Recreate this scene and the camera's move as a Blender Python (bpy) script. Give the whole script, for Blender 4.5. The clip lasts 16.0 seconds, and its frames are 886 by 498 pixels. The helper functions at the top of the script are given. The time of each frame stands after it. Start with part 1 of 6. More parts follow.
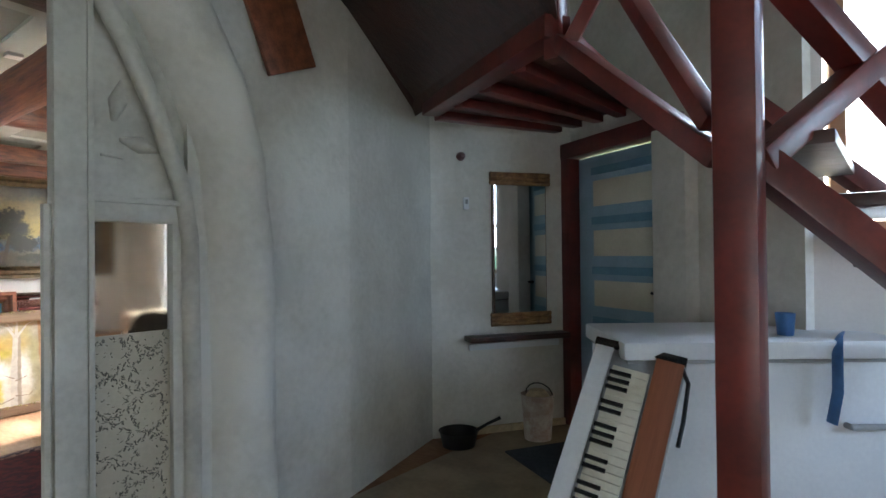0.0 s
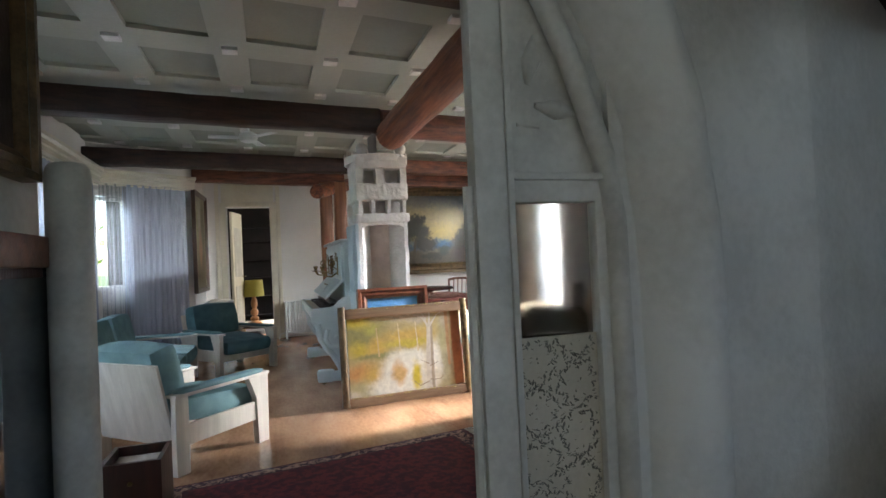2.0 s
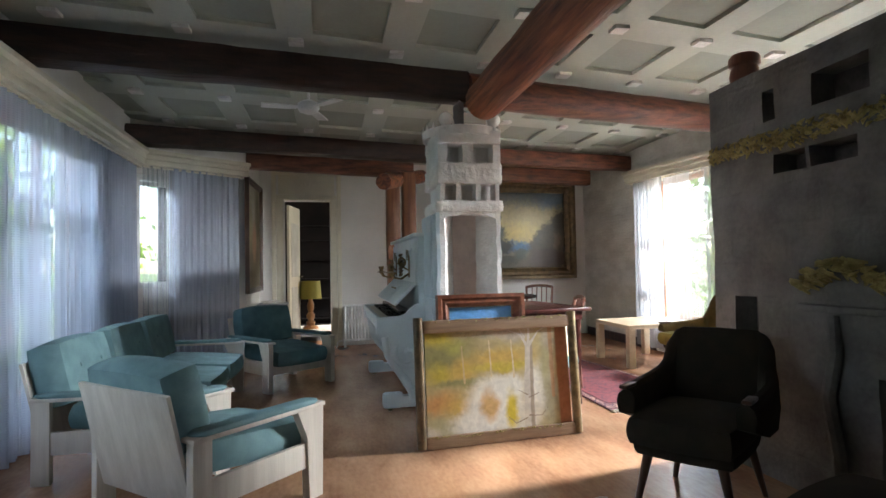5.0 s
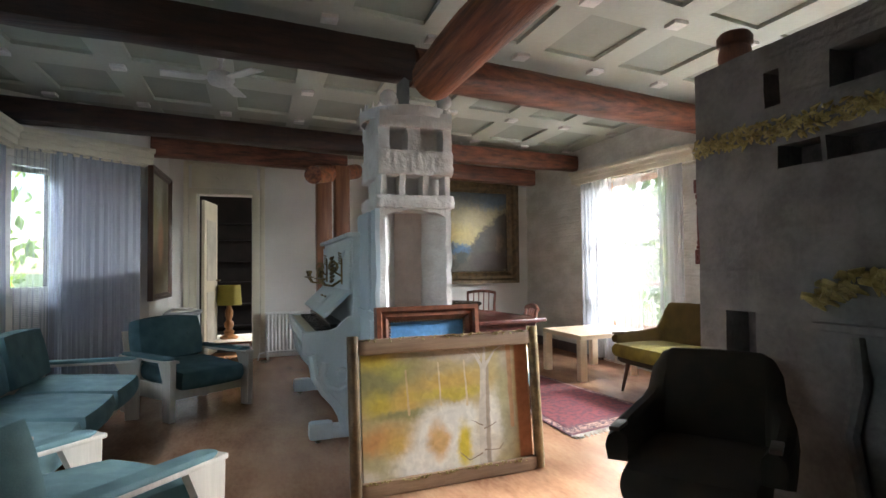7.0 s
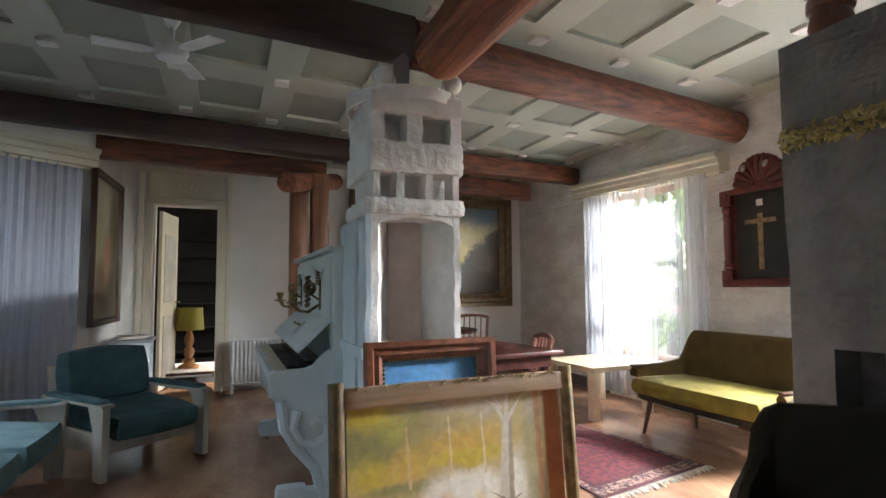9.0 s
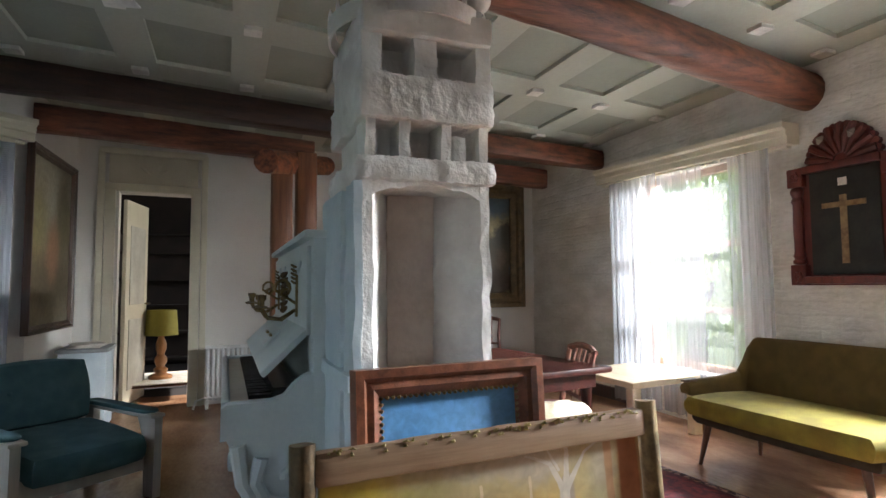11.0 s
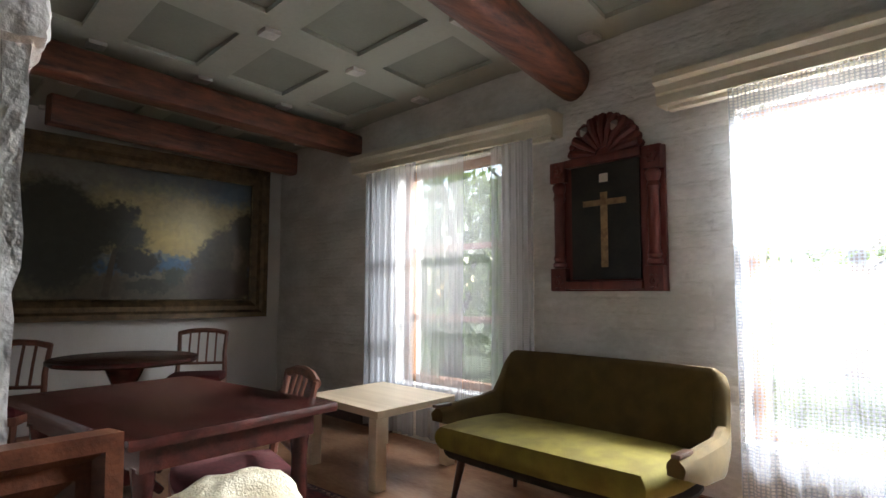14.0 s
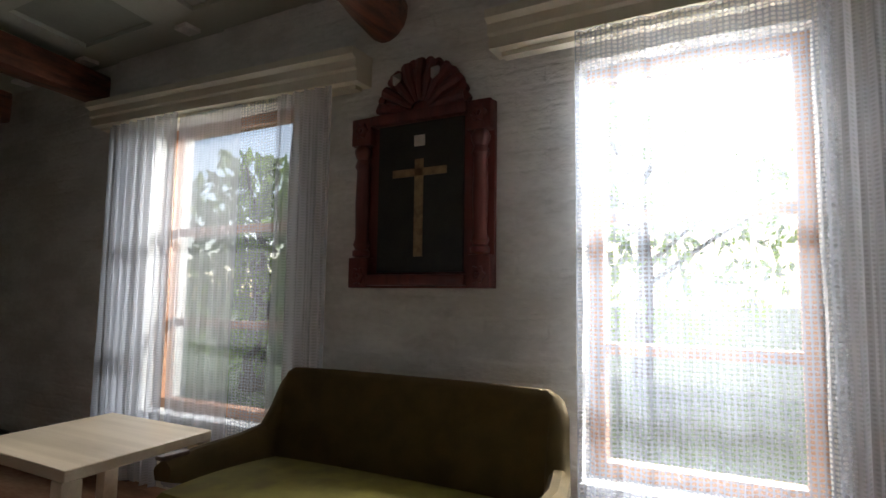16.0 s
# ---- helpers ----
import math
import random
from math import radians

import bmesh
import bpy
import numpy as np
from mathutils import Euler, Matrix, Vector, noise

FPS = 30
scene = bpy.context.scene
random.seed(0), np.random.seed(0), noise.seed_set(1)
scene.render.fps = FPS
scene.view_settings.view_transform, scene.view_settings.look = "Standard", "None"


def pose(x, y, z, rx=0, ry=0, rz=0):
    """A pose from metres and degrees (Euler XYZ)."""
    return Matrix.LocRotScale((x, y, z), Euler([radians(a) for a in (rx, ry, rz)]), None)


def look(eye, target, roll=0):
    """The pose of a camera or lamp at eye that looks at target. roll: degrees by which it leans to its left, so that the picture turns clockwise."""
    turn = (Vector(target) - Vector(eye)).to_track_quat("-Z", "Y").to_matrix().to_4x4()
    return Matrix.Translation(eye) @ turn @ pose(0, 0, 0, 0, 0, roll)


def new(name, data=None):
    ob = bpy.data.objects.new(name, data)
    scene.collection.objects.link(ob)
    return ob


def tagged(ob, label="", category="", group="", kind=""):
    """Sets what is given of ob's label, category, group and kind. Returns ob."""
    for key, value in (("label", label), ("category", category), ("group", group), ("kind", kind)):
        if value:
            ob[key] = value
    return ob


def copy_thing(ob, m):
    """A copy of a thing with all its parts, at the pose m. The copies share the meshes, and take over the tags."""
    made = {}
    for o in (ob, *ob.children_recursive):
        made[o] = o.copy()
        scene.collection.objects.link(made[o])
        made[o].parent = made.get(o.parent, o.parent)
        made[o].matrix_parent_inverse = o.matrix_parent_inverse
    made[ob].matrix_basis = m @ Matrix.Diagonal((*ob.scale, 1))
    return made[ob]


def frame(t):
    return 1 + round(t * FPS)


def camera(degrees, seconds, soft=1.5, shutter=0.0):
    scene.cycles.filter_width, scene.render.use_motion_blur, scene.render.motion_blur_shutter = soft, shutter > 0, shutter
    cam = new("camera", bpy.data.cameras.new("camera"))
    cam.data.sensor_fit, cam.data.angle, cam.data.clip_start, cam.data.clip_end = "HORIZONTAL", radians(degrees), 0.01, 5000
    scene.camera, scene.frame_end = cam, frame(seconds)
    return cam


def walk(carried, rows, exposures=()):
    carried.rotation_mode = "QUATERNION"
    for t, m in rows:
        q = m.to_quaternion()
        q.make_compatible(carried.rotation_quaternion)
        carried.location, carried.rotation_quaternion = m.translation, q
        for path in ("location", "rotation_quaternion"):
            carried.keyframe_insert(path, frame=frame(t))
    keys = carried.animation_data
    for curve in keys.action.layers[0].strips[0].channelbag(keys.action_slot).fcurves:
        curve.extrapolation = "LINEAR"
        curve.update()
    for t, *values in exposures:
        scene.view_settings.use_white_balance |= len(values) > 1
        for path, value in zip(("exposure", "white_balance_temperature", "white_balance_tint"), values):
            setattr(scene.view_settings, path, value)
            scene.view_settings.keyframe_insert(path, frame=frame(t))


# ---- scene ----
cam = camera(76.0, 16.0)
PATH = [
    (0, (1.159, 0.352, 1.187), (-0.091, 1.913, 1.206), -0.6),
    (0.5, (1.14, 0.464, 1.114), (-0.386, 1.754, 1.188), -1.2),
    (1, (0.831, 0.382, 1.165), (-0.838, 1.484, 1.197), -0.8),
    (1.5, (0.707, 0.402, 1.15), (-0.963, 1.502, 1.188), -0.7),
    (2, (0.552, 0.43, 1.165), (-1.36, 1.014, 1.195), -2.6),
    (2.5, (0.409, 0.365, 1.115), (-1.558, 0.722, 1.179), -0.4),
    (3, (0.23, 0.345, 1.115), (-1.735, 0.708, 1.18), -0.2),
    (5.3, (-0.652, 0.453, 1.123), (-2.61, 0.857, 1.183), -1.1),
    (5.5, (-0.712, 0.489, 1.13), (-2.669, 0.899, 1.19), -1.1),
    (6, (-0.87, 0.545, 1.141), (-2.818, 0.993, 1.202), -1.0),
    (6.5, (-1.045, 0.525, 1.149), (-2.974, 1.051, 1.209), -0.8),
    (7, (-1.17, 0.491, 1.148), (-3.067, 1.119, 1.212), -0.6),
    (7.5, (-1.259, 0.52, 1.134), (-3.132, 1.206, 1.275), -0.6),
    (8, (-1.42, 0.603, 1.14), (-3.287, 1.306, 1.279), -0.6),
    (8.5, (-1.59, 0.609, 1.144), (-3.456, 1.314, 1.284), -0.5),
    (9, (-1.902, 0.571, 1.159), (-3.767, 1.28, 1.295), -0.3),
    (9.5, (-2.132, 0.598, 1.144), (-3.996, 1.309, 1.283), -0.4),
    (9.7, (-2.233, 0.63, 1.169), (-4.098, 1.341, 1.297), -0.3),
    (12, (-2.957, 0.931, 1.145), (-4.81, 1.666, 1.295), -0.8),
    (12.5, (-3.091, 1.042, 1.137), (-4.896, 1.89, 1.29), -0.5),
    (13, (-3.233, 1.168, 1.134), (-4.922, 2.229, 1.285), 0.1),
    (13.5, (-3.352, 1.329, 1.114), (-4.899, 2.587, 1.273), 0.2),
    (14, (-3.426, 1.512, 1.123), (-4.865, 2.891, 1.286), 0.2),
    (14.5, (-3.557, 1.685, 1.124), (-4.888, 3.169, 1.287), 0.5),
    (15, (-3.719, 1.853, 1.143), (-4.887, 3.469, 1.303), 0.8),
    (15.5, (-3.791, 2.05, 1.132), (-4.831, 3.751, 1.291), 0.7),
    (16, (-3.852, 2.315, 1.096), (-4.803, 4.065, 1.278), 0.8),
]
EXPOSURES = [(0.0, 3.45), (0.5, 3.58), (1.0, 3.16), (1.5, 2.9), (2.0, 2.75), (2.5, 2.74), (5.5, 2.35), (7.0, 2.4), (9.5, 2.34), (12.0, 2.07), (13.0, 1.74), (14.0, 1.12), (16.0, 0.27)]
SKY, SUN, L_WIN1, L_WIN2, L_BAY, L_BAY2, L_HALL, L_BAY3, L_BACK, L_ENTRY = 0.115, 4.0, 44, 390, 22, 34, 32, 6, 18, 9
walk(cam, [(t, look(eye, target, roll)) for t, eye, target, roll in PATH], EXPOSURES)

# ---- sky, sun and the light of the windows ----
world = bpy.data.worlds.new("sky")
scene.world = world
world.use_nodes = True
wn = world.node_tree
sky = wn.nodes.new("ShaderNodeTexSky")
sky.sky_type, sky.sun_disc = "NISHITA", False
sky.sun_elevation, sky.sun_rotation = radians(27), radians(-9)
wn.links.new(sky.outputs[0], wn.nodes["Background"].inputs[0])
wn.nodes["Background"].inputs[1].default_value = SKY
sun = new("sun", bpy.data.lights.new("sun", "SUN"))
sun.data.energy, sun.data.angle, sun.data.color = SUN, radians(5), (1, 0.98, 0.94)
sun.matrix_world = look((-5.2, 12, 5.6), (-3.5, 1.5, 0))


def window_light(name, place, target, width, height, watts, color):
    lamp = new(name, bpy.data.lights.new(name, "AREA"))
    lamp.data.shape, lamp.data.size, lamp.data.size_y = "RECTANGLE", width, height
    lamp.data.energy, lamp.data.color = watts, color
    lamp.matrix_world = look(place, target)
    lamp.visible_camera = True
    return lamp


window_light("daylight_window_1", (-6.5, 5.75, 3.1), (-6.4, 2.6, 0.3), 1.8, 1.2, L_WIN1, (0.95, 0.97, 1))
window_light("daylight_window_2", (-3.45, 5.9, 2.25), (-4.4, 1.6, 0.95), 1.4, 0.5, L_WIN2, (0.88, 0.94, 1))
window_light("daylight_bay", (-4.9, -2.9, 3.1), (-4.7, 0.6, 0.4), 2.2, 1.2, L_BAY, (0.72, 0.86, 1))
window_light("daylight_bay_side", (-8.1, -2.1, 2.9), (-5.8, 0.2, 0.7), 0.9, 0.9, L_BAY2, (0.8, 0.9, 1))
window_light("daylight_bay_end", (-2.9, -2.6, 2.6), (-3.9, 1.0, 0.5), 1.7, 1.4, L_BAY3, (0.90, 0.95, 1))
# added lamp outside an unseen opening, brightens the table lamp and door leaf
window_light("added_fill_back_room", (-10.4, 4.5, 2.0), (-9.7, 0.1, 0.7), 1.0, 1.0, L_BACK, (1, 0.97, 0.92))
window_light("daylight_entry", (4.5, 2.8, 1.9), (-0.7, 3.7, 1.1), 1.2, 1.2, L_ENTRY, (0.86, 0.93, 1))
window_light("daylight_stairs", (1.5, 4.9, 3.6), (0.6, 2.0, 1.0), 2.0, 1.6, L_HALL, (0.97, 0.96, 0.95))


# ---- materials ----
def nodes_of(name):
    m = bpy.data.materials.new(name)
    m.use_nodes = True
    return m, m.node_tree.nodes, m.node_tree.links, m.node_tree.nodes["Principled BSDF"]


def mat(name, a, b=None, rough=0.6, metal=0.0, scale=6.0, fine=60.0, bump=0.15, depth=0.01, stretch=(1, 1, 1), contrast=(0.35, 0.65), spec=0.5, per_object=0.0, brick=None):
    """A surface between two colours, broken up at two scales, with fine relief."""
    m, n, l, p = nodes_of(name)
    b = b or tuple(0.72 * c for c in a)
    tc, mp = n.new("ShaderNodeTexCoord"), n.new("ShaderNodeMapping")
    mp.inputs["Scale"].default_value = stretch
    l.new(tc.outputs["Object"], mp.inputs[0])
    big, small = n.new("ShaderNodeTexNoise"), n.new("ShaderNodeTexNoise")
    big.inputs["Scale"].default_value, big.inputs["Detail"].default_value = scale, 6
    small.inputs["Scale"].default_value, small.inputs["Detail"].default_value = fine, 4
    l.new(mp.outputs[0], big.inputs[0]), l.new(mp.outputs[0], small.inputs[0])
    ramp = n.new("ShaderNodeMapRange")
    ramp.inputs[1].default_value, ramp.inputs[2].default_value = contrast
    mixed = n.new("ShaderNodeMath")
    mixed.operation = "MULTIPLY_ADD"
    mixed.inputs[1].default_value, mixed.inputs[2].default_value = 0.35, -0.17
    l.new(small.outputs[0], mixed.inputs[0])
    add = n.new("ShaderNodeMath")
    l.new(big.outputs[0], add.inputs[0]), l.new(mixed.outputs[0], add.inputs[1])
    l.new(add.outputs[0], ramp.inputs[0])
    mix = n.new("ShaderNodeMix")
    mix.data_type = "RGBA"
    mix.inputs[6].default_value, mix.inputs[7].default_value = (*a, 1), (*b, 1)
    l.new(ramp.outputs[0], mix.inputs[0])
    out = mix.outputs[2]
    if per_object:
        info, vary, hsv = n.new("ShaderNodeObjectInfo"), n.new("ShaderNodeMapRange"), n.new("ShaderNodeHueSaturation")
        vary.inputs[3].default_value, vary.inputs[4].default_value = 1 - per_object, 1 + per_object
        l.new(info.outputs["Random"], vary.inputs[0]), l.new(vary.outputs[0], hsv.inputs["Value"]), l.new(out, hsv.inputs["Color"])
        out = hsv.outputs[0]
    l.new(out, p.inputs["Base Color"])
    p.inputs["Roughness"].default_value, p.inputs["Metallic"].default_value = rough, metal
    p.inputs["Specular IOR Level"].default_value = spec
    bp = n.new("ShaderNodeBump")
    bp.inputs["Strength"].default_value, bp.inputs["Distance"].default_value = bump, depth
    height = add.outputs[0]
    if brick:
        sep, comb, along, laid = n.new("ShaderNodeSeparateXYZ"), n.new("ShaderNodeCombineXYZ"), n.new("ShaderNodeMath"), n.new("ShaderNodeTexBrick")
        wob = n.new("ShaderNodeVectorMath")
        wob.operation = "MULTIPLY_ADD"
        wob.inputs[1].default_value = (0.05, 0.05, 0.05)
        l.new(big.outputs[1], wob.inputs[0]), l.new(tc.outputs["Object"], wob.inputs[2])
        l.new(wob.outputs[0], sep.inputs[0])
        l.new(sep.outputs[0], along.inputs[0]), l.new(sep.outputs[1], along.inputs[1])
        l.new(along.outputs[0], comb.inputs[0]), l.new(sep.outputs[2], comb.inputs[1]), l.new(comb.outputs[0], laid.inputs[0])
        laid.inputs["Scale"].default_value, laid.inputs["Mortar Size"].default_value, laid.inputs["Mortar Smooth"].default_value = 1.0, 0.016, 0.9
        laid.inputs["Brick Width"].default_value, laid.inputs["Row Height"].default_value = brick
        joint = n.new("ShaderNodeMath")
        joint.operation = "MULTIPLY_ADD"
        joint.inputs[1].default_value = -0.11
        l.new(laid.outputs["Fac"], joint.inputs[0]), l.new(height, joint.inputs[2])
        height = joint.outputs[0]
    l.new(height, bp.inputs["Height"]), l.new(bp.outputs[0], p.inputs["Normal"])
    return m


def wood(name, a, b, rough=0.5, along="x", rings=9.0, bump=0.5):
    s = {"x": (0.35, 6, 6), "y": (6, 0.35, 6), "z": (6, 6, 0.35)}[along]
    return mat(name, a, b, rough=rough, scale=rings * 0.35, fine=26, bump=bump, depth=0.006, stretch=s, contrast=(0.3, 0.7))


plaster = mat("whitewashed plaster", (0.70, 0.68, 0.63), (0.56, 0.54, 0.49), rough=0.92, scale=2.2, fine=30, bump=0.5, depth=0.02)
plaster_smooth = mat("smooth wall paint", (0.74, 0.71, 0.67), (0.66, 0.63, 0.59), rough=0.85, scale=1.5, fine=70, bump=0.12)
plaster_log = mat("whitewashed rough wall", (0.70, 0.67, 0.62), (0.54, 0.51, 0.46), rough=0.93, scale=2.6, fine=24, bump=0.75, depth=0.03, stretch=(1, 1, 2.0), brick=(0.27, 0.088))
stone_white = mat("white plaster relief", (0.85, 0.82, 0.78), (0.74, 0.70, 0.66), rough=0.9, scale=7, fine=40, bump=0.9, depth=0.02)
stone_blue = mat("pale blue plaster", (0.62, 0.68, 0.71), (0.52, 0.60, 0.64), rough=0.88, scale=4, fine=40, bump=0.5, depth=0.012)
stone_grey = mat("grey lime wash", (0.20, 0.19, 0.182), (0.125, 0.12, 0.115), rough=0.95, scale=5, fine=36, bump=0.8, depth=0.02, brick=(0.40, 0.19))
stone_dark = mat("dark niche brick", (0.12, 0.105, 0.10), (0.06, 0.05, 0.05), rough=0.95, scale=9, fine=50, bump=0.6)
ceil_pale = mat("pale ceiling board", (0.44, 0.45, 0.39), (0.38, 0.39, 0.335), rough=0.8, scale=1.2, fine=40, bump=0.06)
ceil_green = mat("grey green ceiling panel", (0.31, 0.325, 0.275), (0.265, 0.28, 0.235), rough=0.8, scale=2, fine=50, bump=0.08)
block_white = mat("white ceiling block", (0.78, 0.76, 0.72), rough=0.7, scale=8)
beam_dark = wood("dark stained beam", (0.05, 0.02, 0.013), (0.014, 0.007, 0.006), rough=0.5, along="y", rings=14, bump=1.0)
beam_red = wood("red brown beam", (0.23, 0.078, 0.04), (0.05, 0.018, 0.012), rough=0.5, along="y", rings=14, bump=1.0)
log_red = wood("varnished log", (0.38, 0.13, 0.058), (0.09, 0.03, 0.018), rough=0.48, along="x", rings=14, bump=1.0)
post_wood = wood("brown timber", (0.30, 0.13, 0.06), (0.14, 0.055, 0.03), rough=0.5, along="z")
floor_mat = mat("marbled floor", (0.47, 0.27, 0.16), (0.235, 0.115, 0.064), rough=0.27, scale=1.6, fine=18, bump=0.05, stretch=(1.0, 2.6, 1), contrast=(0.28, 0.72))
hall_floor_mat = mat("worn brown floor", (0.36, 0.27, 0.17), (0.22, 0.16, 0.10), rough=0.55, scale=3, fine=30, bump=0.1)
cream = mat("cream gloss paint", (0.72, 0.67, 0.54), (0.63, 0.58, 0.46), rough=0.42, scale=3, fine=60, bump=0.06)
cream_old = mat("aged cream paint", (0.60, 0.58, 0.52), (0.44, 0.42, 0.37), rough=0.5, scale=4, fine=40, bump=0.2)
white_enamel = mat("white enamel", (0.78, 0.78, 0.76), rough=0.3, scale=5, bump=0.03)
piano_paint = mat("pale blue green paint", (0.62, 0.68, 0.68), (0.54, 0.60, 0.61), rough=0.4, scale=5, fine=60, bump=0.08)
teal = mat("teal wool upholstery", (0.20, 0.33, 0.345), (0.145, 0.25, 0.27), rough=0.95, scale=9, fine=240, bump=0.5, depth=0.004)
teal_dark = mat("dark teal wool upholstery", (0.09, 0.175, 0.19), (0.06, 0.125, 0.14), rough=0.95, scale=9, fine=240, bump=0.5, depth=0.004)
white_wood = wood("white washed chair frame", (0.66, 0.60, 0.52), (0.52, 0.46, 0.39), rough=0.5, along="z", bump=0.12)
birch = wood("birch table", (0.74, 0.62, 0.46), (0.62, 0.50, 0.35), rough=0.35, along="x", bump=0.06)
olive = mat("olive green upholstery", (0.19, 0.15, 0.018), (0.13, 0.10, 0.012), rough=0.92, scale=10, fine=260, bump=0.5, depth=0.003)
# shade on the backlit settee back, put into the fabric colour
olive_back_shade = mat("olive upholstery darkened for shade", (0.10, 0.062, 0.014), (0.072, 0.044, 0.010), rough=0.95, scale=10, fine=260, bump=0.5, depth=0.003)
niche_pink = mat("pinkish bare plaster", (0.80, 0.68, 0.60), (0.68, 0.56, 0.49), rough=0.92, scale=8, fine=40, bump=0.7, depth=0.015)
olive_dark = mat("dark olive upholstery darkened for shade", (0.026, 0.017, 0.009), (0.016, 0.011, 0.006), rough=0.95, scale=10, fine=260, bump=0.5, depth=0.003)
walnut = wood("dark walnut leg", (0.09, 0.04, 0.022), (0.045, 0.02, 0.012), rough=0.35, along="z")
mahogany = wood("mahogany", (0.055, 0.014, 0.011), (0.024, 0.008, 0.007), rough=0.27, along="x")
mahogany.node_tree.nodes["Principled BSDF"].inputs["Specular IOR Level"].default_value = 0.2
chair_wood = wood("reddish chair wood", (0.21, 0.075, 0.04), (0.10, 0.035, 0.022), rough=0.4, along="z")
gilt = mat("tarnished gilt", (0.30, 0.215, 0.105), (0.13, 0.09, 0.045), rough=0.45, metal=0.5, scale=14, fine=80, bump=0.5)
gilt_dark = mat("dark bronzed moulding", (0.16, 0.10, 0.045), (0.07, 0.045, 0.02), rough=0.45, metal=0.3, scale=14, fine=80, bump=0.5)
frame_wood = wood("red brown frame", (0.29, 0.10, 0.05), (0.12, 0.04, 0.022), rough=0.35, along="y")
altar_red = wood("carved red wood", (0.17, 0.035, 0.025), (0.075, 0.016, 0.013), rough=0.4, along="z")
brass = mat("aged brass", (0.27, 0.20, 0.09), (0.12, 0.085, 0.04), rough=0.35, metal=0.9, scale=20, bump=0.2)
black_key = mat("black lacquer", (0.015, 0.015, 0.016), rough=0.25, scale=8, bump=0.02)
ivory = mat("ivory keys", (0.72, 0.68, 0.56), (0.62, 0.57, 0.45), rough=0.35, scale=10, bump=0.03)
fleece_mat = mat("cream sheepskin", (0.80, 0.72, 0.55), (0.68, 0.58, 0.40), rough=1.0, scale=14, fine=160, bump=1.0, depth=0.015)
rug_red = mat("dark red carpet", (0.15, 0.022, 0.026), (0.065, 0.012, 0.02), rough=1.0, scale=26, fine=160, bump=0.5, depth=0.004, contrast=(0.42, 0.58))
rug_border = mat("patterned carpet border", (0.34, 0.20, 0.15), (0.045, 0.02, 0.03), rough=1.0, scale=40, fine=160, bump=0.5, depth=0.004, contrast=(0.46, 0.54))
rug_band = mat("dark carpet band", (0.03, 0.018, 0.03), (0.13, 0.03, 0.03), rough=1.0, scale=60, fine=160, bump=0.5, depth=0.004)
fringe_mat = mat("carpet fringe", (0.68, 0.63, 0.54), rough=1.0, scale=30)
red_paint = mat("oxblood paint", (0.17, 0.028, 0.022), (0.085, 0.016, 0.014), rough=0.33, scale=5, fine=50, bump=0.15)
blue_door = mat("light blue door paint", (0.33, 0.48, 0.58), (0.26, 0.40, 0.50), rough=0.5, scale=4, bump=0.1)
blue_door_dark = mat("mid blue door paint", (0.16, 0.33, 0.45), (0.12, 0.26, 0.37), rough=0.5, scale=4, bump=0.1)
white_box = mat("white appliance paint", (0.72, 0.74, 0.76), (0.62, 0.64, 0.67), rough=0.4, scale=2, bump=0.05)
grey_plastic = mat("grey plastic", (0.33, 0.34, 0.35), rough=0.5, scale=6, bump=0.05)
blue_plastic = mat("blue plastic", (0.05, 0.17, 0.42), rough=0.4, scale=6, bump=0.05)
iron = mat("black iron", (0.02, 0.02, 0.024), (0.035, 0.032, 0.03), rough=0.5, metal=0.4, scale=12, bump=0.2)
bamboo = mat("bamboo frame", (0.36, 0.20, 0.08), (0.16, 0.075, 0.03), rough=0.45, scale=14, fine=60, bump=0.3)
tin = mat("pale printed tin", (0.60, 0.54, 0.48), (0.42, 0.30, 0.24), rough=0.5, scale=12, bump=0.2)
straw = mat("pale straw", (0.66, 0.52, 0.33), rough=0.8, scale=20)
lace_mat = mat("faded floral paper", (0.56, 0.50, 0.39), (0.46, 0.41, 0.32), rough=0.9, scale=3, fine=60, bump=0.1)
lace_dark = mat("dark floral print", (0.13, 0.12, 0.10), (0.24, 0.22, 0.18), rough=0.9, scale=20, fine=80, bump=0.1)
lamp_olive = mat("olive lamp shade", (0.30, 0.27, 0.045), (0.24, 0.21, 0.035), rough=0.7, scale=5, fine=120, bump=0.15)
turned_wood = wood("turned honey wood", (0.42, 0.20, 0.08), (0.25, 0.11, 0.045), rough=0.35, along="z")
cloth_white = mat("white table cloth", (0.74, 0.70, 0.64), (0.60, 0.54, 0.46), rough=0.95, scale=14, fine=90, bump=0.4)
# near-black base colour holds the shade of the unlit back room; roof shares it
unlit_brown = mat("near black brown of unlit room", (0.022, 0.014, 0.012), (0.012, 0.008, 0.008), rough=0.9, scale=3)
dark_wood = wood("dark red wood", (0.07, 0.022, 0.016), (0.03, 0.012, 0.01), rough=0.35, along="z")
grass_mat = mat("garden grass", (0.10, 0.16, 0.05), (0.06, 0.10, 0.03), rough=0.95, scale=1.5, fine=20, bump=0.5)
leaf_mat = mat("garden leaves", (0.16, 0.27, 0.07), (0.08, 0.16, 0.035), rough=0.7, scale=3, per_object=0.2)
leaf_nodes, leaf_links = leaf_mat.node_tree.nodes, leaf_mat.node_tree.links
leaf_thin, leaf_mix = leaf_nodes.new("ShaderNodeBsdfTranslucent"), leaf_nodes.new("ShaderNodeMixShader")
leaf_thin.inputs[0].default_value, leaf_mix.inputs[0].default_value = (0.34, 0.50, 0.10, 1), 0.5
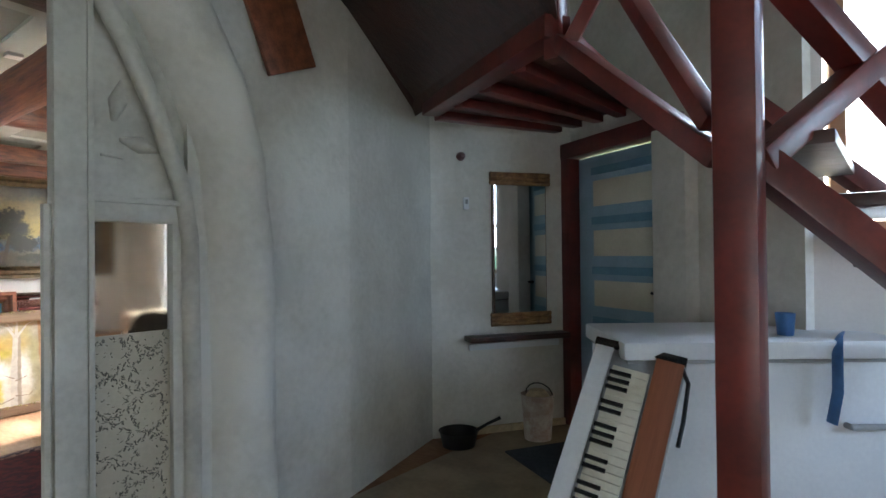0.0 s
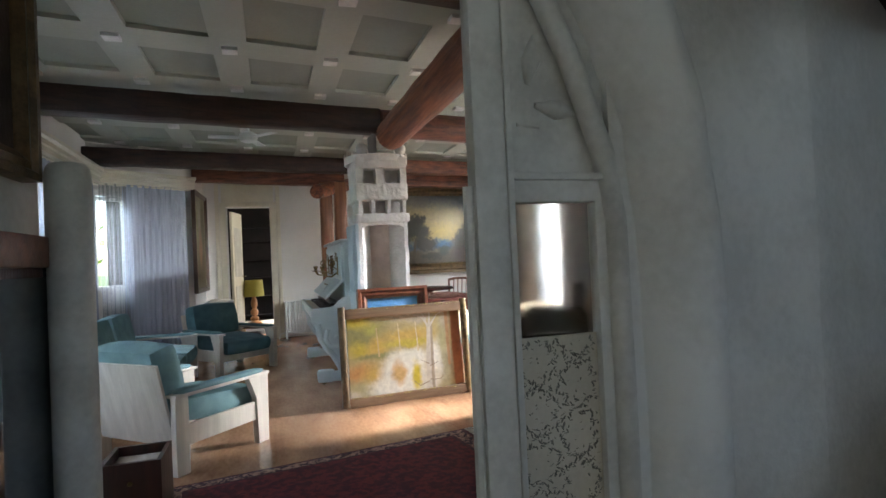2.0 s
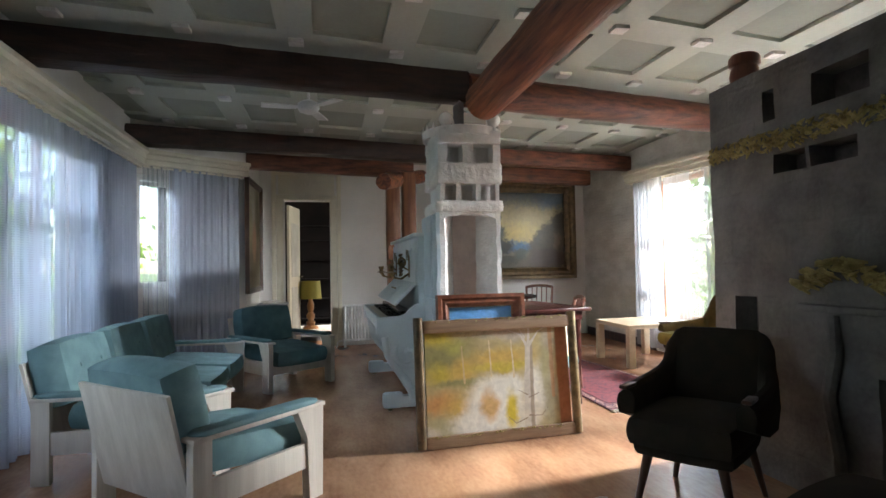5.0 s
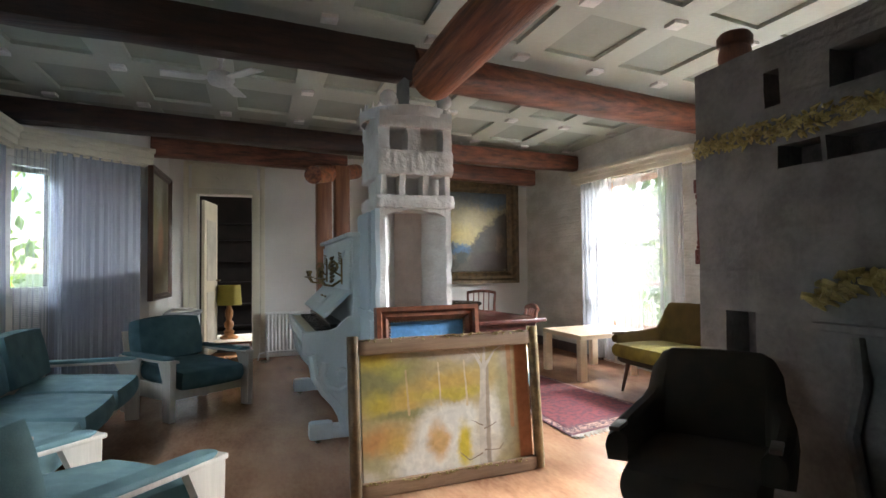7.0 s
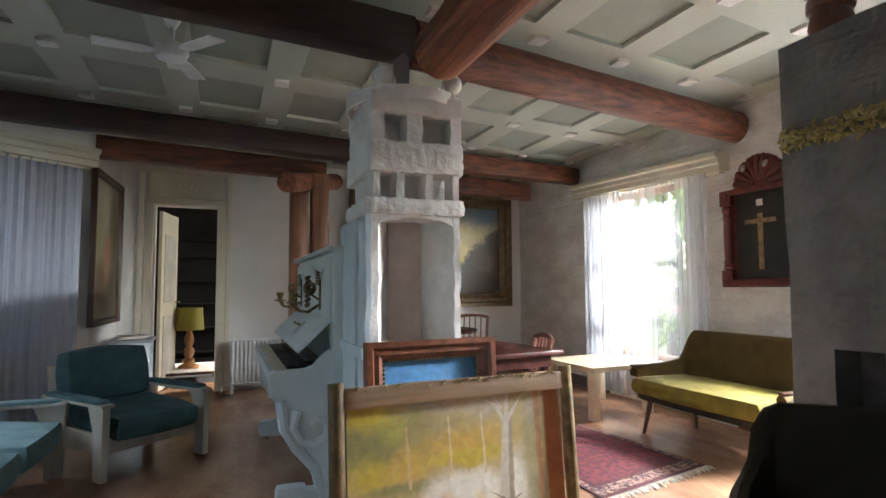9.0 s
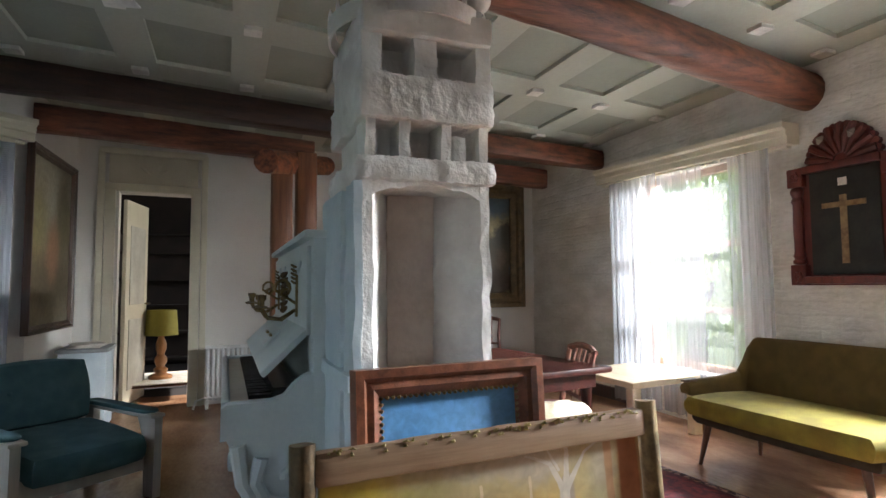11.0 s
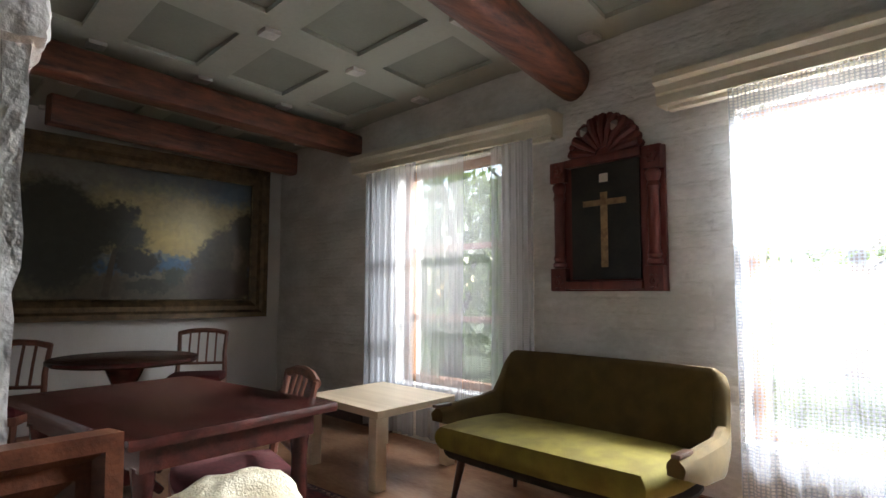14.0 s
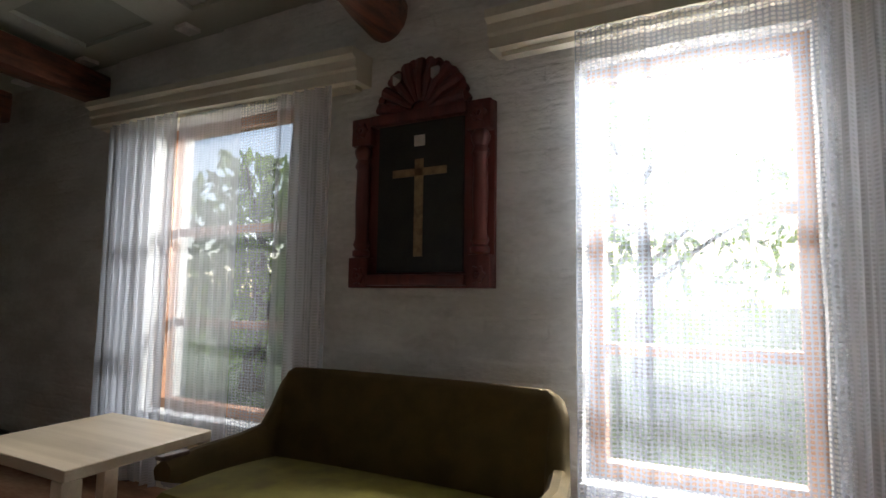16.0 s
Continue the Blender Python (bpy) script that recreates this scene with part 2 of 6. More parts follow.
leaf_links.new(leaf_nodes["Principled BSDF"].outputs[0], leaf_mix.inputs[1]), leaf_links.new(leaf_thin.outputs[0], leaf_mix.inputs[2])
leaf_links.new(leaf_mix.outputs[0], leaf_nodes["Material Output"].inputs[0])
bark = mat("bark", (0.10, 0.07, 0.05), rough=0.95, scale=12, bump=0.6)
tree_gilt = mat("dull yellow gilt leaf", (0.50, 0.41, 0.17), (0.26, 0.20, 0.07), rough=0.6, metal=0.1, scale=20, fine=90, bump=0.5)


def glass(name, tint=(1, 1, 1), rough=0.0):
    m, n, l, p = nodes_of(name)
    p.inputs["Base Color"].default_value = (*tint, 1)
    p.inputs["Transmission Weight"].default_value, p.inputs["Roughness"].default_value = 1.0, rough
    p.inputs["IOR"].default_value = 1.05
    return m


def mirror_of(name, tint, rough=0.03):
    m, n, l, p = nodes_of(name)
    p.inputs["Base Color"].default_value = (*tint, 1)
    p.inputs["Metallic"].default_value, p.inputs["Roughness"].default_value = 1.0, rough
    return m


def sheer(name, color, clear, weave=22.0):
    """Net curtain: a weave of thread and gaps that lets light and view through."""
    m, n, l, p = nodes_of(name)
    out = n["Material Output"]
    tc = n.new("ShaderNodeTexCoord")
    wave_a, wave_b = n.new("ShaderNodeTexWave"), n.new("ShaderNodeTexNoise")
    wave_a.bands_direction = "Z"
    wave_a.inputs["Scale"].default_value, wave_b.inputs["Scale"].default_value = weave, 9
    l.new(tc.outputs["Object"], wave_a.inputs[0]), l.new(tc.outputs["Object"], wave_b.inputs[0])
    amount = n.new("ShaderNodeMapRange")
    amount.inputs[3].default_value, amount.inputs[4].default_value = clear - 0.04, clear + 0.06
    mul = n.new("ShaderNodeMath")
    mul.operation = "MULTIPLY"
    l.new(wave_a.outputs["Fac"], mul.inputs[0]), l.new(wave_b.outputs[0], mul.inputs[1])
    across, eyelets = n.new("ShaderNodeTexWave"), n.new("ShaderNodeMath")
    across.bands_direction, across.inputs["Scale"].default_value = "X", weave * 0.8
    l.new(tc.outputs["Object"], across.inputs[0])
    eyelets.operation = "MULTIPLY"
    l.new(mul.outputs[0], eyelets.inputs[0]), l.new(across.outputs["Fac"], eyelets.inputs[1])
    amount.inputs[2].default_value = 0.5
    l.new(eyelets.outputs[0], amount.inputs[0])
    clear_bsdf, thin, soft = (n.new("ShaderNodeBsdf" + k) for k in ("Transparent", "Translucent", "Diffuse"))
    thin.inputs[0].default_value = soft.inputs[0].default_value = (*color, 1)
    both, all_ = n.new("ShaderNodeMixShader"), n.new("ShaderNodeMixShader")
    both.inputs[0].default_value = 0.6
    l.new(thin.outputs[0], both.inputs[1]), l.new(soft.outputs[0], both.inputs[2])
    l.new(amount.outputs[0], all_.inputs[0]), l.new(both.outputs[0], all_.inputs[1]), l.new(clear_bsdf.outputs[0], all_.inputs[2])
    l.new(all_.outputs[0], out.inputs[0])
    return m


pane_glass = glass("window glass")


def dim_pane(name, tint):
    """Clear pane with an added tint that dims and colours the light coming through."""
    m, n, l, p = nodes_of(name)
    clear, gloss, mix = n.new("ShaderNodeBsdfTransparent"), n.new("ShaderNodeBsdfGlossy"), n.new("ShaderNodeMixShader")
    clear.inputs[0].default_value, gloss.inputs[1].default_value, mix.inputs[0].default_value = (*tint, 1), 0.05, 0.04
    l.new(clear.outputs[0], mix.inputs[1]), l.new(gloss.outputs[0], mix.inputs[2]), l.new(mix.outputs[0], n["Material Output"].inputs[0])
    return m


# invented tint, there to dim and cool the hall daylight
light_filter_pane = dim_pane("light filter for hall windows", (0.70, 0.78, 0.87))
mirror_glass = mirror_of("old mirror", (0.72, 0.74, 0.74))
mirror_dark = mirror_of("dark glass", (0.17, 0.19, 0.21), 0.04)
net_white = sheer("white net", (0.70, 0.71, 0.75), 0.60)
net_thin = sheer("thin white net", (0.66, 0.68, 0.74), 0.70, 20.0)
net_blue = sheer("blue net", (0.60, 0.66, 0.80), 0.42)
bulb_glass = mat("white glass ball", (0.85, 0.84, 0.80), rough=0.12, scale=3, bump=0.0)


def painting(name, stops, scale=3.0, swirl=2.5, bands="Z", shift=0.0, rough=0.35, noise_size=4.0, seed=0.0):
    """Brushed oil paint: bands of colour pulled about by noise."""
    m, n, l, p = nodes_of(name)
    tc, mp = n.new("ShaderNodeTexCoord"), n.new("ShaderNodeMapping")
    mp.inputs["Location"].default_value = (seed, seed * 0.7, 0)
    l.new(tc.outputs["Object"], mp.inputs[0])
    noise_a, noise_b = n.new("ShaderNodeTexNoise"), n.new("ShaderNodeTexNoise")
    noise_a.inputs["Scale"].default_value, noise_a.inputs["Detail"].default_value = noise_size, 5
    noise_a.inputs["Distortion"].default_value = 1.2
    p.inputs["Specular IOR Level"].default_value = 0.12
    noise_b.inputs["Scale"].default_value = 60
    l.new(mp.outputs[0], noise_a.inputs[0]), l.new(mp.outputs[0], noise_b.inputs[0])
    sep = n.new("ShaderNodeSeparateXYZ")
    l.new(tc.outputs["Object"], sep.inputs[0])
    mad = n.new("ShaderNodeMath")
    mad.operation = "MULTIPLY_ADD"
    mad.inputs[1].default_value, mad.inputs[2].default_value = scale, shift
    l.new(sep.outputs[bands], mad.inputs[0])
    pull = n.new("ShaderNodeMath")
    pull.operation = "MULTIPLY_ADD"
    pull.inputs[1].default_value = swirl
    l.new(noise_a.outputs[0], pull.inputs[0]), l.new(mad.outputs[0], pull.inputs[2])
    ramp = n.new("ShaderNodeValToRGB")
    ramp.color_ramp.elements[0].position, ramp.color_ramp.elements[0].color = stops[0][0], (*stops[0][1], 1)
    ramp.color_ramp.elements[1].position, ramp.color_ramp.elements[1].color = stops[-1][0], (*stops[-1][1], 1)
    for at, c in stops[1:-1]:
        ramp.color_ramp.elements.new(at).color = (*c, 1)
    l.new(pull.outputs[0], ramp.inputs[0]), l.new(ramp.outputs[0], p.inputs["Base Color"])
    bp = n.new("ShaderNodeBump")
    bp.inputs["Strength"].default_value, bp.inputs["Distance"].default_value = 0.25, 0.004
    l.new(noise_b.outputs[0], bp.inputs["Height"]), l.new(bp.outputs[0], p.inputs["Normal"])
    p.inputs["Roughness"].default_value = rough
    return m


def oil_painting(name, ground, blobs, lines=(), warp=0.05, fine=0.02, size=5.0, rough=0.5):
    """Soft oil paint on the xz plane: oval dabs (x, z, half width, half height, softness, colour) laid over one another, then tapered lines (x0, z0, x1, z1, r0, r1, colour)."""
    m, n, l, p = nodes_of(name)
    tc = n.new("ShaderNodeTexCoord")

    def pulled(vec, scale, amount):
        tex, mad = n.new("ShaderNodeTexNoise"), n.new("ShaderNodeVectorMath")
        tex.inputs["Scale"].default_value, tex.inputs["Detail"].default_value = scale, 4
        mad.operation = "MULTIPLY_ADD"
        mad.inputs[1].default_value = (amount, amount, amount)
        shift = n.new("ShaderNodeVectorMath")
        shift.inputs[1].default_value = (-amount / 2, -amount / 2, -amount / 2)
        l.new(tc.outputs["Object"], tex.inputs[0]), l.new(tex.outputs["Color"], mad.inputs[0]), l.new(vec, mad.inputs[2]), l.new(mad.outputs[0], shift.inputs[0])
        return shift.outputs[0]
    flat = n.new("ShaderNodeVectorMath")
    flat.operation = "MULTIPLY"
    flat.inputs[1].default_value = (1, 0, 1)
    l.new(tc.outputs["Object"], flat.inputs[0])
    broad = pulled(pulled(flat.outputs[0], size, warp * 2), size * 6, fine * 2)
    close = pulled(flat.outputs[0], size * 3, 0.012)
    colour = n.new("ShaderNodeRGB")
    colour.outputs[0].default_value = (*ground, 1)
    last = colour.outputs[0]

    def lay(distance, start, end, c):
        nonlocal last
        ramp, mix = n.new("ShaderNodeMapRange"), n.new("ShaderNodeMix")
        ramp.interpolation_type, mix.data_type = "SMOOTHSTEP", "RGBA"
        ramp.inputs[1].default_value, ramp.inputs[2].default_value, ramp.inputs[3].default_value, ramp.inputs[4].default_value = start, end, 1, 0
        l.new(distance, ramp.inputs[0]), l.new(ramp.outputs[0], mix.inputs[0]), l.new(last, mix.inputs[6])
        mix.inputs[7].default_value = (*c, 1)
        last = mix.outputs[2]
    for x, z, w, h, soft, c in blobs:
        sub, far = n.new("ShaderNodeVectorMath"), n.new("ShaderNodeVectorMath")
        sub.operation, far.operation = "MULTIPLY_ADD", "LENGTH"
        sub.inputs[1].default_value, sub.inputs[2].default_value = (1 / w, 0, 1 / h), (-x / w, 0, -z / h)
        l.new(broad, sub.inputs[0]), l.new(sub.outputs[0], far.inputs[0])
        lay(far.outputs["Value"], 1 - soft, 1 + soft, c)
    for x0, z0, x1, z1, r0, r1, c in lines:
        sub, dot, along, foot, off, far = (n.new("ShaderNodeVectorMath") for _ in range(6))
        length = math.hypot(x1 - x0, z1 - z0)
        d = ((x1 - x0) / length, 0, (z1 - z0) / length)
        sub.operation, dot.operation, foot.operation, off.operation, far.operation = "SUBTRACT", "DOT_PRODUCT", "SCALE", "SUBTRACT", "LENGTH"
        sub.inputs[1].default_value, dot.inputs[1].default_value, foot.inputs[0].default_value = (x0, 0, z0), d, d
        n.remove(along)
        clamp, taper, ratio = n.new("ShaderNodeClamp"), n.new("ShaderNodeMapRange"), n.new("ShaderNodeMath")
        clamp.inputs[2].default_value, taper.inputs[2].default_value, taper.inputs[3].default_value, taper.inputs[4].default_value = length, length, r0, r1
        ratio.operation = "DIVIDE"
        l.new(close, sub.inputs[0]), l.new(sub.outputs[0], dot.inputs[0]), l.new(dot.outputs["Value"], clamp.inputs[0])
        l.new(clamp.outputs[0], foot.inputs["Scale"]), l.new(sub.outputs[0], off.inputs[0]), l.new(foot.outputs[0], off.inputs[1]), l.new(off.outputs[0], far.inputs[0])
        l.new(clamp.outputs[0], taper.inputs[0]), l.new(far.outputs["Value"], ratio.inputs[0]), l.new(taper.outputs[0], ratio.inputs[1])
        lay(ratio.outputs[0], 0.75, 1.15, c)
    brush, hsv, vary = n.new("ShaderNodeTexNoise"), n.new("ShaderNodeHueSaturation"), n.new("ShaderNodeMapRange")
    brush.inputs["Scale"].default_value, brush.inputs["Detail"].default_value, brush.inputs["Distortion"].default_value = size * 4, 5, 0.6
    vary.inputs[1].default_value, vary.inputs[2].default_value, vary.inputs[3].default_value, vary.inputs[4].default_value = 0.3, 0.7, 0.86, 1.14
    l.new(tc.outputs["Object"], brush.inputs[0]), l.new(brush.outputs[0], vary.inputs[0]), l.new(vary.outputs[0], hsv.inputs["Value"]), l.new(last, hsv.inputs["Color"])
    l.new(hsv.outputs[0], p.inputs["Base Color"])
    bp = n.new("ShaderNodeBump")
    bp.inputs["Strength"].default_value, bp.inputs["Distance"].default_value = 0.2, 0.003
    l.new(brush.outputs[0], bp.inputs["Height"]), l.new(bp.outputs[0], p.inputs["Normal"])
    p.inputs["Roughness"].default_value, p.inputs["Specular IOR Level"].default_value = rough, 0.2
    return m


# ---- mesh helpers ----
def box(bm, x, y, z, sx, sy, sz, m=None, bevel=0.0):
    """A box with its centre at x, y, z, turned by m, with its edges rounded."""
    t = Matrix.Translation((x, y, z)) @ Matrix.Diagonal((sx, sy, sz, 1))
    made = bmesh.ops.create_cube(bm, size=1, matrix=(m @ t) if m else t)["verts"]
    if bevel:
        edges = {e for v in made for e in v.link_edges}
        bmesh.ops.bevel(bm, geom=list(edges), offset=bevel, segments=2, affect="EDGES", profile=0.6)
    return bm


def tube(bm, points, radius, sides=10, cap=True, flat=1.0):
    """A round bar along a line of points; radius is one number or one for each point."""
    pts = [Vector(p) for p in points]
    radii = radius if isinstance(radius, (list, tuple)) else [radius] * len(pts)
    rings, side = [], None
    for i, p in enumerate(pts):
        d = (pts[min(i + 1, len(pts) - 1)] - pts[max(i - 1, 0)]).normalized()
        if side is None:
            side = d.orthogonal().normalized()
        side = (side - d * side.dot(d)).normalized()
        up = d.cross(side)
        rings.append([bm.verts.new(p + (side * math.cos(a) + up * math.sin(a) * flat) * radii[i]) for a in (2 * math.pi * k / sides for k in range(sides))])
    for a, b in zip(rings, rings[1:]):
        for k in range(sides):
            bm.faces.new((a[k], a[(k + 1) % sides], b[(k + 1) % sides], b[k]))
    if cap:
        bm.faces.new(rings[0][::-1]), bm.faces.new(rings[-1])
    return bm


def lathe(bm, profile, sides=20, m=None):
    """Turns a profile of (radius, height) about z."""
    m = m or Matrix()
    rings = [[bm.verts.new(m @ Vector((r * math.cos(a), r * math.sin(a), z))) for a in (2 * math.pi * k / sides for k in range(sides))] for r, z in profile]
    for a, b in zip(rings, rings[1:]):
        for k in range(sides):
            bm.faces.new((a[k], a[(k + 1) % sides], b[(k + 1) % sides], b[k]))
    bm.faces.new(rings[0][::-1]), bm.faces.new(rings[-1])
    return bm


def slab(bm, outline, direction, m=None):
    """Extrudes a flat outline along a direction."""
    m = m or Matrix()
    d = Vector(direction)
    a = [bm.verts.new(m @ Vector(p)) for p in outline]
    b = [bm.verts.new(m @ (Vector(p) + d)) for p in outline]
    bm.faces.new(a), bm.faces.new(b[::-1])
    for i in range(len(a)):
        j = (i + 1) % len(a)
        bm.faces.new((a[i], b[i], b[j], a[j]))
    return bm


def cushion(bm, x, y, z, sx, sy, sz, m=None, puff=0.25, cuts=6):
    """A padded block: rounded, fuller in the middle."""
    grid = bmesh.ops.create_cube(bm, size=1)["verts"]
    edges = list({e for v in grid for e in v.link_edges})
    bmesh.ops.subdivide_edges(bm, edges=edges, cuts=cuts, use_grid_fill=True)
    for v in bm.verts:
        p = v.co * 2
        q = Vector([c * math.sqrt(max(0, 1 - a * a / 2 - b * b / 2 + a * a * b * b / 3)) for c, a, b in ((p.x, p.y, p.z), (p.y, p.z, p.x), (p.z, p.x, p.y))])
        full = p.lerp(q, 0.34)
        full = Vector((full.x, full.y, full.z * (1 + puff * (1 - p.x * p.x) * (1 - p.y * p.y) * 0.5)))
        v.co = Vector((x + full.x * sx / 2, y + full.y * sy / 2, z + full.z * sz / 2))
        if m:
            v.co = m @ v.co
    return bm


def rough_up(bm, size, scale, seed=0.0):
    for v in bm.verts:
        n = noise.noise_vector(v.co * scale + Vector((seed, seed, seed)))
        v.co += n * size
    return bm


def cut(bm, length):
    for _ in range(6):
        long = [e for e in bm.edges if e.calc_length() > length]
        if not long:
            break
        bmesh.ops.subdivide_edges(bm, edges=long, cuts=1, use_grid_fill=True)
    return bm


def mesh_object(name, bm, material, smooth=True):
    bmesh.ops.recalc_face_normals(bm, faces=bm.faces[:])
    me = bpy.data.meshes.new(name)
    bm.to_mesh(me)
    bm.free()
    for m in (material if isinstance(material, (list, tuple)) else (material,)):
        me.materials.append(m)
    if smooth:
        me.set_sharp_from_angle(angle=radians(38))
        for f in me.polygons:
            f.use_smooth = True
    return new(name, me)


def part(name, bm, material, parent, label="", smooth=True):
    ob = mesh_object(name, bm, material, smooth)
    ob.parent = parent
    if label:
        ob["label"] = label
    return ob


def thing(name, m, label, category, group=""):
    ob = new(name)
    ob.matrix_world = m
    ob.empty_display_size = 0.1
    return tagged(ob, label, category, group)


def structure(name, bm, material, label, category, smooth=True):
    return tagged(mesh_object(name, bm, material, smooth), label, category, kind="structure")


def B():
    return bmesh.new()


def turned(x, y, degrees=0.0, z=0.0):
    return pose(x, y, z, 0, 0, degrees)


def grid_solid(bm, xs, zs, openings, place):
    """A slab on a grid of cells with some of them left open; place(x, z, 0 or 1) gives a front or back corner."""
    def filled(i, j):
        if not (0 <= i < len(xs) - 1 and 0 <= j < len(zs) - 1):
            return False
        x, z = (xs[i] + xs[i + 1]) / 2, (zs[j] + zs[j + 1]) / 2
        return not any(o[0] < x < o[1] and o[2] < z < o[3] for o in openings)
    made = {}

    def v(i, j, k):
        if (i, j, k) not in made:
            made[i, j, k] = bm.verts.new(place(xs[i], zs[j], k))
        return made[i, j, k]
    for i in range(len(xs) - 1):
        for j in range(len(zs) - 1):
            if not filled(i, j):
                continue
            for k in (0, 1):
                bm.faces.new((v(i, j, k), v(i + 1, j, k), v(i + 1, j + 1, k), v(i, j + 1, k)))
            for di, dj, p, q in ((-1, 0, (i, j), (i, j + 1)), (1, 0, (i + 1, j), (i + 1, j + 1)), (0, -1, (i, j), (i + 1, j)), (0, 1, (i, j + 1), (i + 1, j + 1))):
                if not filled(i + di, j + dj):
                    bm.faces.new((v(*p, 0), v(*q, 0), v(*q, 1), v(*p, 1)))


def wall_run(name, a, b, bottom, top, thick, openings, material, label, wobble=0.0):
    """A wall from a to b with its room face on the line; openings are (from, to, sill, head) along it, cut right through."""
    a, b = Vector((*a, 0)), Vector((*b, 0))
    d = (b - a).normalized()
    out = Vector((-d.y, d.x, 0)) * abs(thick)
    length = (b - a).length
    xs = sorted({0.0, length, *(v for o in openings for v in o[:2])})
    zs = sorted({bottom, top, *(v for o in openings for v in o[2:])})
    bm = B()
    grid_solid(bm, xs, zs, openings, lambda x, z, k: a + d * x + out * k + Vector((0, 0, z)))
    if wobble:
        cut(bm, 0.16)
        rough_up(bm, wobble, 2.2)
        rough_up(bm, wobble * 0.4, 7.0)
    return structure(name, bm, material, label, "wall")

# ---- the large structure ----
floor = structure("floor", box(B(), -5.275, 1.5, -0.06, 8.65, 6.6, 0.12), floor_mat, "glossy marbled orange brown floor", "floor", False)
structure("hall_floor", box(B(), 1.4, 1.8, -0.06, 4.7, 5.6, 0.12), hall_floor_mat, "worn brown floor of the stair hall", "floor", False)
structure("back_room_floor", box(B(), -11.3, 0.8, -0.06, 3.4, 5.6, 0.12), unlit_brown, "floor of the room behind, shade painted in", "floor", False)
structure("ground", box(B(), 0, 0, -0.66, 900, 900, 0.3), grass_mat, "sunlit garden lawn", "ground", False)

wall_run("wall_north", (-9.4, 4.52), (-0.85, 4.52), 0, 2.9, -0.28, [(2.27, 3.42, 0.42, 2.16), (4.97, 5.76, 0.42, 2.07)], plaster_log, "rough whitewashed wall with two tall windows", 0.012)
wall_run("wall_west", (-8.86, -0.62), (-9.17, 4.62), 0, 2.9, -0.2, [(0.44, 1.08, 0, 2.10)], plaster_smooth, "pale plaster wall with a doorway")
wall_run("wall_corner", (-7.48, -0.58), (-9.1, -0.52), 0, 2.9, 0.2, [], plaster_smooth, "short pale plaster wall beside the bay")
wall_run("wall_bay_side", (-6.70, -1.55), (-7.50, -0.52), 0, 2.9, 0.2, [(0.10, 0.52, 0.95, 2.12)], plaster_smooth, "angled bay wall with a narrow window")
wall_run("wall_bay", (-1.6, -1.40), (-6.78, -1.52), 0, 2.9, 0.2, [(0.5, 2.2, 0.30, 2.12), (2.6, 4.0, 0.30, 2.12)], plaster_smooth, "bay wall with a broad window")
wall_run("wall_bay_end", (-1.76, -0.36), (-1.84, -1.5), 0, 2.9, 0.2, [], plaster_smooth, "return wall of the bay")
wall_run("wall_south", (-0.95, -0.34), (-1.76, -0.34), 0, 2.9, 0.2, [], plaster, "plaster wall beside the doorway")
wall_run("wall_east_1", (-0.93, -1.2), (-0.93, -0.29), 0, 4.2, 0.1, [], plaster, "plaster wall of the hall")
wall_run("wall_east_2", (-0.93, 1.42), (-0.95, 2.25), 0, 4.2, 0.1, [], plaster, "worn plaster hall wall", 0.006)
wall_run("wall_east_3", (-0.95, 2.25), (-1.19, 3.16), 0, 4.2, 0.1, [], plaster, "worn plaster hall wall", 0.006)
wall_run("wall_hall_mirror", (-1.19, 3.16), (-0.62, 4.04), 0, 4.2, 0.1, [], plaster, "whitewashed hall wall behind the mirror", 0.004)
wall_run("wall_hall_door", (-0.66, 4.05), (0.85, 3.23), 0, 4.2, 0.12, [(0.10, 1.0, 0, 1.84)], plaster, "whitewashed hall wall with a doorway")
wall_run("wall_hall_window", (0.80, 3.26), (3.6, 3.9), 0, 4.2, 0.12, [(0.12, 1.6, 1.25, 3.4)], plaster_smooth, "stair wall with a large bright window")
wall_run("wall_hall_side", (3.6, 4.0), (3.6, -1.2), 0, 4.2, 0.12, [(0.6, 1.75, 0.9, 2.3)], plaster_smooth, "plain hall wall")
wall_run("wall_hall_back", (3.7, -1.1), (-1.0, -1.1), 0, 4.2, 0.12, [], plaster_smooth, "plain hall wall")
wall_run("wall_back_room", (-12.8, -1.8), (-12.8, 3.6), 0, 2.7, -0.1, [], unlit_brown, "wall of the room behind, shade painted in")
wall_run("wall_back_room_2", (-9.05, -1.8), (-12.8, -1.8), 0, 2.7, -0.1, [], unlit_brown, "wall of the room behind, shade painted in")
# opening is invented, cut to let the added back room lamp in
wall_run("wall_back_room_3", (-12.8, 3.5), (-9.3, 3.5), 0, 2.7, -0.1, [(1.7, 3.2, 0.6, 2.4)], unlit_brown, "wall of the room behind, shade painted in")
structure("back_room_ceiling", box(B(), -11.1, 0.8, 2.75, 3.6, 5.8, 0.1), unlit_brown, "ceiling of the room behind, shade painted in", "ceiling", False)
structure("hall_ceiling", box(B(), 1.3, 1.5, 4.25, 5.0, 5.8, 0.1), plaster_smooth, "pale ceiling over the stair hall", "ceiling", False)
structure("roof", box(B(), -5.48, 1.5, 3.05, 8.84, 7.4, 0.2), unlit_brown, "roof over the living room", "roof", False)

# coffered ceiling: pale boards with sunk green panels and small blocks where the boards cross; it runs askew to the walls
SKEW = -0.17


def askew(u, y):
    return u + SKEW * (y - 1.0), y


